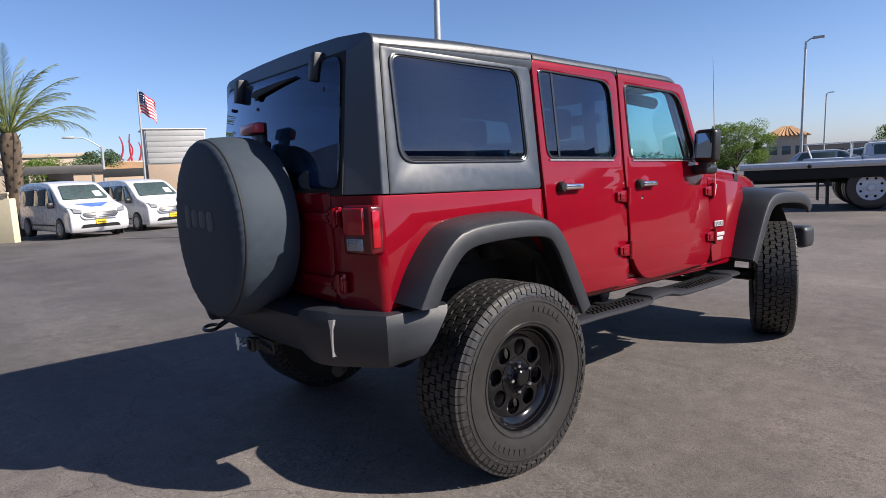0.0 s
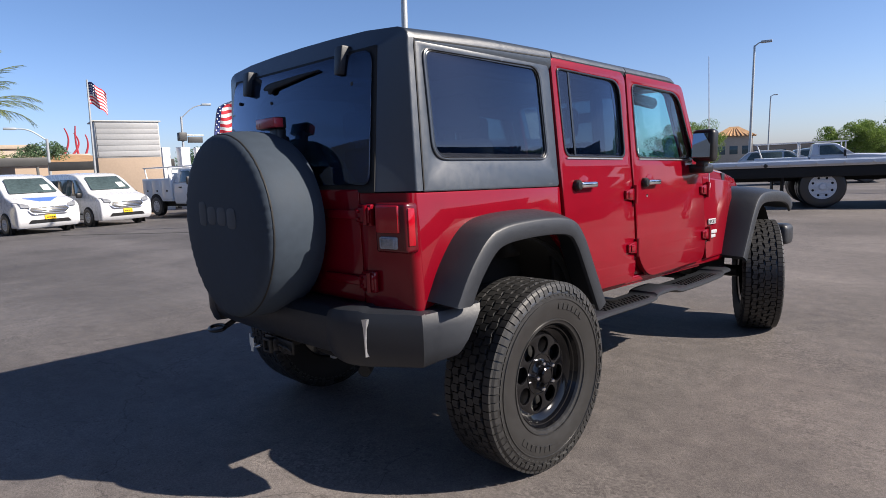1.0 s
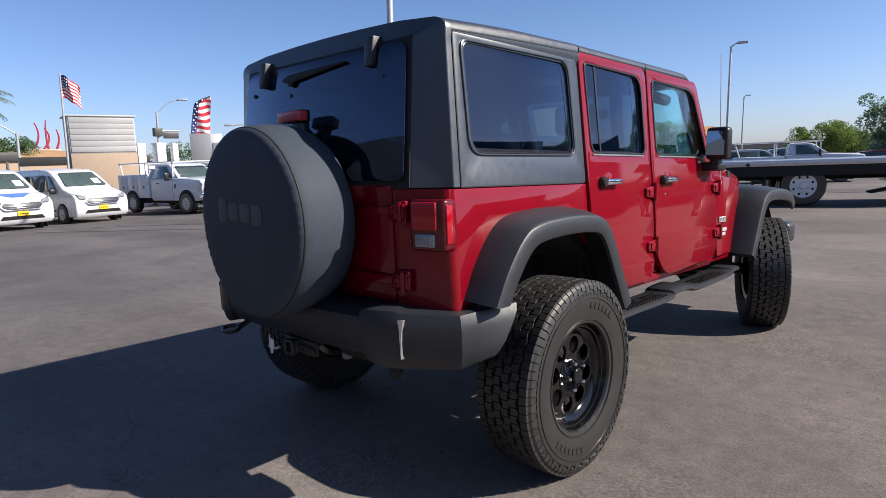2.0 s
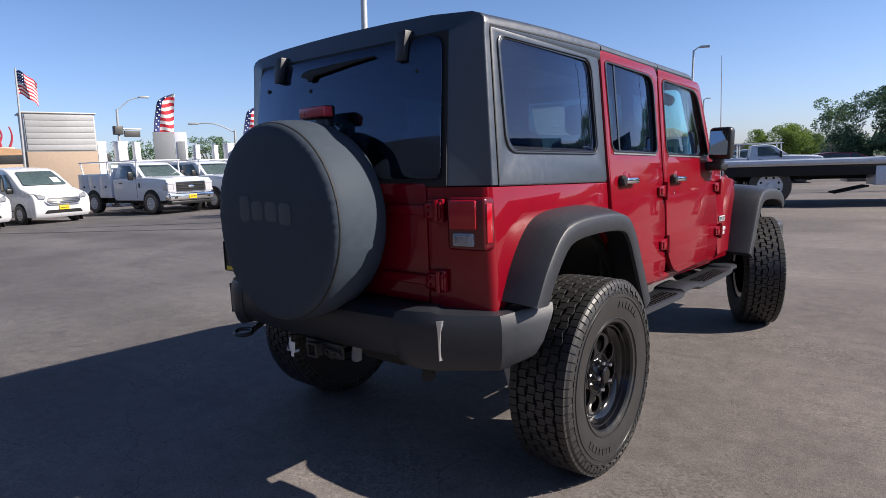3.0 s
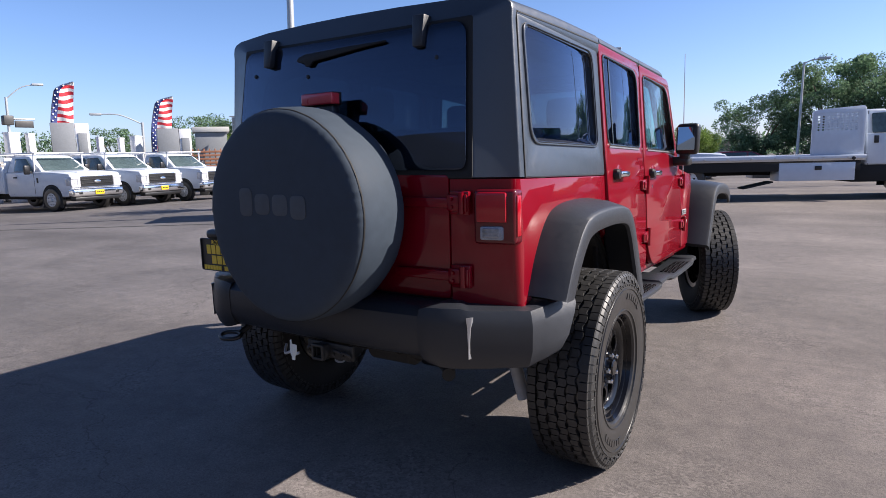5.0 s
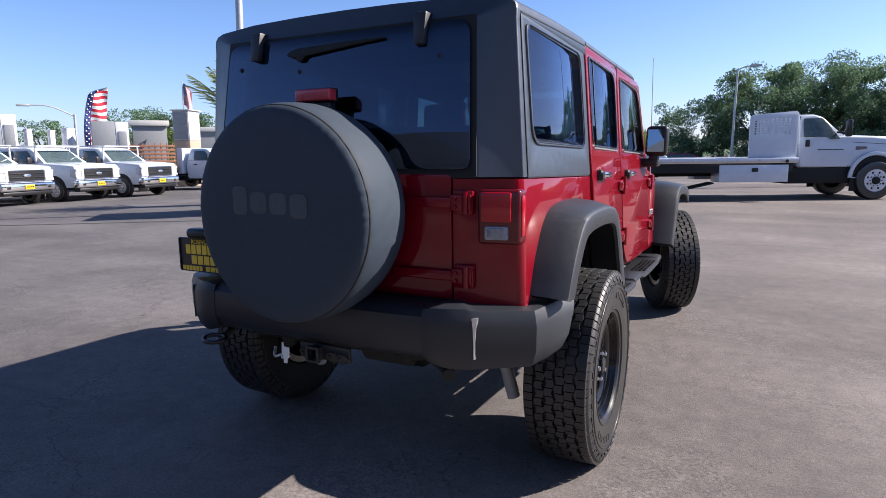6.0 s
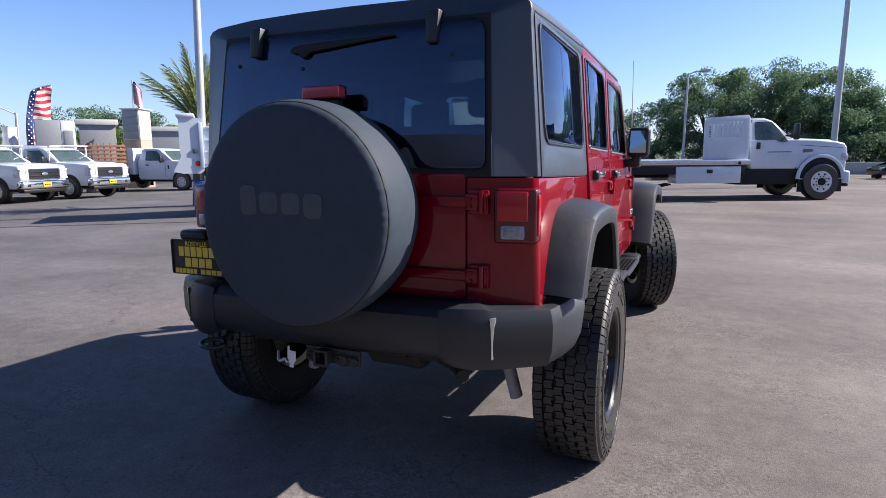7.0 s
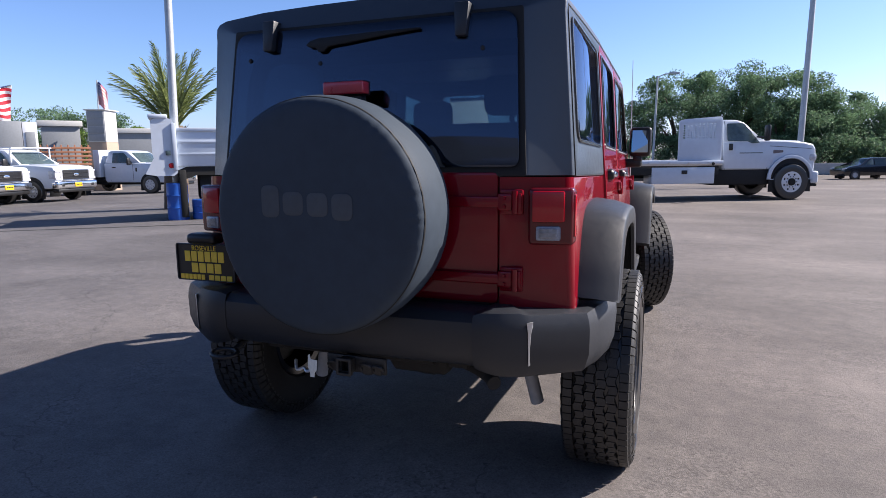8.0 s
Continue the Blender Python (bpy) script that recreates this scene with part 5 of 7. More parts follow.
def leaning(bm, x, y):
    """The lot slopes a little: upright things lean against it."""
    for v in bm.verts:
        v.co.x += LEAN_X * v.co.z
        v.co.y += LEAN_Y * v.co.z
    return moved(bm, Matrix.Translation((x, y, 0)))


def shell(outline, w, rnd=0.05):
    """A vehicle body from its side outline in (y, z) and its half width by height."""
    pts = [Vector((0, y, z)) for y, z in outline]
    n = len(pts)
    c = sum(pts, Vector()) / n
    def ring(t, inset):
        out = []
        for i, p in enumerate(pts):
            d = (pts[(i + 1) % n] - pts[i - 1]).normalized()
            nrm = Vector((0, d.z, -d.y))
            if nrm.dot(p - c) < 0:
                nrm = -nrm
            q = p - nrm * inset
            out.append((t * w(p.z), q.y, q.z))
        return out
    rows = [ring(t, i) for t, i in ((-1, rnd), (-0.992, rnd * 0.55), (-0.965, rnd * 0.15), (-0.92, 0), (-0.5, -rnd * 0.15), (0, -rnd * 0.25), (0.5, -rnd * 0.15), (0.92, 0), (0.965, rnd * 0.15), (0.992, rnd * 0.55), (1, rnd))]
    bm = loft(bmesh.new(), rows, caps=False)
    vs = list(bm.verts)
    for part_v in (vs[:n], vs[-n:]):
        f = bm.faces.new(part_v)
        bmesh.ops.triangulate(bm, faces=[f])
    return bm


def on_body(w, out=0.006):
    """Lays a sheet on a vehicle's right side."""
    return lambda u, v, d: (w(v) + out + d, u, v)


def across(p, q, out=0.006):
    """Lays a sheet on the face that runs between two (y, z) points of the outline."""
    (y0, z0), (y1, z1) = p, q
    d = Vector((y1 - y0, z1 - z0))
    ln = d.length
    nrm = Vector((d.y, -d.x)).normalized()
    if nrm.x < 0 and abs(nrm.x) > 0.2 or nrm.y < -0.5:
        nrm = -nrm
    return lambda u, v, k: (u, y0 + d.x * v / ln + nrm.x * (out + k), z0 + d.y * v / ln + nrm.y * (out + k))


def rect(x0, x1, z0, z1, r=0.03):
    return rounded([(x0, z0), (x1, z0), (x1, z1), (x0, z1)], r, 3)


def side_pair(parent, name, make, material, label=""):
    for s in (1, -1):
        bm = make()
        part(name, bm if s > 0 else mirrored(bm), material, parent, label)


def road_wheel(parent, x, y, r, w, hub_mat, holes=8):
    t = part("tyre", moved(lathe(bmesh.new(), [(r * 0.58, -w / 2), (r * 0.80, -w / 2 - 0.012), (r * 0.95, -w / 2), (r, -w * 0.36), (r, w * 0.36), (r * 0.95, w / 2), (r * 0.80, w / 2 + 0.012), (r * 0.58, w / 2), (r * 0.56, 0)], 32, wrap=True), Matrix.Translation((x, y, r))), SIDEWALL, parent, "black tyre")
    s = 1 if x > 0 else -1
    ring = [(r * 0.58 * math.cos(a), r * 0.58 * math.sin(a)) for a in [2 * math.pi * i / 32 for i in range(32)]]
    cut = []
    for k in range(holes):
        c = 2 * math.pi * (k + 0.5) / holes
        cut.append([(r * 0.43 * math.cos(c) + r * 0.06 * math.cos(a), r * 0.43 * math.sin(c) + r * 0.06 * math.sin(a)) for a in [2 * math.pi * i / 8 for i in range(8)]])
    bm = plate(ring, cut, 0.02, 0.004, lambda u, v, k: (x + s * (w * 0.49 + k - 0.03 * (1 - math.hypot(u, v) / (r * 0.58))), y + u, r + v))
    add(bm, moved(lathe(bmesh.new(), [(0, s * 0.06), (r * 0.14, s * 0.055), (r * 0.18, 0.0)], 16), Matrix.Translation((x + s * w * 0.46, y, r))))
    part("wheel_disc", bm, hub_mat, t)
    part("wheel_back", moved(lathe(bmesh.new(), [(0, 0), (r * 0.56, 0)], 24), Matrix.Translation((x + s * w * 0.40, y, r))), UNDER, t)


def arch(parent, x, y, r, w, drop=0.0):
    """A black sheet over the solid body that stands in for the shaded wheel opening."""
    for s in (1, -1):
        ring = [(r * math.cos(a), r * math.sin(a)) for a in [math.pi * i / 20 for i in range(21)]] + [(-r, -0.30), (r, -0.30)]
        bm = plate(ring, (), 0.02, 0.002, lambda u, v, k: (s * (x + 0.006 + k), y + u, w + v - drop))
        part("wheel_arch", bm, UNDER, parent)


ROW = -80.0


def van(x, y, decal):
    v = thing("compact_van", "white compact van with a blue bonnet decal, parked in a row" if decal else "white compact passenger van parked in a row", "van", "white vehicles parked in a row")
    w = lambda z: 0.905 if z < 0.95 else 0.905 - 0.15 * (z - 0.95)
    out = [(0.80, 0.22), (0.90, 0.32), (0.935, 0.50), (0.935, 0.72), (0.90, 0.87), (0.78, 0.98), (0.48, 1.08), (0.20, 1.15), (0.04, 1.20), (-0.55, 1.60), (-0.85, 1.76), (-1.15, 1.85), (-1.8, 1.90), (-3.0, 1.90), (-3.7, 1.86), (-3.86, 1.76), (-3.92, 1.2), (-3.93, 0.6), (-3.90, 0.34), (-3.80, 0.24)]
    part("body", shell(out, w, 0.06), WHITE, v, "white body", 40)
    part("windscreen", plate(rounded([(-0.70, 0.05), (0.70, 0.05), (0.58, 0.90), (-0.58, 0.90)], 0.07), (), 0.01, 0.002, across((0.00, 1.225), (-0.80, 1.735), 0.052)), DARKGLASS, v)
    side_pair(v, "front_window", lambda: plate(rounded([(-0.34, 1.14), (-1.10, 1.10), (-1.10, 1.66), (-0.84, 1.66)], 0.05), (), 0.01, 0.002, on_body(w, 0.020)), DARKGLASS)
    side_pair(v, "middle_window", lambda: plate(rect(-2.22, -1.22, 1.10, 1.68, 0.05), (), 0.01, 0.002, on_body(w, 0.020)), DARKGLASS)
    side_pair(v, "rear_window", lambda: plate(rect(-3.55, -2.34, 1.10, 1.67, 0.05), (), 0.01, 0.002, on_body(w, 0.020)), DARKGLASS)
    side_pair(v, "side_strip", lambda: plate(rect(-3.3, -0.45, 0.42, 0.47, 0.01), (), 0.02, 0.004, on_body(w)), BLACK)
    side_pair(v, "door_gap", lambda: plate(rect(-1.17, -1.155, 0.36, 1.66, 0.002), (), 0.004, 0.001, on_body(w, 0.001)), GASKET)
    side_pair(v, "mirror", lambda: box(bmesh.new(), 0.90, 1.10, -0.42, -0.30, 1.02, 1.20, 0.04), BLACK)
    g = part("grille", plate(rounded([(-0.46, -0.12), (0.46, -0.12), (0.58, -0.02), (0.52, 0.08), (-0.52, 0.08), (-0.58, -0.02)], 0.05), (), 0.02, 0.005, across((0.935, 0.76), (0.90, 0.87), 0.02)), BLACK, v)
    for k in range(3):
        part("grille_bar", plate(rect(-0.48, 0.48, -0.075 + 0.05 * k, -0.063 + 0.05 * k, 0.004), (), 0.012, 0.003, across((0.935, 0.76), (0.90, 0.87), 0.036)), CHROME, g)
    part("grille_rim", plate(rounded([(-0.49, -0.14), (0.49, -0.14), (0.62, -0.02), (0.55, 0.10), (-0.55, 0.10), (-0.62, -0.02)], 0.05), [rounded([(-0.45, -0.115), (0.45, -0.115), (0.57, -0.02), (0.51, 0.075), (-0.51, 0.075), (-0.57, -0.02)], 0.05)], 0.03, 0.008, across((0.935, 0.76), (0.90, 0.87), 0.026)), CHROME, g)
    part("windscreen_paper", plate(rect(-0.56, -0.32, 0.16, 0.48, 0.01), (), 0.006, 0.002, across((0.00, 1.225), (-0.80, 1.735), 0.060)), PAPER, v, "white paper in the windscreen")
    part("lower_intake", plate(rounded([(-0.62, 0.0), (0.62, 0.0), (0.54, 0.11), (-0.54, 0.11)], 0.03), (), 0.02, 0.004, across((0.90, 0.36), (0.925, 0.50), 0.02)), BLACK, v)
    part("number_plate", plate(rect(-0.16, 0.16, 0.0, 0.14, 0.01), (), 0.02, 0.004, across((0.925, 0.46), (0.92, 0.60), 0.045)), YELLOW, v, "yellow dealer plate")
    bm = bmesh.new()
    for k in range(4):
        box(bm, -0.13 + k * 0.065, -0.085 + k * 0.065, 0.972, 0.985, 0.51, 0.54)
    part("print_bar", bm, BLACK, v)
    side_pair(v, "headlight", lambda: loft(bmesh.new(), [[(0.54, 0.985, 0.84), (0.58, 0.95, 0.94), (0.60, 0.80, 0.94), (0.56, 0.80, 0.84)], [(0.78, 0.960, 0.86), (0.80, 0.86, 1.00), (0.80, 0.62, 1.00), (0.78, 0.62, 0.86)], [(0.945, 0.56, 0.93), (0.945, 0.44, 1.04), (0.87, 0.42, 1.01), (0.87, 0.42, 0.93)]]), LAMPGLASS)
    side_pair(v, "fog_lamp", lambda: moved(lathe(bmesh.new(), [(0, 0.02), (0.05, 0.015), (0.06, 0)], 16), Matrix.Translation((0.70, 0.86, 0.47)) @ pose(0, 0, 0, 0, 0, 75)), BLACK)
    if decal:
        part("bonnet_decal", loft(bmesh.new(), [[(-0.50, 0.36, 1.135), (0.50, 0.36, 1.135), (0.50, 0.36, 1.125), (-0.50, 0.36, 1.125)], [(-0.16, 0.72, 1.025), (0.16, 0.72, 1.025), (0.16, 0.72, 1.015), (-0.16, 0.72, 1.015)]]), mat("blue_decal", (0.10, 0.20, 0.55), 0.4, vary=0.1), v, "blue decal")
    for yy in (0.0, -3.06):
        arch(v, w(0.5), yy, 0.37, 0.33)
        for s in (1, -1):
            road_wheel(v, s * 0.832, yy, 0.325, 0.22, ALLOY, 10)
    v.matrix_world = pose(x, y, lie(x, y), 0, 0, ROW)
    return v


def rack(parent, y0, y1, z, w):
    bm = bmesh.new()
    for s in (1, -1):
        tube(bm, [(s * w, y0, z), (s * w, y1, z)], 0.024, 8)
        for y in (y0 + 0.1, (y0 + y1) / 2, y1 - 0.1):
            tube(bm, [(s * w, y, z), (s * (w + 0.02), y + (0.25 if y < y0 + 0.2 else 0), 1.30)], 0.03, 8)
    for k in range(4):
        y = y0 + (y1 - y0) * k / 3
        tube(bm, [(-w, y, z), (w, y, z)], 0.022, 8)
    part("ladder_rack", bm, WHITE, parent, "white tubular ladder rack")


def pickup(x, y, kind, way=ROW, size=1.0, group="white vehicles parked in a row"):
    long = 0.75 if kind == "crew" else 0.0
    names = {"service": "white work pickup with service body and rack", "crew": "white crew cab work pickup with ladder rack", "rack": "white work pickup with ladder rack", "chassis": "white chassis cab truck with a bare back"}
    v = thing("work_truck", names[kind] + (", parked in a row" if way == ROW else ", parked behind the flatbed truck"), "truck", group)
    w = lambda z: 0.99 if z < 1.36 else 0.93 - 0.26 * (z - 1.36)
    back = -2.35 - long
    low = [(0.70, 0.50), (0.90, 0.54), (0.955, 0.66), (0.97, 1.14), (0.955, 1.26), (0.88, 1.315), (0.2, 1.365), (-0.52, 1.395), (back, 1.375), (back, 0.62), (back + 0.1, 0.50)]
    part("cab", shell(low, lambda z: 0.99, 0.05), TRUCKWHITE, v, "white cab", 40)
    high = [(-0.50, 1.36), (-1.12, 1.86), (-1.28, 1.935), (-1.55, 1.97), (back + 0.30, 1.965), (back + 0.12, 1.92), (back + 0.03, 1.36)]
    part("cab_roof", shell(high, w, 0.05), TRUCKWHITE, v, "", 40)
    part("windscreen", plate(rounded([(-0.78, 0.06), (0.78, 0.06), (0.66, 0.76), (-0.66, 0.76)], 0.06), (), 0.01, 0.002, across((-0.52, 1.375), (-1.12, 1.86), 0.018)), DARKGLASS, v)
    side_pair(v, "front_window", lambda: plate(rounded([(-0.90, 1.40), (-1.95, 1.40), (-1.95, 1.85), (-1.38, 1.86)], 0.05), (), 0.01, 0.002, on_body(w, 0.028)), DARKGLASS)
    if long:
        side_pair(v, "rear_window", lambda: plate(rect(back + 0.18, -2.05, 1.40, 1.85, 0.05), (), 0.01, 0.002, on_body(w, 0.028)), DARKGLASS)
    side_pair(v, "door_gap", lambda: plate(rect(-2.02, -2.005, 0.6, 1.88, 0.002), (), 0.004, 0.001, on_body(w, 0.001)), GASKET)
    side_pair(v, "door_gap", lambda: plate(rect(-0.86, -0.845, 0.6, 1.34, 0.002), (), 0.004, 0.001, on_body(w, 0.001)), GASKET)
    side_pair(v, "handle", lambda: box(bmesh.new(), 0.985, 1.02, -1.92, -1.74, 1.17, 1.22, 0.01), BLACK)
    side_pair(v, "mirror", lambda: add(box(bmesh.new(), 1.05, 1.26, -0.98, -0.88, 1.30, 1.62, 0.04), box(bmesh.new(), 0.95, 1.08, -0.96, -0.90, 1.34, 1.40, 0.01)), BLACK)
    g = part("grille", plate(rounded([(-0.66, -0.06), (0.66, -0.06), (0.64, 0.33), (-0.64, 0.33)], 0.04), (), 0.03, 0.006, across((0.965, 0.86), (0.965, 1.20), 0.02)), BLACK, v)
    part("grille_rim", plate(rect(-0.66, 0.66, -0.05, 0.35, 0.05), [rect(-0.635, 0.635, -0.025, 0.325, 0.04)], 0.03, 0.006, across((0.965, 0.86), (0.965, 1.20), 0.026)), CHROME, g)
    for k in range(2):
        part("grille_bar", plate(rect(-0.60, 0.60, 0.075 + k * 0.13, 0.105 + k * 0.13, 0.008), (), 0.02, 0.005, across((0.965, 0.86), (0.965, 1.20), 0.042)), BLACK, g)
    part("grille_mark", plate([(0.13 * math.cos(a), 0.15 + 0.055 * math.sin(a)) for a in [2 * math.pi * i / 20 for i in range(20)]], (), 0.02, 0.005, across((0.965, 0.86), (0.965, 1.20), 0.057)), CHROME, g)
    side_pair(v, "headlight", lambda: box(bmesh.new(), 0.67, 1.0, 0.70, 1.0, 0.86, 1.20, 0.05), CLEARLENS)
    side_pair(v, "lamp_bracket", lambda: plate([(0.66, -0.03), (0.99, -0.03), (0.99, 0.05), (0.76, 0.05), (0.76, 0.25), (0.99, 0.25), (0.99, 0.33), (0.66, 0.33)], (), 0.02, 0.006, across((0.965, 0.86), (0.965, 1.20), 0.040)), CLEARLENS)
    side_pair(v, "fog_lamp", lambda: box(bmesh.new(), 0.66, 0.80, 1.06, 1.09, 0.58, 0.68, 0.02), BLACK)
    part("hood_bulge", box(bmesh.new(), -0.58, 0.58, -0.50, 0.80, 1.30, 1.425, 0.05, 3, f=lambda c: Vector((c.x, c.y, c.z - 0.055 * max(0, c.y + 0.3)))), TRUCKWHITE, v)
    part("front_bumper", box(bmesh.new(), -1.0, 1.0, 0.80, 1.08, 0.50, 0.78, 0.06, 3), CHROME, v, "chrome bumper")
    part("lower_valance", box(bmesh.new(), -0.9, 0.9, 0.74, 1.02, 0.36, 0.50, 0.04), BLACK, v)
    part("number_plate", box(bmesh.new(), -0.17, 0.17, 1.08, 1.10, 0.56, 0.72, 0.008), YELLOW, v, "yellow dealer plate")
    bm = bmesh.new()
    for k in range(4):
        box(bm, -0.14 + k * 0.07, -0.09 + k * 0.07, 1.10, 1.106, 0.62, 0.66)
    part("print_bar", bm, BLACK, v)
    side_pair(v, "fender_badge", lambda: plate(rect(-0.72, -0.64, 1.00, 1.18, 0.02), (), 0.012, 0.003, on_body(w)), BLACK)
    rear = -3.65 - long
    if kind == "service":
        b0, b1 = back - 0.08, rear - 1.0
        part("service_body", box(bmesh.new(), -1.02, 1.02, b1, b0, 0.62, 1.58, 0.03), TRUCKWHITE, v, "white steel service body")
        for i in range(3):
            y0 = b1 + (b0 - b1) * i / 3
            side_pair(v, "locker_door", lambda: plate(rect(y0 + 0.05, y0 + (b0 - b1) / 3 - 0.05, 0.95 if i == 1 else 0.70, 1.52, 0.02), (), 0.02, 0.005, lambda u, q, k: (1.024 + k, u, q)), TRUCKWHITE)
            side_pair(v, "locker_latch", lambda: box(bmesh.new(), 1.03, 1.05, y0 + 0.36, y0 + 0.46, 1.02, 1.10, 0.01), BLACK)
        part("cab_guard", box(bmesh.new(), -0.95, 0.95, b0 - 0.02, b0 + 0.03, 1.36, 1.90, 0.02), TRUCKWHITE, v)
        rack(v, b1, -0.75, 2.04, 0.92)
    elif kind == "chassis":
        part("frame_rail", add(box(bmesh.new(), 0.36, 0.46, rear - 1.0, back, 0.66, 0.86, 0.01), box(bmesh.new(), -0.46, -0.36, rear - 1.0, back, 0.66, 0.86, 0.01)), UNDER, v)
        part("bulkhead", box(bmesh.new(), -1.10, 1.10, back - 0.45, back - 0.12, 0.75, 2.00, 0.03), TRUCKWHITE, v)
    else:
        b0, b1 = back - 0.06, rear - 1.15
        part("bed", box(bmesh.new(), -1.0, 1.0, b1, b0, 0.62, 1.32, 0.05), TRUCKWHITE, v, "white bed")
        rack(v, b1, -0.8, 2.03, 0.90)
    for yy, lift in ((0.0, 0.0), (rear, 0.0)):
        arch(v, 0.99 if yy > -1 else 1.02, yy, 0.50, 0.44)
        for s in (1, -1):
            road_wheel(v, s * 0.912, yy, 0.405, 0.26, ALLOY, 8)
    part("underside", box(bmesh.new(), -0.75, 0.75, rear - 0.9, 0.7, 0.40, 0.64, 0.02), UNDER, v)
    v.matrix_world = pose(x, y, lie(x, y), 0, 0, way) @ Matrix.Scale(size, 4)
    return v


van(-20.9, 2.60, True)
van(-21.9, 5.20, False)
pickup(-21.4, 9.40, "service")
pickup(-21.5, 12.00, "crew")
pickup(-21.3, 14.50, "rack")
pickup(-21.55, 20.25, "chassis")


# ---- flatbed truck ----
def flatbed():
    v = thing("flatbed_truck", "white medium duty truck with a long steel flatbed", "truck")
    w = lambda z: 1.0 if z < 1.70 else 0.97 - 0.20 * (z - 1.70)
    low = [(0.40, 0.72), (0.62, 0.80), (0.71, 0.95), (0.73, 1.42), (0.71, 1.55), (0.62, 1.655), (0.40, 1.705), (-0.10, 1.755), (-0.72, 1.775), (-1.92, 1.745), (-1.92, 1.02), (-1.88, 0.97), (-0.52, 0.97), (-0.40, 0.74)]
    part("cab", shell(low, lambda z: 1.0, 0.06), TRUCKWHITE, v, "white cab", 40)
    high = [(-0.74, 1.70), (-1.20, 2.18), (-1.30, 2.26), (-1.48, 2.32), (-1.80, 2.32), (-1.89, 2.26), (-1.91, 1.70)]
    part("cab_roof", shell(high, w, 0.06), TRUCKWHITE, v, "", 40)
    part("windscreen", plate(rounded([(-0.84, 0.04), (0.84, 0.04), (0.76, 0.62), (-0.76, 0.62)], 0.06), (), 0.01, 0.002, across((-0.74, 1.72), (-1.20, 2.18), 0.02)), DARKGLASS, v)
    side_pair(v, "side_window", lambda: plate(rounded([(-0.90, 1.70), (-1.14, 1.68), (-1.24, 1.74), (-1.80, 1.74), (-1.80, 2.22), (-1.32, 2.23)], [0.03, 0.04, 0.04, 0.05, 0.05, 0.06]), (), 0.01, 0.002, on_body(w, 0.034)), DARKGLASS)
    side_pair(v, "door_gap", lambda: plate(rect(-1.86, -1.848, 0.95, 2.28, 0.002), (), 0.004, 0.001, on_body(w, 0.001)), GASKET)
    side_pair(v, "door_gap", lambda: plate(rect(-0.66, -0.645, 0.95, 1.80, 0.002), (), 0.004, 0.001, on_body(w, 0.001)), GASKET)
    side_pair(v, "door_stripe", lambda: plate(rect(-1.45, -0.80, 1.415, 1.435, 0.004), (), 0.006, 0.002, on_body(w)), BLACK)
    side_pair(v, "handle", lambda: box(bmesh.new(), 1.0, 1.04, -1.76, -1.66, 1.50, 1.68, 0.01), BLACK)
    side_pair(v, "fender_lip", lambda: plate([(0.66 * math.cos(a), 0.66 * math.sin(a)) for a in [math.pi * i / 20 for i in range(21)]], [[(0.56 * math.cos(a), 0.56 * math.sin(a) + 0.01) for a in [math.pi * i / 20 for i in range(21)]]], 0.06, 0.015, lambda u, q, k: (1.04 + k, u, 0.62 + q)), TRUCKWHITE)
    side_pair(v, "mirror", lambda: add(box(bmesh.new(), 1.16, 1.36, -0.90, -0.80, 1.74, 2.16, 0.04), tube(bmesh.new(), [(0.96, -0.96, 1.86), (1.22, -0.86, 1.82)], 0.025, 8)), BLACK)
    side_pair(v, "headlight", lambda: box(bmesh.new(), 0.70, 1.02, 0.52, 0.75, 1.18, 1.40, 0.06), CLEARLENS)
    part("front_bumper", box(bmesh.new(), -1.08, 1.08, 0.58, 0.80, 0.58, 0.92, 0.06, 3), TRUCKWHITE, v, "white bumper")
    part("bumper_guard", box(bmesh.new(), -1.02, 1.02, 0.62, 0.795, 0.50, 0.578, 0.02, 2), UNDER, v)
    part("hood_bulge", box(bmesh.new(), -0.62, 0.62, -0.62, 0.52, 1.70, 1.80, 0.05, 3, f=lambda c: Vector((c.x, c.y, c.z - 0.09 * max(0, c.y + 0.1)))), TRUCKWHITE, v)
    side_pair(v, "hood_gap", lambda: plate([(-0.60, 1.600), (0.58, 1.520), (0.58, 1.530), (-0.60, 1.612)], (), 0.004, 0.001, on_body(lambda z: 1.0, 0.001)), GASKET)
    side_pair(v, "side_vent", lambda: plate(rounded([(-0.50, 1.40), (-0.22, 1.43), (-0.22, 1.49), (-0.50, 1.50)], 0.02), (), 0.01, 0.003, on_body(lambda z: 1.0, 0.001)), GREYTRIM)
    part("grille", box(bmesh.new(), -0.66, 0.66, 0.70, 0.76, 0.98, 1.40, 0.03), GREYTRIM, v)
    part("side_skirt", box(bmesh.new(), -0.97, 0.97, -2.2, -0.55, 0.56, 0.98, 0.04), UNDER, v, "black running board and tank")
    part("frame_rail", add(box(bmesh.new(), 0.36, 0.46, -8.4, -0.5, 0.75, 1.02, 0.01), box(bmesh.new(), -0.46, -0.36, -8.4, -0.5, 0.75, 1.02, 0.01)), UNDER, v)
    deck = part("deck", box(bmesh.new(), -1.22, 1.22, -8.7, -2.02, 1.10, 1.22, 0.015), SILVER, v, "pale steel deck")
    side_pair(deck, "side_rail", lambda: box(bmesh.new(), 1.215, 1.26, -8.7, -2.02, 1.15, 1.235, 0.01), TRUCKWHITE)
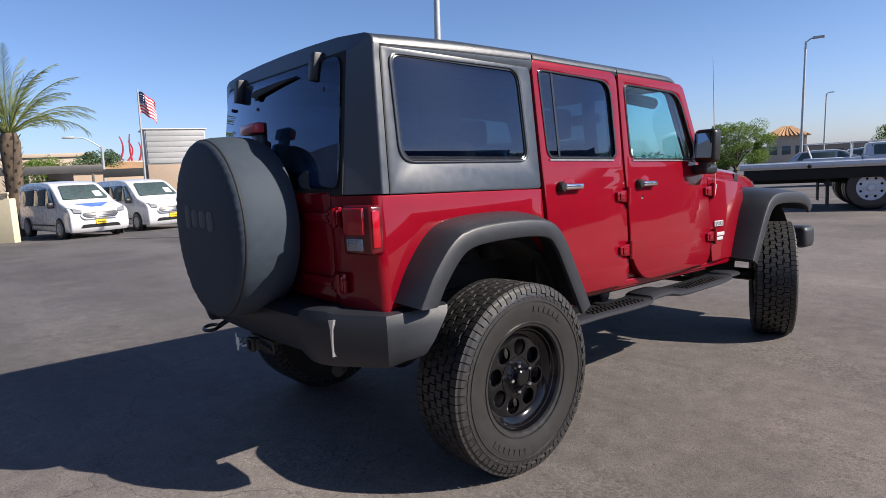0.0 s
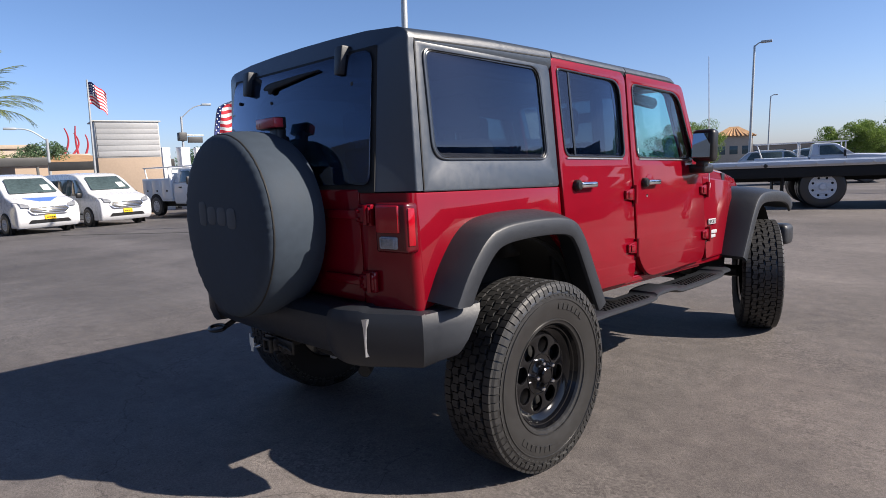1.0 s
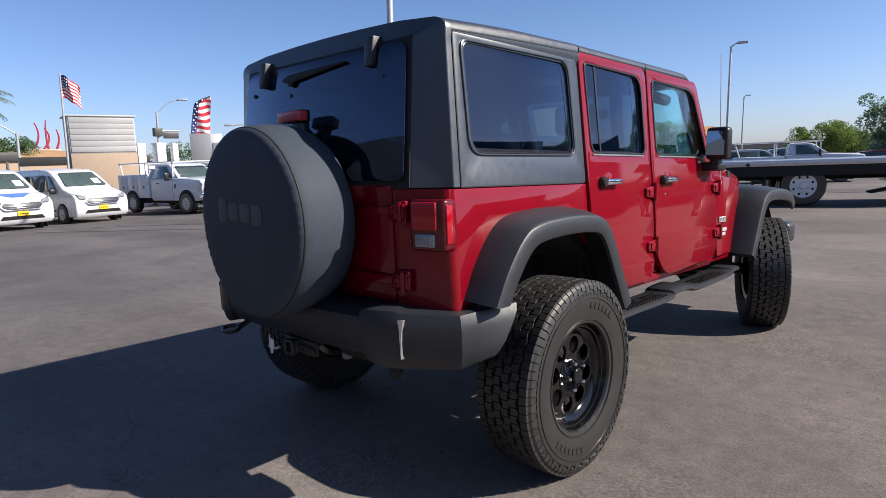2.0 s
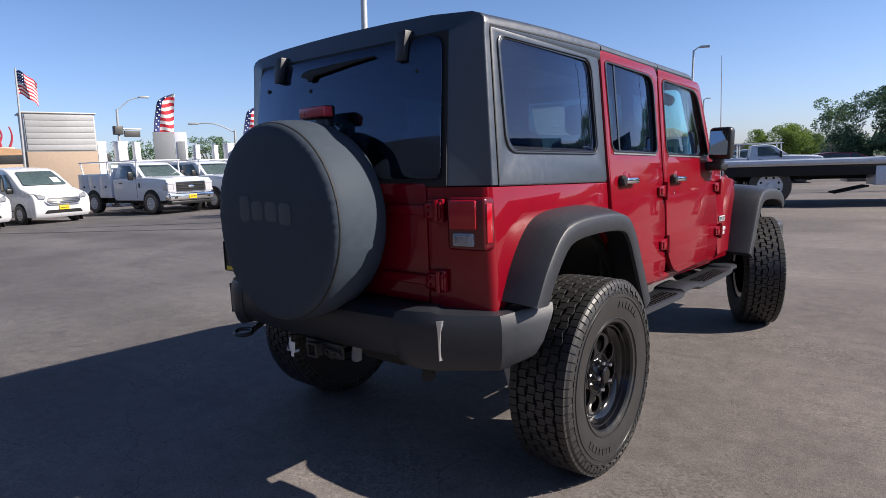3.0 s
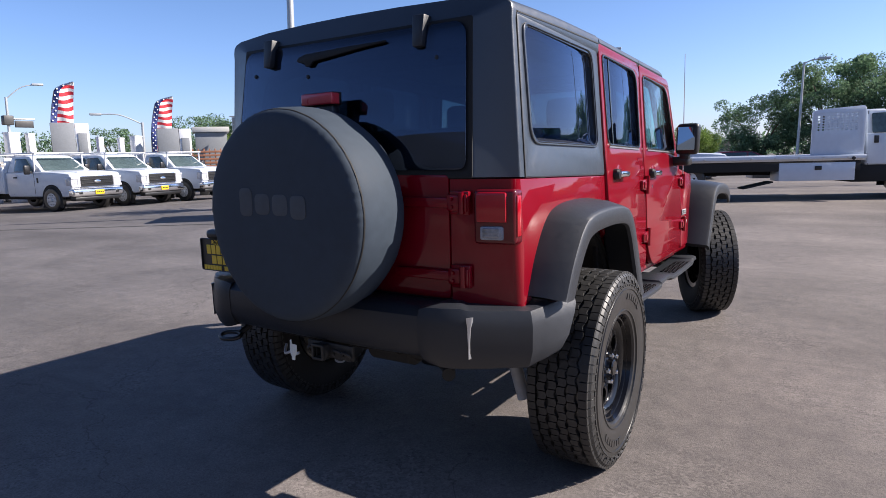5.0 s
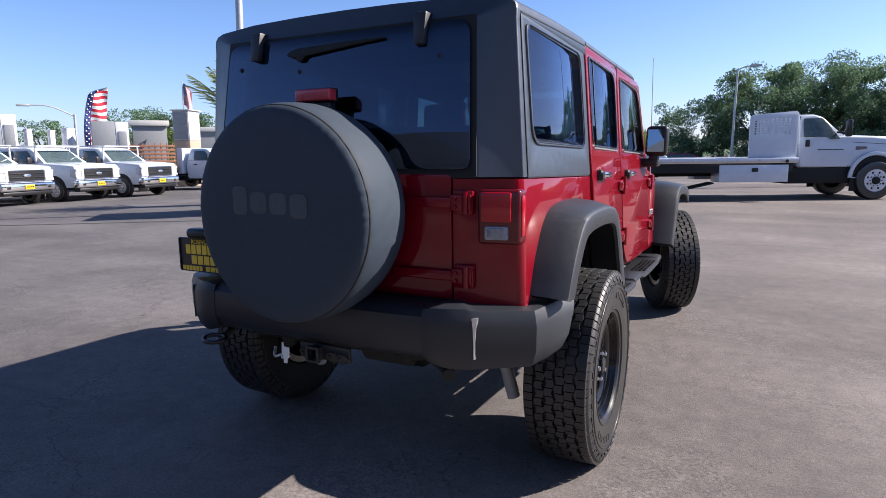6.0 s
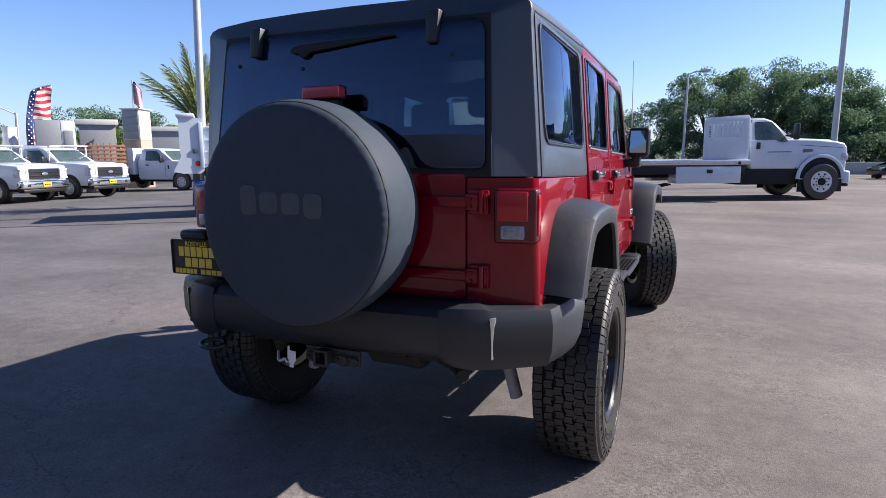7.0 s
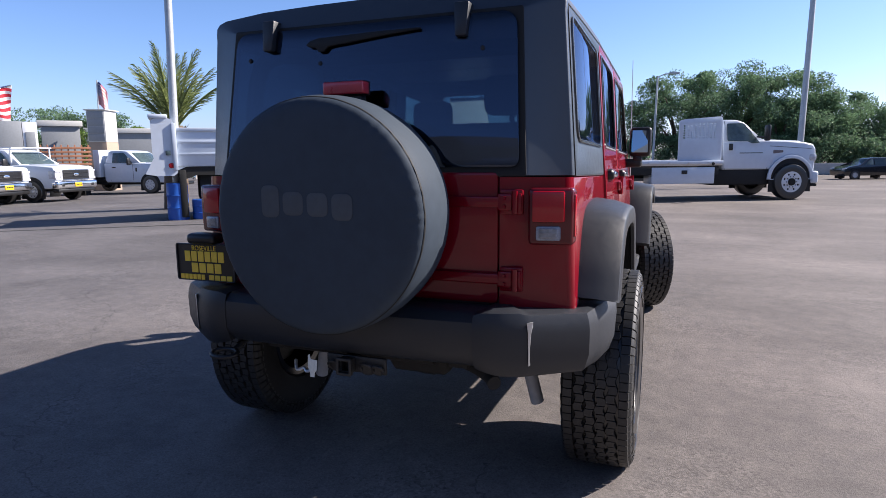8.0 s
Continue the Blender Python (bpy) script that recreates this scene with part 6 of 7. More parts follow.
    side_pair(deck, "side_beam", lambda: box(bmesh.new(), 1.08, 1.18, -8.6, -2.1, 0.86, 1.098, 0.01), UNDER)
    for k in range(12):
        y = -8.5 + k * 0.55
        side_pair(deck, "stake_pocket", lambda: box(bmesh.new(), 1.262, 1.275, y, y + 0.05, 1.16, 1.20, 0.005), SILVER)
    side_pair(deck, "marker_lamp", lambda: moved(lathe(bmesh.new(), [(0, 0.02), (0.035, 0.012), (0.045, 0)], 14), Matrix.Translation((1.262, -2.3, 1.15))), BLACK)
    side_pair(deck, "marker_lamp", lambda: moved(lathe(bmesh.new(), [(0, 0.02), (0.035, 0.012), (0.045, 0)], 14), Matrix.Translation((1.262, -7.3, 1.15))), BLACK)
    bm = bmesh.new()
    for k in range(15):
        y = -8.6 + k * 0.45
        box(bm, -1.15, 1.15, y, y + 0.08, 1.00, 1.10, 0.005)
    part("cross_member", bm, UNDER, v)
    outline = rounded([(-0.90, 1.22), (1.16, 1.22), (1.16, 2.40), (-0.90, 2.40)], [0.01, 0.01, 0.16, 0.16])
    slots = []
    for i in range(18):
        for k in range(9):
            x0, z0 = -0.80 + i * 0.104, 1.82 + k * 0.058
            slots.append([(x0, z0), (x0 + 0.075, z0), (x0 + 0.075, z0 + 0.034), (x0, z0 + 0.034)])
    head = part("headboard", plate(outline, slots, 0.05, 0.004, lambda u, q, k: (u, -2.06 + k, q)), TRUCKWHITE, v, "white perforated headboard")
    for s in (1,):
        wing = rounded([(-2.66, 1.22), (-3.84, 1.22), (-3.84, 2.28), (-3.72, 2.32), (-2.66, 2.40)], [0.01, 0.01, 0.1, 0.1, 0.08])
        cut = []
        for i in range(9):
            for k in range(7):
                y0, z0 = -3.72 + i * 0.104, 1.80 + k * 0.062 + 0.02
                if z0 + 0.06 < 2.24 + (y0 + 3.58) * 0.06:
                    cut.append([(y0, z0), (y0 + 0.055, z0), (y0 + 0.055, z0 + 0.036), (y0, z0 + 0.036)])
        part("headboard_wing", plate(wing, cut, 0.04, 0.004, lambda u, q, k: (s * 1.16 + k, u + 0.6, q)), TRUCKWHITE, head)
    side_pair(v, "toolbox", lambda: box(bmesh.new(), 0.62, 1.20, -3.95, -2.22, 0.62, 1.06, 0.015), TRUCKWHITE, "white underbody toolbox")
    side_pair(v, "toolbox_latch", lambda: box(bmesh.new(), 1.20, 1.22, -3.14, -2.98, 0.88, 0.98, 0.01), BLACK)
    side_pair(v, "mud_flap", lambda: box(bmesh.new(), 0.70, 1.15, -6.92, -6.90, 0.25, 0.95, 0.005), UNDER)
    hub = mat("white_steel_wheel", (0.70, 0.71, 0.72), 0.4, vary=0.12, scale=14)
    for yy, xs in ((0.0, (0.98,)), (-6.1, (0.93, 0.62))):
        for s in (1, -1):
            for x in xs:
                road_wheel(v, s * x, yy, 0.49, 0.27, hub, 8)
    for s in (1, -1):
        part("wheel_hub", moved(lathe(bmesh.new(), [(0, s * 0.075), (0.085, s * 0.070), (0.10, s * 0.04), (0.10, 0.0)], 20), Matrix.Translation((s * 1.10, 0.0, 0.49))), UNDER, v)
        for k in range(10):
            a = 2 * math.pi * k / 10
            part("wheel_nut", moved(lathe(bmesh.new(), [(0, s * 0.03), (0.016, s * 0.028), (0.018, 0)], 6), Matrix.Translation((s * 1.098, 0.145 * math.cos(a), 0.49 + 0.145 * math.sin(a)))), STEEL, v)
    part("loading_ramp", box(bmesh.new(), 0.70, 1.15, -4.75, -4.05, 0.58, 0.62, 0.01, f=lambda c: Vector((c.x, c.y, c.z + 0.22 * (c.y + 4.05)))), UNDER, v)
    arch(v, 1.02, 0.0, 0.60, 0.58)
    for ob in v.children_recursive:
        drop = 0.0 if ob.name.split(".")[0] in ("tyre", "wheel_disc", "wheel_back", "wheel_hub", "wheel_nut") else 0.06 if ob.name.split(".")[0] in ("fender_lip", "wheel_arch") else 0.14
        for q in ob.data.vertices:
            q.co.z -= drop
    a = radians(24.1)
    v.matrix_world = pose(4.07 - math.cos(a - math.pi / 2) * 1.05, 16.66 - math.sin(a - math.pi / 2) * 1.05, 0, 0, 0, 24.1 - 90)


flatbed()


# ---- truck body on blue drums ----
def parked_bed():
    v = thing("truck_bed", "white steel truck bed with a tall front wall on drums", "truck bed")
    part("bed_side", box(bmesh.new(), 0.02, 3.6, 0.0, 0.06, 1.18, 1.96, 0.02), TRUCKWHITE, v)
    part("bed_side", box(bmesh.new(), 0.02, 3.6, 1.9, 1.96, 1.18, 1.96, 0.02), TRUCKWHITE, v)
    part("bed_floor", box(bmesh.new(), 0.02, 3.6, 0.05, 1.92, 1.10, 1.18, 0.01), TRUCKWHITE, v)
    part("top_rail", box(bmesh.new(), 0.0, 3.62, -0.05, 0.10, 1.93, 2.01, 0.02), TRUCKWHITE, v)
    for z in (1.42, 1.68):
        part("side_rib", box(bmesh.new(), 0.06, 3.5, -0.035, 0.0, z, z + 0.05, 0.012), TRUCKWHITE, v)
    part("front_wall", loft(bmesh.new(), [[(-0.62, y, 1.02), (-0.44, y, 1.36), (-0.46, y, 1.45), (-0.46, y, 2.14), (-0.30, y, 2.26), (-0.04, y, 2.18), (0.02, y, 2.02), (0.02, y, 1.04), (-0.06, y, 0.98), (-0.40, y, 0.98)] for y in (-0.06, 2.02)]), TRUCKWHITE, v, "tall white front wall")
    part("wall_cap", box(bmesh.new(), -0.50, -0.12, -0.10, 2.05, 2.20, 2.29, 0.03), TRUCKWHITE, v)
    part("wall_edge", box(bmesh.new(), -0.06, 0.03, -0.10, -0.05, 1.10, 2.10, 0.012), TRUCKWHITE, v)
    part("reflector", moved(lathe(bmesh.new(), [(0, 0.02), (0.05, 0.015), (0.06, 0)], 16), Matrix.Translation((-0.10, -0.07, 1.20)) @ pose(0, 0, 0, 0, 0, -90)), REDLENS, v)
    part("wall_latch", box(bmesh.new(), -0.20, -0.10, -0.09, -0.05, 1.42, 1.52, 0.01), DARKGLASS, v)
    part("bracket", box(bmesh.new(), 0.04, 0.18, 0.0, 1.9, 0.06, 1.10, 0.01), UNDER, v)
    part("bracket", loft(bmesh.new(), [[(0.04, y, 1.10), (0.20, y, 1.17), (3.4, y, 1.17), (3.4, y, 0.98), (0.4, y, 0.98), (0.18, y, 0.90)] for y in (0.04, 1.85)]), UNDER, v)
    part("bracket", box(bmesh.new(), 0.45, 1.4, 0.3, 1.6, 0.40, 1.0, 0.03), UNDER, v)
    v.matrix_world = pose(-9.08, 8.09, lie(-9.08, 8.09), 0, 0, 44)
    blue = mat("blue_drum", (0.02, 0.10, 0.42), 0.4, vary=0.12)
    for x, y, h, w in ((-9.26, 8.24, 0.82, 0.36), (-8.84, 8.54, 0.44, 0.36)):
        bm = lathe(bmesh.new(), [(0, 0), (w * 0.6, 0), (w * 0.62, 0.02), (w * 0.62, h * 0.32), (w * 0.65, h * 0.33), (w * 0.62, h * 0.35), (w * 0.62, h * 0.65), (w * 0.65, h * 0.67), (w * 0.62, h * 0.69), (w * 0.62, h - 0.02), (w * 0.58, h), (0, h)], 28)
        ob = solid("drum", moved(bm, pose(0, 0, 0, 0, -90, 0)), blue, "blue plastic drum standing under the truck bed", "drum", "blue drums")
        ob.matrix_world = pose(x, y, lie(x, y))


parked_bed()


# ---- poles, flags and signs ----
GALV = mat("galvanised_pole", (0.42, 0.44, 0.45), 0.5, metal=0.4, vary=0.12, scale=5)
DARKPOLE = mat("bronze_pole", (0.05, 0.05, 0.05), 0.5, vary=0.2)
TANWALL = mat("tan_stucco", (0.36, 0.275, 0.205), 0.85, vary=0.08, scale=3, bump=0.1)
BEIGE = mat("beige_stucco", (0.46, 0.38, 0.30), 0.85, vary=0.08, scale=2)
GREYPANEL = mat("grey_cladding", (0.22, 0.235, 0.25), 0.55, vary=0.08, scale=3)
LOUVRE = mat("louvre_panel", (0.34, 0.345, 0.35), 0.5, vary=0.08, scale=3)
PALEPANEL = mat("pale_cladding", (0.50, 0.50, 0.48), 0.6, vary=0.06, scale=3)
ROOFTILE = mat("clay_roof_tile", (0.45, 0.27, 0.14), 0.8, vary=0.2, scale=8)
FLAGRED = mat("flag_red", (0.50, 0.02, 0.035), 0.7, vary=0.1)
FLAGWHITE = mat("flag_white", (0.66, 0.66, 0.66), 0.7, vary=0.05)
FLAGBLUE = mat("flag_blue", (0.02, 0.035, 0.16), 0.7, vary=0.1)
CONCRETE = mat("concrete", (0.42, 0.40, 0.37), 0.85, vary=0.14, scale=4, bump=0.1)
SIGNRED = mat("sculpture_red", (0.34, 0.03, 0.045), 0.4, vary=0.1)


def lot_lamp(x, y, h, arm, heading, r=0.09, material=None, label="tall galvanised lamp post over the lot"):
    material = material or GALV
    v = thing("street_lamp", label, "lamp post", "lamp posts")
    g = lie(x, y)
    bm = tube(bmesh.new(), [(0, 0, g), (0, 0, h * 0.5), (0, 0, h)], [r, r * 0.85, r * 0.65], 12)
    part("pole", leaning(bm, x, y), material, v)
    part("base", leaning(lathe(bmesh.new(), [(0, 0), (r * 2.4, 0), (r * 2.4, 0.5), (r * 2.2, 0.55), (0, 0.55)], 20, pose(0, 0, g, 0, -90, 0)), x, y), CONCRETE, v)
    if arm:
        d = Vector((math.cos(heading), math.sin(heading), 0))
        bm = tube(bmesh.new(), [Vector((0, 0, h - 0.05)), d * arm * 0.5 + Vector((0, 0, h + 0.12)), d * arm + Vector((0, 0, h + 0.16))], r * 0.4, 8)
        part("arm", leaning(bm, x, y), material, v)
        bm = bmesh.new()
        box(bm, -0.12, 0.50, -0.15, 0.15, -0.06, 0.07, 0.03)
        moved(bm, Matrix.Translation(d * arm + Vector((0, 0, h + 0.16))) @ Matrix.Rotation(heading, 4, "Z"))
        part("lamp_head", leaning(bm, x, y), DARKPOLE if material is DARKPOLE else GALV, v)
    return v


lot_lamp(-10.0, 9.0, 9.0, 0, 0, 0.10)
lot_lamp(5.46, 24.15, 12.0, 0, 0, 0.115)
lot_lamp(-0.25, 39.5, 6.1, 0.8, 0.2, 0.085)
lot_lamp(-11.68, 39.0, 7.85, 0.45, 0.3, 0.09)
lot_lamp(-29.4, 98.0, 9.6, 0.45, 0.3, 0.13)
lot_lamp(2.5, 100.0, 7.0, 0.8, 0.3, 0.14, DARKPOLE, "dark far lamp post")


def cobra(x, y, h, ax, ay, ah, label):
    v = thing("street_lamp", label, "lamp post", "street lamps")
    bm = tube(bmesh.new(), [(0, 0, lie(x, y)), (0, 0, h)], [0.10, 0.07], 10)
    part("pole", leaning(bm, x, y), GALV, v)
    a, b = Vector((0, 0, h - 0.1)), Vector((ax - x, ay - y, ah))
    bm = tube(bmesh.new(), spline([a, a.lerp(b, 0.5) + Vector((0, 0, 0.25)), b]), 0.034, 8)
    part("arm", leaning(bm, x, y), GALV, v)
    bm = box(bmesh.new(), -0.35, 0.25, -0.14, 0.14, -0.06, 0.06, 0.03)
    moved(bm, Matrix.Translation(b) @ Matrix.Rotation(math.atan2(y - ay, x - ax), 4, "Z"))
    part("lamp_head", leaning(bm, x, y), GALV, v)
    return v


cobra(-38.4, 6.9, 3.8, -38.7, 5.3, 4.35, "galvanised street lamp on a long curved arm")
cobra(-33.0, 19.3, 3.7, -34.2, 17.3, 4.15, "galvanised street lamp on a long curved arm")
sig = cobra(-39.7, 15.1, 5.35, -39.2, 16.6, 6.15, "signal pole with street lamp and a hanging name board")
part("name_board", leaning(box(bmesh.new(), -0.06, 0.06, 0.35, 1.35, 3.62, 4.02, 0.02), -39.7, 15.1), DARKPOLE, sig)
part("board_arm", leaning(tube(bmesh.new(), [(0, 0, 4.12), (0, 1.45, 4.12)], 0.05, 8), -39.7, 15.1), GALV, sig)
part("signal_head", leaning(box(bmesh.new(), -0.2, 0.2, -0.3, 0.25, 3.75, 4.3, 0.05), -39.7, 15.1), DARKPOLE, sig)


def strip_cloth(at_point, stripes, u0, u1, v0, v1, nu=10, nv=1):
    """Some of the stripes of a flag, laid by at_point(u, v)."""
    bm = bmesh.new()
    for a, b in stripes:
        rows = []
        for j in range(nv + 1):
            t = a + (b - a) * j / nv
            rows.append([at_point(u0 + (u1 - u0) * i / nu, v0 + (v1 - v0) * t) for i in range(nu + 1)])
        g = [[bm.verts.new(p) for p in r] for r in rows]
        for p, q in zip(g, g[1:]):
            for i in range(nu):
                bm.faces.new((p[i], p[i + 1], q[i + 1], q[i]))
    return bm


def thickened(bm, t=0.01):
    bmesh.ops.solidify(bm, geom=bm.faces, thickness=t)
    return bm


def flag(parent, at_point):
    """Thirteen stripes and a canton; u along the fly, v up."""
    for name, material, odd in (("red_stripes", FLAGRED, 0), ("white_stripes", FLAGWHITE, 1)):
        low = [(k / 13, (k + 1) / 13) for k in range(6) if k % 2 == odd]
        high = [(k / 13, (k + 1) / 13) for k in range(6, 13) if k % 2 == odd]
        bm = strip_cloth(at_point, low, 0, 1, 0, 1)
        add(bm, strip_cloth(at_point, high, 0.4, 1, 0, 1, 6))
        part(name, thickened(bm), material, parent)
    part("canton", thickened(strip_cloth(at_point, [(6 / 13, 1)], 0, 0.4, 0, 1, 5, 4)), FLAGBLUE, parent)
    bm = bmesh.new()
    for r in range(4):
        for c in range(4):
            p = Vector(at_point(0.06 + 0.09 * c, 0.52 + 0.12 * r))
            q = lathe(bmesh.new(), [(0, -0.02), (0.03, -0.02), (0.03, 0.02), (0, 0.02)], 6)
            add(bm, moved(q, Matrix.Translation(p)))
    tagged(part("stars", bm, FLAGWHITE, parent), kind="stuff")


def pole_flag(x, y, h, fly, fall, way, droop):
    v = thing("flag_pole", "red, white and blue flag flying from a slim pole", "flag", "flags on poles")
    part("pole", leaning(tube(bmesh.new(), [(0, 0, lie(x, y)), (0, 0, h)], [0.06, 0.035], 10), x, y), GALV, v)
    d = Vector((math.cos(way), math.sin(way), 0))
    n = Vector((-d.y, d.x, 0))
    def at_point(u, q):
        p = d * (fly * u) + n * (0.12 * math.sin(7 * u + 2 * q)) + Vector((0, 0, h - 0.12 - fall * (1 - q) - droop * u * u + 0.05 * math.sin(9 * u)))
        return (x + p.x + LEAN_X * p.z, y + p.y + LEAN_Y * p.z, p.z)
    flag(v, at_point)


pole_flag(-28.3, 6.45, 5.75, 0.70, 0.95, 1.25, 0.5)
pole_flag(-29.9, 24.1, 5.74, 0.5, 1.26, 0.9, 0.6)


def feather(x, y, h, way, wide):
    """A tall blade-shaped banner on a bent rod."""
    v = thing("feather_banner", "tall curved banner in red, white and blue stripes and stars", "banner", "feather banners")
    d = Vector((math.cos(way), math.sin(way), 0))
    g = lie(x, y)
    def left(q):
        return wide * (0.02 + 0.34 * max(0, (q - 0.25) / 0.75) ** 2.0 + 0.62 * max(0, (q - 0.88) / 0.12) ** 2)
    def right(q):
        return wide * (0.74 + 0.28 * q)
    low = g + (h - g) * 0.34
    pts = [Vector((0, 0, g))] + [Vector((0, 0, low + (h - low) * q)) + d * left(q) for q in [k / 24 for k in range(25)]]
    part("rod", leaning(tube(bmesh.new(), pts, [0.03 - 0.018 * k / 25 for k in range(26)], 8), x, y), DARKPOLE, v)
    def at_point(u, q):
        p = d * (left(q) + (max(right(q), left(q) + 0.01) - left(q)) * u) + Vector((0, 0, low + (h - low) * q - 0.02 + 0.09 * math.sin(11 * q + 6 * u) * u * min(1, (1 - q) * 8)))
        p += Vector((-d.y, d.x, 0)) * 0.06 * math.sin(8 * u + 10 * q)
        return (x + p.x + LEAN_X * p.z, y + p.y + LEAN_Y * p.z, p.z)
    for name, material, odd in (("red_stripes", FLAGRED, 0), ("white_stripes", FLAGWHITE, 1)):
        bm = strip_cloth(at_point, [(k / 22, (k + 1) / 22) for k in range(22) if k % 2 == odd], 0.28, 1, 0, 1, 6, 2)
        part(name, thickened(bm), material, v)
    part("blue_edge", thickened(strip_cloth(at_point, [(0, 1)], 0, 0.28, 0, 1, 2, 20)), FLAGBLUE, v)
    bm = bmesh.new()
    for r in range(24):
        p = Vector(at_point(0.08 + 0.11 * (r % 2), 0.03 + r * 0.04)) - Vector((-d.y, d.x, 0)) * 0.03
        add(bm, moved(lathe(bmesh.new(), [(0, -0.025), (0.042, -0.025), (0.042, 0.025), (0, 0.025)], 6), Matrix.Translation(p)))
    tagged(part("stars", bm, FLAGWHITE, v), kind="stuff")


feather(-32.75, 14.05, 5.62, 1.12, 1.22)
feather(-35.85, 21.6, 5.6, 1.05, 1.45)


# ---- buildings and boxes beyond the row ----
def block(bm, x0, y0, x1, y1, deep, z0, z1, bevel=0.02):
    """An upright block whose front runs from one plan point to another; deep is how far it goes back."""
    a, b = Vector((x0, y0, 0)), Vector((x1, y1, 0))
    d = (b - a)
    n = Vector((-d.y, d.x, 0)).normalized() * deep
    if z0 == 0:
        z0 = min(lie(x0, y0), lie(x1, y1), lie(x0 + n.x, y0 + n.y))
    add(bm, moved(box(bmesh.new(), 0, d.length, 0, deep, z0, z1, bevel), Matrix.Translation(a) @ Matrix.Rotation(math.atan2(d.y, d.x), 4, "Z")))
    return bm


def kiosk(x0, y0, x1, y1, deep, mid, top, label):
    v = thing("sign_tower", label, "building", "sign towers")
    part("base", block(bmesh.new(), x0, y0, x1, y1, deep, 0, mid), TANWALL, v, "tan stucco base")
    part("upper_box", block(bmesh.new(), x0, y0, x1, y1, deep, mid + 0.004, top), PALEPANEL, v, "pale clad upper box")
    d = Vector((x1 - x0, y1 - y0, 0))
    u = d.normalized()
    n = Vector((u.y, -u.x, 0)) * 0.04
    a, b = Vector((x0, y0, 0)) + u * 0.05 + n, Vector((x1, y1, 0)) - u * 0.05 + n
    rows = 6 if mid > 2.3 else 4
    for k in range(rows):
        z0 = mid + 0.06 + (top - mid - 0.10) * k / rows
        z1 = mid + 0.06 + (top - mid - 0.10) * (k + 1) / rows - 0.012
        part("panel", block(bmesh.new(), a.x, a.y, b.x, b.y, 0.05, z0, z1, 0.008), LOUVRE if mid > 2.3 else GREYPANEL, v)
    part("cap", block(bmesh.new(), *(Vector((x0, y0)) - Vector((u.x, u.y)) * 0.1 + Vector((n.x, n.y)) * 2), *(Vector((x1, y1)) + Vector((u.x, u.y)) * 0.1 + Vector((n.x, n.y)) * 2), deep + 0.2, top, top + 0.06), PALEPANEL, v)


kiosk(-30.1, 7.15, -29.65, 9.95, 1.6, 2.38, 4.10, "tan stucco sign tower with a grey panelled upper box")
kiosk(-28.07, 21.84, -27.2, 22.2, 1.3, 2.2, 3.85, "slim tan tower with a grey and white upper box")


def utility_box(x0, y0, x1, y1, deep, z0, z1, label):
    v = thing("box_body", label, "truck body", "truck boxes behind the row")
    part("box", block(bmesh.new(), x0, y0, x1, y1, deep, z0, z1), GREYPANEL, v)
    d = (Vector((x1 - x0, y1 - y0, 0))).normalized()
    e = Vector((x1, y1, 0)) + d * 0.02
    part("side", block(bmesh.new(), e.x, e.y, e.x + d.x * 0.6, e.y + d.y * 0.6, deep, z0, z1 - 0.02), WHITE, v)
    part("door", block(bmesh.new(), e.x + d.x * 0.1 + d.y * 0.05, e.y + d.y * 0.1 - d.x * 0.05, e.x + d.x * 0.5 + d.y * 0.05, e.y + d.y * 0.5 - d.x * 0.05, 0.05, z0 + 0.3, z1 - 0.5), GREYPANEL, v)
    part("stand", block(bmesh.new(), x0 + d.x * 0.2, y0 + d.y * 0.2, x1, y1, deep * 0.8, 0, z0), UNDER, v)


utility_box(-30.4, 13.0, -29.95, 13.9, 1.2, 1.2, 3.37, "grey and white truck box standing behind the parked row")
utility_box(-28.75, 17.5, -28.2, 18.4, 1.2, 1.2, 3.13, "grey and white truck box standing behind the parked row")
# white truck body tops, put in as plain upright boxes down to the ground
for x, y, z, w in ((-33.6, 11.6, 3.0, 0.55), (-33.2, 12.5, 3.0, 0.65), (-32.9, 13.2, 2.95, 0.4), (-31.5, 15.95, 2.75, 0.35), (-31.0, 16.8, 2.7, 0.35), (-30.7, 17.5, 2.8, 0.6), (-30.0, 18.6, 2.7, 0.5)):
    bm = bmesh.new()
    box(bm, -w * 0.3, w * 0.3, -w / 2, w / 2, lie(x, y), z, 0.04)
    box(bm, -w * 0.31, w * 0.31, -w * 0.52, w * 0.52, z - 0.05, z + 0.02, 0.01)
    ob = solid("white_post", bm, WHITE, "white boxy top of a truck body beyond the parked trucks", "post", "white posts")
    ob.matrix_world = pose(x, y, 0, 0, 0, 20)


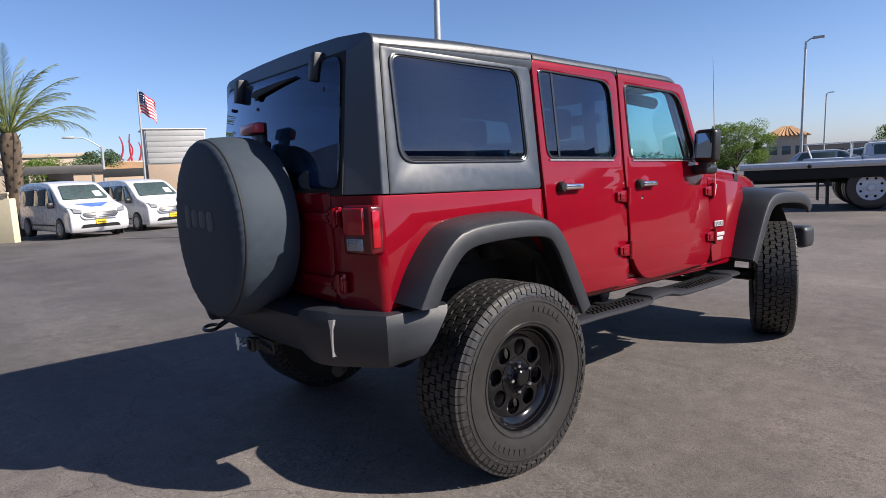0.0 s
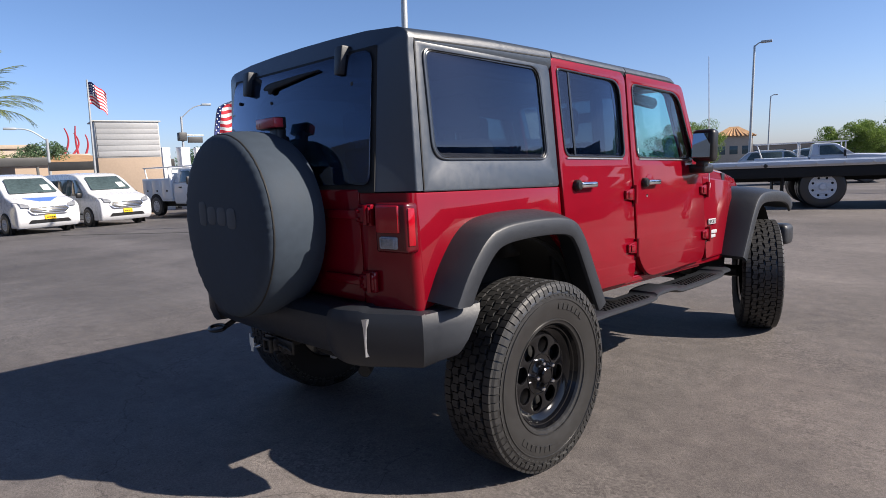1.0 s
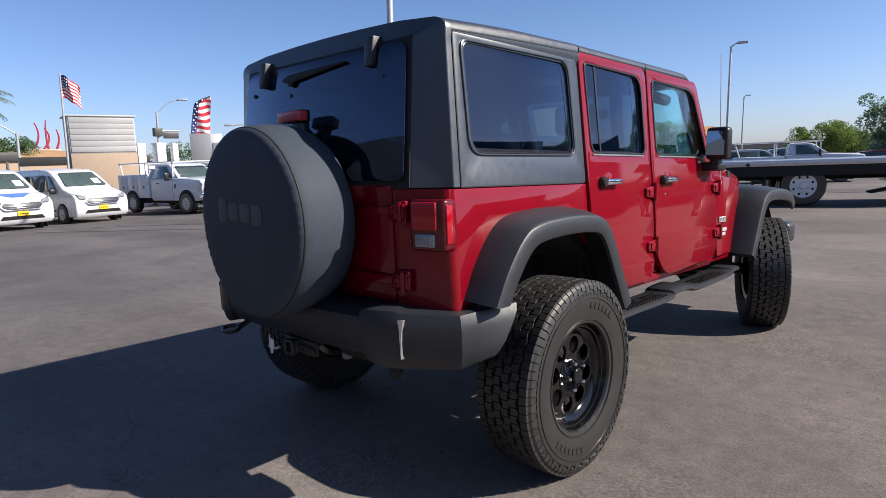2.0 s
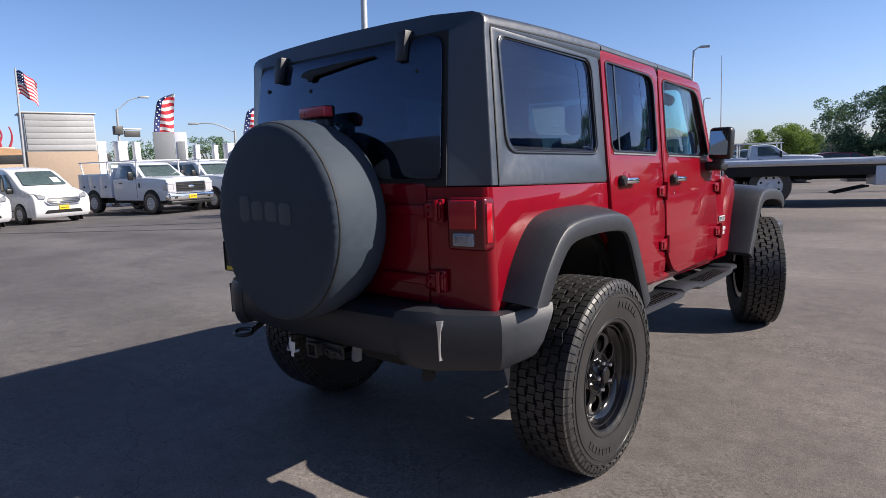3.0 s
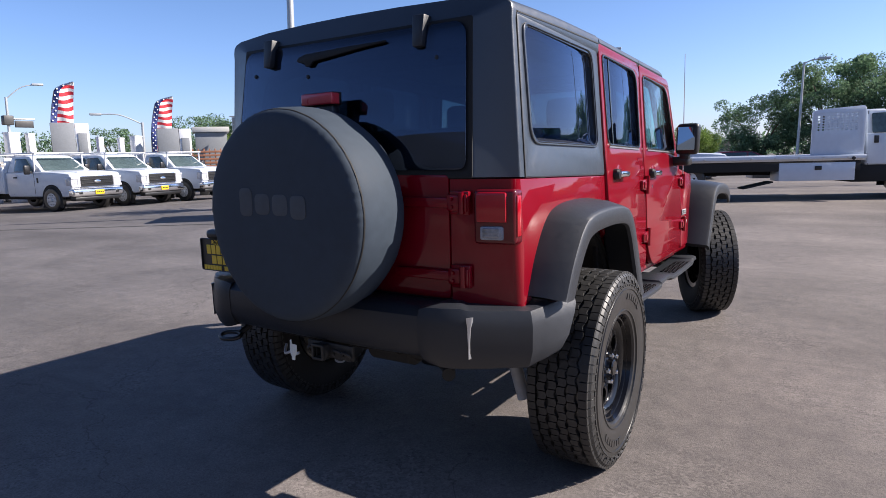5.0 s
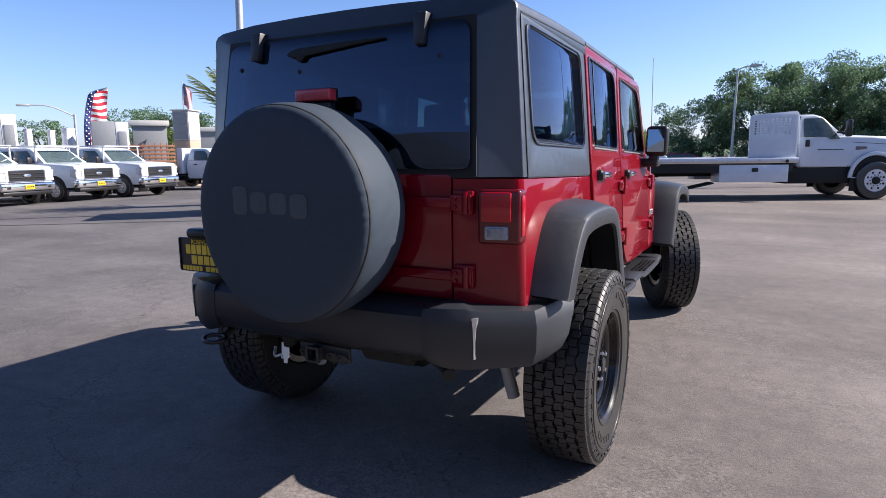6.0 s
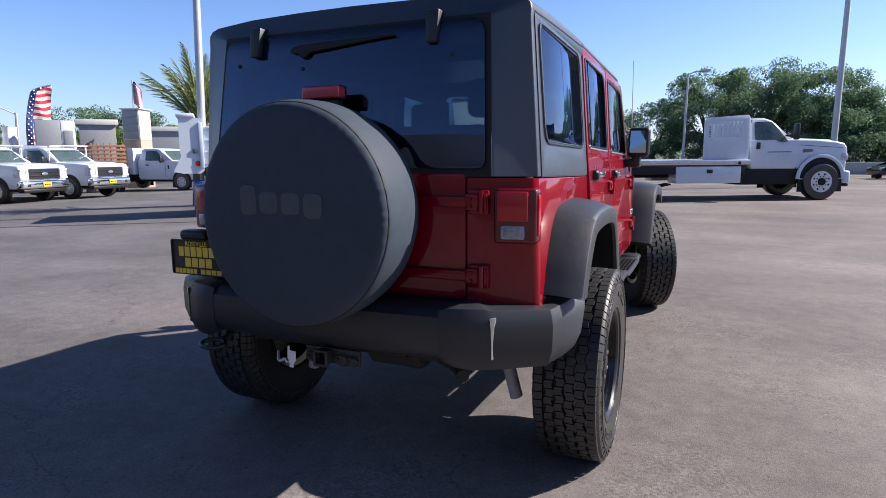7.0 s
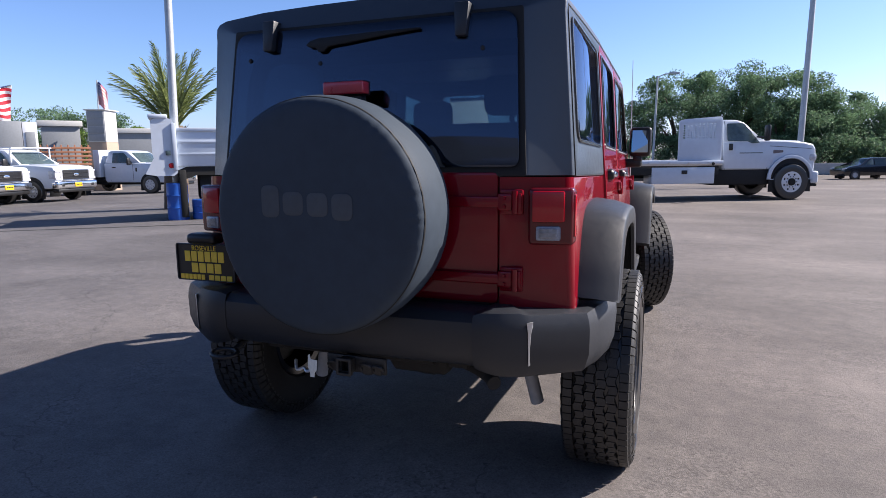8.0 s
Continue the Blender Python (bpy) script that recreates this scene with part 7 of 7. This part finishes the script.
def stake_rack():
    v = thing("stake_rack", "brown wooden stake rack on a flat truck bed", "truck rack")
    wood = mat("brown_stakes", (0.30, 0.13, 0.07), 0.7, vary=0.25, scale=9)
    for k in range(8):
        part("stake", box(bmesh.new(), 0, 0.05, k * 0.26, k * 0.26 + 0.06, 1.15, 2.30, 0.01), wood, v)
    for k in range(6):
        part("slat", box(bmesh.new(), 0.055, 0.08, -0.05, 1.95, 1.20 + k * 0.18, 1.30 + k * 0.18, 0.006), wood, v)
    part("bed", box(bmesh.new(), -1.6, 0.1, -0.1, 2.0, 0.95, 1.15, 0.02), UNDER, v)
    for y in (0.4, 1.6):
        for x in (-0.3, -1.2):
            part("leg", box(bmesh.new(), x - 0.2, x + 0.2, y - 0.2, y + 0.2, 0, 0.95, 0.02), UNDER, v)
    v.matrix_world = pose(-25.1, 16.9, lie(-25.1, 16.9), 0, 0, -38)


stake_rack()


def long_building(name, x0, y0, x1, y1, deep, h, wall, band, label, windows=0):
    v = thing(name, label, "building", "low buildings round the lot")
    part("wall", block(bmesh.new(), x0, y0, x1, y1, deep, 0, h), wall, v)
    d = Vector((x1 - x0, y1 - y0))
    u = d.normalized()
    n = Vector((u.y, -u.x))
    part("parapet", block(bmesh.new(), *(Vector((x0, y0)) + n * 0.15 - u * 0.15), *(Vector((x1, y1)) + n * 0.15 + u * 0.15), deep + 0.3, h, h + 0.3), band, v)
    for k in range(windows):
        a = Vector((x0, y0)) + u * d.length * (k + 0.3) / windows + n * 0.03
        b = a + u * d.length * 0.45 / windows
        part("window", block(bmesh.new(), a.x, a.y, b.x, b.y, 0.05, h * 0.35, h * 0.72, 0.01), DARKGLASS, v)


long_building("trailer", -30.95, 21.40, -29.85, 22.85, 2.4, 3.10, GREYPANEL, PALEPANEL, "grey box trailer parked beyond the trucks")
long_building("warehouse", -33.5, 26.3, -29.6, 30.6, 6, 2.95, GREYPANEL, PALEPANEL, "low grey metal shed")
long_building("shop", -58.0, 2.0, -56.0, 9.8, 12, 4.1, BEIGE, BEIGE, "low beige stucco shop building", 4)
long_building("shop", -60.0, -14.0, -58.5, 0.5, 12, 3.9, BEIGE, TANWALL, "low beige stucco shop building", 5)
long_building("shop", -44.0, 112.0, -14.0, 116.0, 14, 2.6, TANWALL, CONCRETE, "long low tan building far off", 9)
long_building("shop", 28.0, 84.0, 62.0, 66.0, 14, 3.4, BEIGE, CONCRETE, "long low beige building far off", 8)


def hipped_house(x, y, w, dp, h, top, label, walls, floors=1):
    v = thing("house", label, "house", "tile roofed houses")
    part("wall", box(bmesh.new(), -w / 2, w / 2, -dp / 2, dp / 2, lie(x, y), h, 0.03), walls, v)
    e = 0.5
    bm = bmesh.new()
    vs = [bm.verts.new(p) for p in ((-w / 2 - e, -dp / 2 - e, h), (w / 2 + e, -dp / 2 - e, h), (w / 2 + e, dp / 2 + e, h), (-w / 2 - e, dp / 2 + e, h), (-w * 0.12, 0, top), (w * 0.12, 0, top))]
    for q in ((0, 1, 5, 4), (2, 3, 4, 5), (1, 2, 5), (3, 0, 4), (3, 2, 1, 0)):
        bm.faces.new([vs[i] for i in q])
    roof = part("roof", bm, ROOFTILE, v, "clay tile roof")
    for k in range(-5, 6):
        xx = k * (w + 2 * e) / 11
        t = 1 - abs(xx) / (w / 2 + e)
        part("roof_rib", tube(bmesh.new(), [(xx, -dp / 2 - e, h + 0.05), (xx * 0.3, -dp * 0.1, h + (top - h) * 0.82 * min(1, t + 0.4))], 0.07, 6), ROOFTILE, roof)
    for f in range(floors):
        for k in range(3):
            xx = -w / 2 + w * (k + 0.5) / 3
            zz = h * (f + 0.35) / floors
            part("window", box(bmesh.new(), xx - 0.5, xx + 0.5, -dp / 2 - 0.03, -dp / 2 + 0.02, zz, zz + 1.1, 0.01), DARKGLASS, v)
    return v


h = hipped_house(-30.5, 87.6, 4.6, 4.6, 3.75, 5.1, "beige corner tower house with a clay tile roof", BEIGE, 1)
h.matrix_world = pose(-30.5, 87.6, 0, 0, 0, 20)
h = hipped_house(-52.5, 11.2, 9.0, 5.0, 2.8, 3.45, "low house with an orange clay tile roof", TANWALL, 1)
h.matrix_world = pose(-52.5, 11.2, 0, 0, 0, -80)

# red arcs of a roadside sculpture
v = thing("sculpture", "red steel sculpture of upright bent arcs", "sculpture")
for k, (y0, bend, z1) in enumerate(((-0.9, 0.7, 5.7), (-0.3, 0.9, 5.3), (0.25, -0.2, 5.9), (0.7, 0.45, 5.2))):
    pts = [(0, y0 + bend * math.sin(t * 2.6) * 0.7, 3.4 + (z1 - 3.4) * t) for t in [i / 10 for i in range(11)]]
    part("arc", leaning(tube(bmesh.new(), pts, [0.10 - 0.05 * i / 10 for i in range(11)], 8), -55.6, 12.6), SIGNRED, v)
part("stem", leaning(box(bmesh.new(), -0.5, 0.5, -1.0, 1.0, lie(-55.6, 12.6), 3.6, 0.05), -55.6, 12.6), CONCRETE, v)


# ---- more parked cars ----
def far_car(x, y, rz, paint, label, tall=1.5, long=4.6, rack_top=False, size=1.0):
    v = thing("parked_car", label, "car", "cars parked far off")
    w = lambda z: 0.90 if z < 0.9 * tall / 1.5 else 0.90 - 0.3 * (z - 0.9 * tall / 1.5)
    k = tall / 1.5
    L = long / 2
    out = [(L - 0.1, 0.28), (L, 0.5), (L - 0.05, 0.72 * k), (L - 0.5, 0.88 * k), (L - 1.25, 0.98 * k), (L - 1.9, 1.42 * k), (L - 2.3, 1.5 * k), (-L + 1.3, 1.5 * k), (-L + 0.6, 1.42 * k), (-L + 0.12, 0.98 * k), (-L, 0.75 * k), (-L + 0.05, 0.3)]
    part("body", shell(out, w, 0.06), paint, v, "", 40)
    part("windscreen", plate(rounded([(-0.70, 0.04), (0.70, 0.04), (0.6, 0.66 * k), (-0.6, 0.66 * k)], 0.05), (), 0.01, 0.002, across((L - 1.32, 1.0 * k), (L - 1.92, 1.44 * k), 0.018)), DARKGLASS, v)
    side_pair(v, "side_window", lambda: plate(rounded([(L - 1.5, 1.0 * k), (0.06, 1.0 * k), (0.06, 1.40 * k), (L - 2.02, 1.40 * k)], 0.05), (), 0.01, 0.002, on_body(w)), DARKGLASS)
    side_pair(v, "side_window", lambda: plate(rounded([(-0.04, 1.0 * k), (-L + 0.5, 1.0 * k), (-L + 0.75, 1.38 * k), (-0.04, 1.40 * k)], 0.05), (), 0.01, 0.002, on_body(w)), DARKGLASS)
    side_pair(v, "headlight", lambda: box(bmesh.new(), 0.58, 0.88, L - 0.3, L - 0.02, 0.66 * k, 0.80 * k, 0.04), CLEARLENS)
    for yy in (L - 0.85, -L + 0.9):
        arch(v, 0.90, yy, 0.38, 0.34)
        for s in (1, -1):
            road_wheel(v, s * 0.82, yy, 0.33, 0.22, ALLOY, 10)
    if rack_top:
        rack(v, -L + 0.3, L - 1.6, 1.5 * k + 0.16, 0.75)
    v.matrix_world = pose(x, y, lie(x, y), 0, 0, rz) @ Matrix.Scale(size, 4)


DARKRED = mat("dark_red_paint", (0.16, 0.01, 0.02), 0.3, coat=0.7, vary=0.05)
BLACKPAINT = mat("black_paint", (0.012, 0.013, 0.015), 0.25, coat=0.8, vary=0.1)
SILVERPAINT = mat("silver_paint", (0.45, 0.47, 0.49), 0.3, metal=0.4, coat=0.6, vary=0.05)
BLUEGREY = mat("blue_grey_paint", (0.20, 0.26, 0.32), 0.3, coat=0.6, vary=0.05)
pickup(-3.3, 27.4, "rack", -72, 0.82, "cars parked far off")
far_car(-6.8, 37.0, -70, BLUEGREY, "blue-grey saloon car parked far off", 1.5)
far_car(-8.9, 36.0, -70, SILVERPAINT, "silver saloon car parked far off", 1.5)
far_car(-3.0, 39.6, -75, DARKRED, "dark red sport utility car parked far off", 1.15)
far_car(9.6, 32.0, -250, BLACKPAINT, "black sport utility car parked far off", 1.62, 4.5, False, 0.62)
far_car(13.2, 33.5, -250, BLACKPAINT, "black sport utility car parked far off", 1.62, 4.5, False, 0.62)
far_car(-37.0, 13.4, ROW, WHITE, "white work van parked behind the row", 1.85, 5.4, True)
far_car(-36.5, 16.9, ROW, WHITE, "white work van parked behind the row", 1.85, 5.4, True)
far_car(-36.0, 20.4, ROW, WHITE, "white work van parked behind the row", 1.80, 5.4, False)

# low walls
bm = block(bmesh.new(), -26.7, -3.8, -21.4, 0.5, 0.25, 0, 1.15)
add(bm, moved(tube(bmesh.new(), [(-26.7, -3.8, 1.32), (-21.4, 0.5, 1.32)], 0.035, 8), Matrix()))
for k in range(5):
    add(bm, tube(bmesh.new(), [(-26.7 + 1.3 * k, -3.72 + 1.05 * k, 1.1), (-26.7 + 1.3 * k, -3.72 + 1.05 * k, 1.32)], 0.025, 6))
solid("garden_wall", bm, mat("cream_wall", (0.60, 0.54, 0.38), 0.85, vary=0.06, scale=3), "low cream painted wall beside the parked vans", "wall", kind="structure")
bm = block(bmesh.new(), 7.0, 38.5, 40.0, 33.0, 0.3, 0, 0.66)
solid("kerb_wall", bm, CONCRETE, "low pale concrete wall under the trees", "wall", kind="structure")
bm = block(bmesh.new(), -38.4, -8.0, -36.6, 6.5, 0.2, 2.25, 2.70)
add(bm, block(bmesh.new(), -36.6, 6.5, -34.6, 12.5, 0.2, 1.95, 2.42))
for x, y in ((-38.3, -6.0), (-37.8, -2.0), (-37.3, 2.0), (-36.7, 6.0), (-35.6, 9.6), (-34.8, 12.2)):
    add(bm, box(bmesh.new(), x - 0.06, x + 0.06, y - 0.06, y + 0.06, lie(x, y), 2.2, 0.01))
solid("dark_fence", bm, DARKPOLE, "dark raised board fence on posts beyond the vans", "fence", kind="structure")
bm = block(bmesh.new(), -62.0, -2.0, -40.0, 44.0, 0.3, 0, 1.7)
solid("boundary_wall", bm, CONCRETE, "long pale boundary wall beyond the lot", "wall", kind="structure")
bm = bmesh.new()
rows = []
for k in range(25):
    x, y = -18.0 + 13.4 * k / 24, 2.6 + 6.3 * k / 24
    z = lie(x, y)
    rows.append([(x - 0.02, y + 0.05, z - 0.03), (x - 0.02, y + 0.05, z + 0.005), (x + 0.02, y - 0.05, z + 0.005), (x + 0.02, y - 0.05, z - 0.03)])
loft(bm, rows)
solid("paving_joint", bm, mat("sealed_joint", (0.04, 0.04, 0.04), 0.8, vary=0.2), "dark sealed joint across the asphalt", "joint", kind="structure")


# ---- trees ----
def leaf_mat(name, a, b):
    m = mat(name, a, 0.6, vary=0.25, scale=1.2, second=b, spec=0.3)
    n, l = m.node_tree.nodes, m.node_tree.links
    p = n["Principled BSDF"]
    p.inputs["Subsurface Weight"].default_value = 0.0
    geo = n.new("ShaderNodeNewGeometry")
    hsv = n.new("ShaderNodeHueSaturation")
    mr = n.new("ShaderNodeMapRange")
    mr.inputs["To Min"].default_value, mr.inputs["To Max"].default_value = 0.6, 1.45
    l.new(geo.outputs["Random Per Island"], mr.inputs["Value"])
    l.new(mr.outputs["Result"], hsv.inputs["Value"])
    l.new(p.inputs["Base Color"].links[0].from_socket, hsv.inputs["Color"])
    l.new(hsv.outputs["Color"], p.inputs["Base Color"])
    thin = n.new("ShaderNodeBsdfTranslucent")
    l.new(hsv.outputs["Color"], thin.inputs["Color"])
    mix = n.new("ShaderNodeMixShader")
    mix.inputs["Fac"].default_value = 0.4
    l.new(p.outputs[0], mix.inputs[1])
    l.new(thin.outputs[0], mix.inputs[2])
    l.new(mix.outputs[0], n["Material Output"].inputs["Surface"])
    return m


LEAF = leaf_mat("ash_leaves", (0.095, 0.170, 0.095), (0.18, 0.285, 0.150))
LIGHTLEAF = leaf_mat("bright_leaves", (0.10, 0.18, 0.035), (0.20, 0.29, 0.065))
PALMLEAF = leaf_mat("palm_leaves", (0.11, 0.16, 0.055), (0.27, 0.31, 0.11))
BARK = mat("bark", (0.11, 0.08, 0.055), 0.9, vary=0.3, scale=10, bump=0.4, bump_scale=30)


def leaves_mesh(name, material, points, sizes, seed):
    """Many small bent leaves; built as one mesh."""
    rng = np.random.default_rng(seed)
    n = len(points)
    a = rng.normal(size=(n, 3))
    a /= np.linalg.norm(a, axis=1)[:, None]
    b = rng.normal(size=(n, 3))
    b -= (b * a).sum(1)[:, None] * a
    b /= np.linalg.norm(b, axis=1)[:, None]
    s = np.asarray(sizes)[:, None]
    c = np.cross(a, b)
    v = np.stack([points - a * s, points + b * s * 0.42 + c * s * 0.12, points + a * s, points - b * s * 0.42 + c * s * 0.12], 1).reshape(-1, 3)
    f = np.arange(4 * n).reshape(-1, 4)
    me = bpy.data.meshes.new(name)
    me.from_pydata(v.tolist(), [], f.tolist())
    me.materials.append(material)
    return me


def tree(x, y, h, spread, trunk, leaf, seed, leaves=5000, size=0.16, label="broad leafy tree beyond the lot", group="trees round the lot"):
    """A forked trunk with limbs; leaves gather in uneven clumps round the limbs' ends."""
    rng = random.Random(seed)
    v = thing("tree", label, "tree", group)
    bm = bmesh.new()
    base = h * trunk
    tube(bm, spline([(0, 0, lie(x, y)), (0.1, 0.05, base * 0.5), (0.05, 0.1, base)]), [0.045 * h * (1 - 0.3 * k / 10) for k in range(11)], 10)
    ends = []
    for k in range(9):
        a = 2 * math.pi * k / 9 + rng.uniform(-0.3, 0.3)
        r = spread * rng.uniform(0.45, 0.95)
        z = base + (h - base) * rng.uniform(0.25, 0.92)
        e = Vector((r * math.cos(a), r * math.sin(a), z))
        midp = Vector((e.x * 0.4, e.y * 0.4, base + (z - base) * 0.55))
        tube(bm, spline([(0.05, 0.1, base * 0.9), midp, e], 4), [0.02 * h, 0.018 * h, 0.016 * h, 0.014 * h, 0.011 * h, 0.008 * h, 0.006 * h, 0.004 * h, 0.003 * h], 7)
        ends += [e, midp.lerp(e, 0.6)]
    part("trunk", leaning(bm, x, y), BARK, v, "brown bark trunk and limbs")
    nrng = np.random.default_rng(seed)
    clumps = []
    leaves, size = int(leaves * 2.6), size * 0.62
    for k in range(64):
        a, u = rng.uniform(0, 2 * math.pi), rng.uniform(-0.95, 1)
        rr = spread * rng.uniform(0.55, 1.0) * math.sqrt(max(0, 1 - u * u * 0.8))
        clumps.append((rr * math.cos(a), rr * math.sin(a), base + (h - base) * (0.47 + 0.47 * u)))
    clumps += [tuple(e) for e in ends]
    pts, sz = [], []
    per = leaves // len(clumps)
    for c in clumps:
        s = spread * rng.uniform(0.13, 0.30)
        q = nrng.normal(size=(per, 3))
        q /= np.linalg.norm(q, axis=1)[:, None]
        q *= (nrng.uniform(0.25, 1.0, size=(per, 1)) ** 0.5) * s * np.array([1, 1, 0.75])
        pts.append(q + np.array(c))
        sz.append(nrng.uniform(0.6, 1.3, size=per) * size)
    pts, sz = np.concatenate(pts), np.concatenate(sz)
    keep = pts[:, 2] > base * 0.55
    pts, sz = pts[keep], sz[keep]
    pts[:, 0] += x + LEAN_X * pts[:, 2]
    pts[:, 1] += y + LEAN_Y * pts[:, 2]
    crown = new("crown", leaves_mesh("crown", leaf, pts, sz, seed))
    crown.parent = v
    tagged(crown, kind="stuff")
    return v


tree(-2.6, 43.6, 4.6, 2.6, 0.12, LEAF, 11, 7000, 0.13)
tree(1.3, 43.2, 6.9, 3.4, 0.12, LEAF, 12, 13000, 0.14)
tree(4.4, 44.6, 7.0, 3.6, 0.12, LEAF, 13, 13000, 0.14)
tree(7.4, 43.6, 6.5, 3.6, 0.12, LEAF, 14, 13000, 0.14)
tree(10.6, 44.8, 5.2, 3.6, 0.12, LEAF, 15, 12000, 0.14)
tree(13.8, 45.5, 4.1, 3.2, 0.12, LEAF, 28, 10000, 0.14)
tree(18.0, 47.0, 3.3, 3.4, 0.12, LEAF, 16, 9000, 0.16)
tree(23.5, 50.0, 3.2, 3.4, 0.12, LEAF, 17, 8000, 0.18)
for k, (x, y) in enumerate(((6.5, 41.6), (9.4, 41.4), (12.2, 41.3), (15.2, 41.6), (18.4, 41.8), (21.8, 42.0), (25.2, 42.2))):
    tree(x, y, 2.3 - 0.03 * k, 2.0, 0.04, LEAF, 40 + k, 4200, 0.14, "low spreading bush under the tall trees", "bushes under the trees")
tree(-12.0, 67.0, 3.7, 3.3, 0.12, LIGHTLEAF, 18, 15000, 0.12, "rounded bright green tree far off")
tree(-22.0, 53.2, 4.3, 3.0, 0.08, LIGHTLEAF, 19, 15000, 0.10, "rounded bright green tree far off")
tree(-46.5, 33.5, 5.4, 3.4, 0.3, LEAF, 20, 3600, 0.17)
tree(-44.0, 36.5, 5.2, 2.6, 0.3, LEAF, 21, 2600, 0.17)
tree(-50.5, 45.5, 4.6, 2.4, 0.3, LIGHTLEAF, 22, 2000, 0.17)
tree(-51.5, 9.5, 4.4, 2.0, 0.25, LEAF, 23, 2600, 0.16)
tree(-54.0, 6.0, 3.9, 2.2, 0.2, LIGHTLEAF, 24, 2400, 0.15)
tree(-34.0, 25.6, 3.2, 1.3, 0.25, LIGHTLEAF, 25, 2000, 0.10)
tree(-37.0, 19.8, 3.6, 1.6, 0.25, LEAF, 26, 2000, 0.12)
tree(-45.0, 19.5, 3.4, 2.6, 0.2, LEAF, 27, 2000, 0.16)


def palm(x, y, h, reach, fronds, seed, label, sag=0.10):
    rng = random.Random(seed)
    v = thing("palm_tree", label, "palm tree", "palm trees")
    bm = tube(bmesh.new(), [(0, 0, lie(x, y)), (0.03, 0, h * 0.5), (0, 0, h * 0.9), (0, 0, h)], [0.34, 0.30, 0.36, 0.26], 14)
    for k in range(60):
        a, z = k * 2.4, h * 0.35 + k * h * 0.6 / 60
        c, s_ = math.cos(a), math.sin(a)
        loft(bm, [[(c * 0.27 - s_ * w, s_ * 0.27 + c * w, z) for w in (-0.06, 0.06)] + [(c * 0.30 + s_ * 0.05, s_ * 0.30 - c * 0.05, z + 0.05)], [(c * 0.42 - s_ * w, s_ * 0.42 + c * w, z + 0.20) for w in (-0.03, 0.03)] + [(c * 0.44, s_ * 0.44, z + 0.22)]])
    part("trunk", leaning(bm, x, y), BARK, v, "rough brown trunk with old leaf bases")
    for k in range(fronds):
        a = k * 2.39996
        t = (k + 0.5) / fronds
        up = math.radians(88 - (26 + 200 * sag) * t + rng.uniform(-5, 5))
        ln = reach * rng.uniform(0.85, 1.1)
        d = Vector((math.cos(a), math.sin(a), 0))
        side = Vector((-d.y, d.x, 0))
        spine = []
        p, ang = Vector((0, 0, h)) + d * 0.12, up
        for i in range(11):
            spine.append(p.copy())
            p = p + (d * math.cos(ang) + Vector((0, 0, 1)) * math.sin(ang)) * ln / 10
            ang -= 0.2 * sag + sag * (i / 10) * (1.30 - up / 2)
        bm = tube(bmesh.new(), spine, [0.035 * (1 - i / 12) for i in range(11)], 5)
        for i in range(8, 44):
            q = i / 44 * 10
            j = min(int(q), 9)
            c = spine[j].lerp(spine[j + 1], q - j)
            axis = (spine[j + 1] - spine[j]).normalized()
            nrm = side.cross(axis).normalized()
            for s_ in (-1, 1):
                l_ = 0.55 * reach / 2.4 * math.sin(math.pi * min(1, 0.20 + 0.80 * i / 48)) * rng.uniform(0.75, 1.1)
                tip = c + (side * s_ * 0.42 + axis * 1.0 + nrm * rng.uniform(-0.10, 0.45)).normalized() * l_ + Vector((0, 0, -0.16 * l_))
                w_ = axis * 0.017
                vs = [bm.verts.new(c - w_), bm.verts.new(c + w_), bm.verts.new(c.lerp(tip, 0.6) + w_ * 0.9), bm.verts.new(tip), bm.verts.new(c.lerp(tip, 0.6) - w_ * 0.9)]
                bm.faces.new(vs)
        leaning(bm, x, y)
        me = bpy.data.meshes.new("frond")
        bm.to_mesh(me)
        bm.free()
        me.materials.append(PALMLEAF)
        ob = new("frond", me)
        ob.parent = v


palm(-26.2, 1.17, 3.6, 3.3, 30, 5, "date palm with drooping green fronds beside the wall", 0.21)
palm(-12.1, 11.15, 2.20, 2.12, 32, 9, "date palm with upright green fronds behind a truck bed")


# far hedge line that closes the view
def far_woods():
    rng = np.random.default_rng(4)
    pts, sz = [], []
    for k in range(900):
        a = math.radians(rng.uniform(-40, 320))
        r = rng.uniform(150, 230)
        hgt = rng.uniform(1.0, 3.4) + 1.6 * max(0, math.sin(a * 9)) + rng.uniform(0, 1.5) * (rng.uniform() > 0.8)
        c = np.array((r * math.cos(a), r * math.sin(a), 0))
        n = 26
        q = rng.uniform(-1, 1, size=(n, 3)) * np.array((4.0, 4.0, hgt * 0.5)) + np.array((0, 0, hgt * 0.5))
        pts.append(q + c)
        sz.append(rng.uniform(0.5, 1.1, size=n))
    ob = new("far_woods", leaves_mesh("far_woods", LEAF, np.concatenate(pts), np.concatenate(sz), 4))
    tagged(ob, "far low line of dusty green trees on the horizon", "trees", kind="stuff")


far_woods()
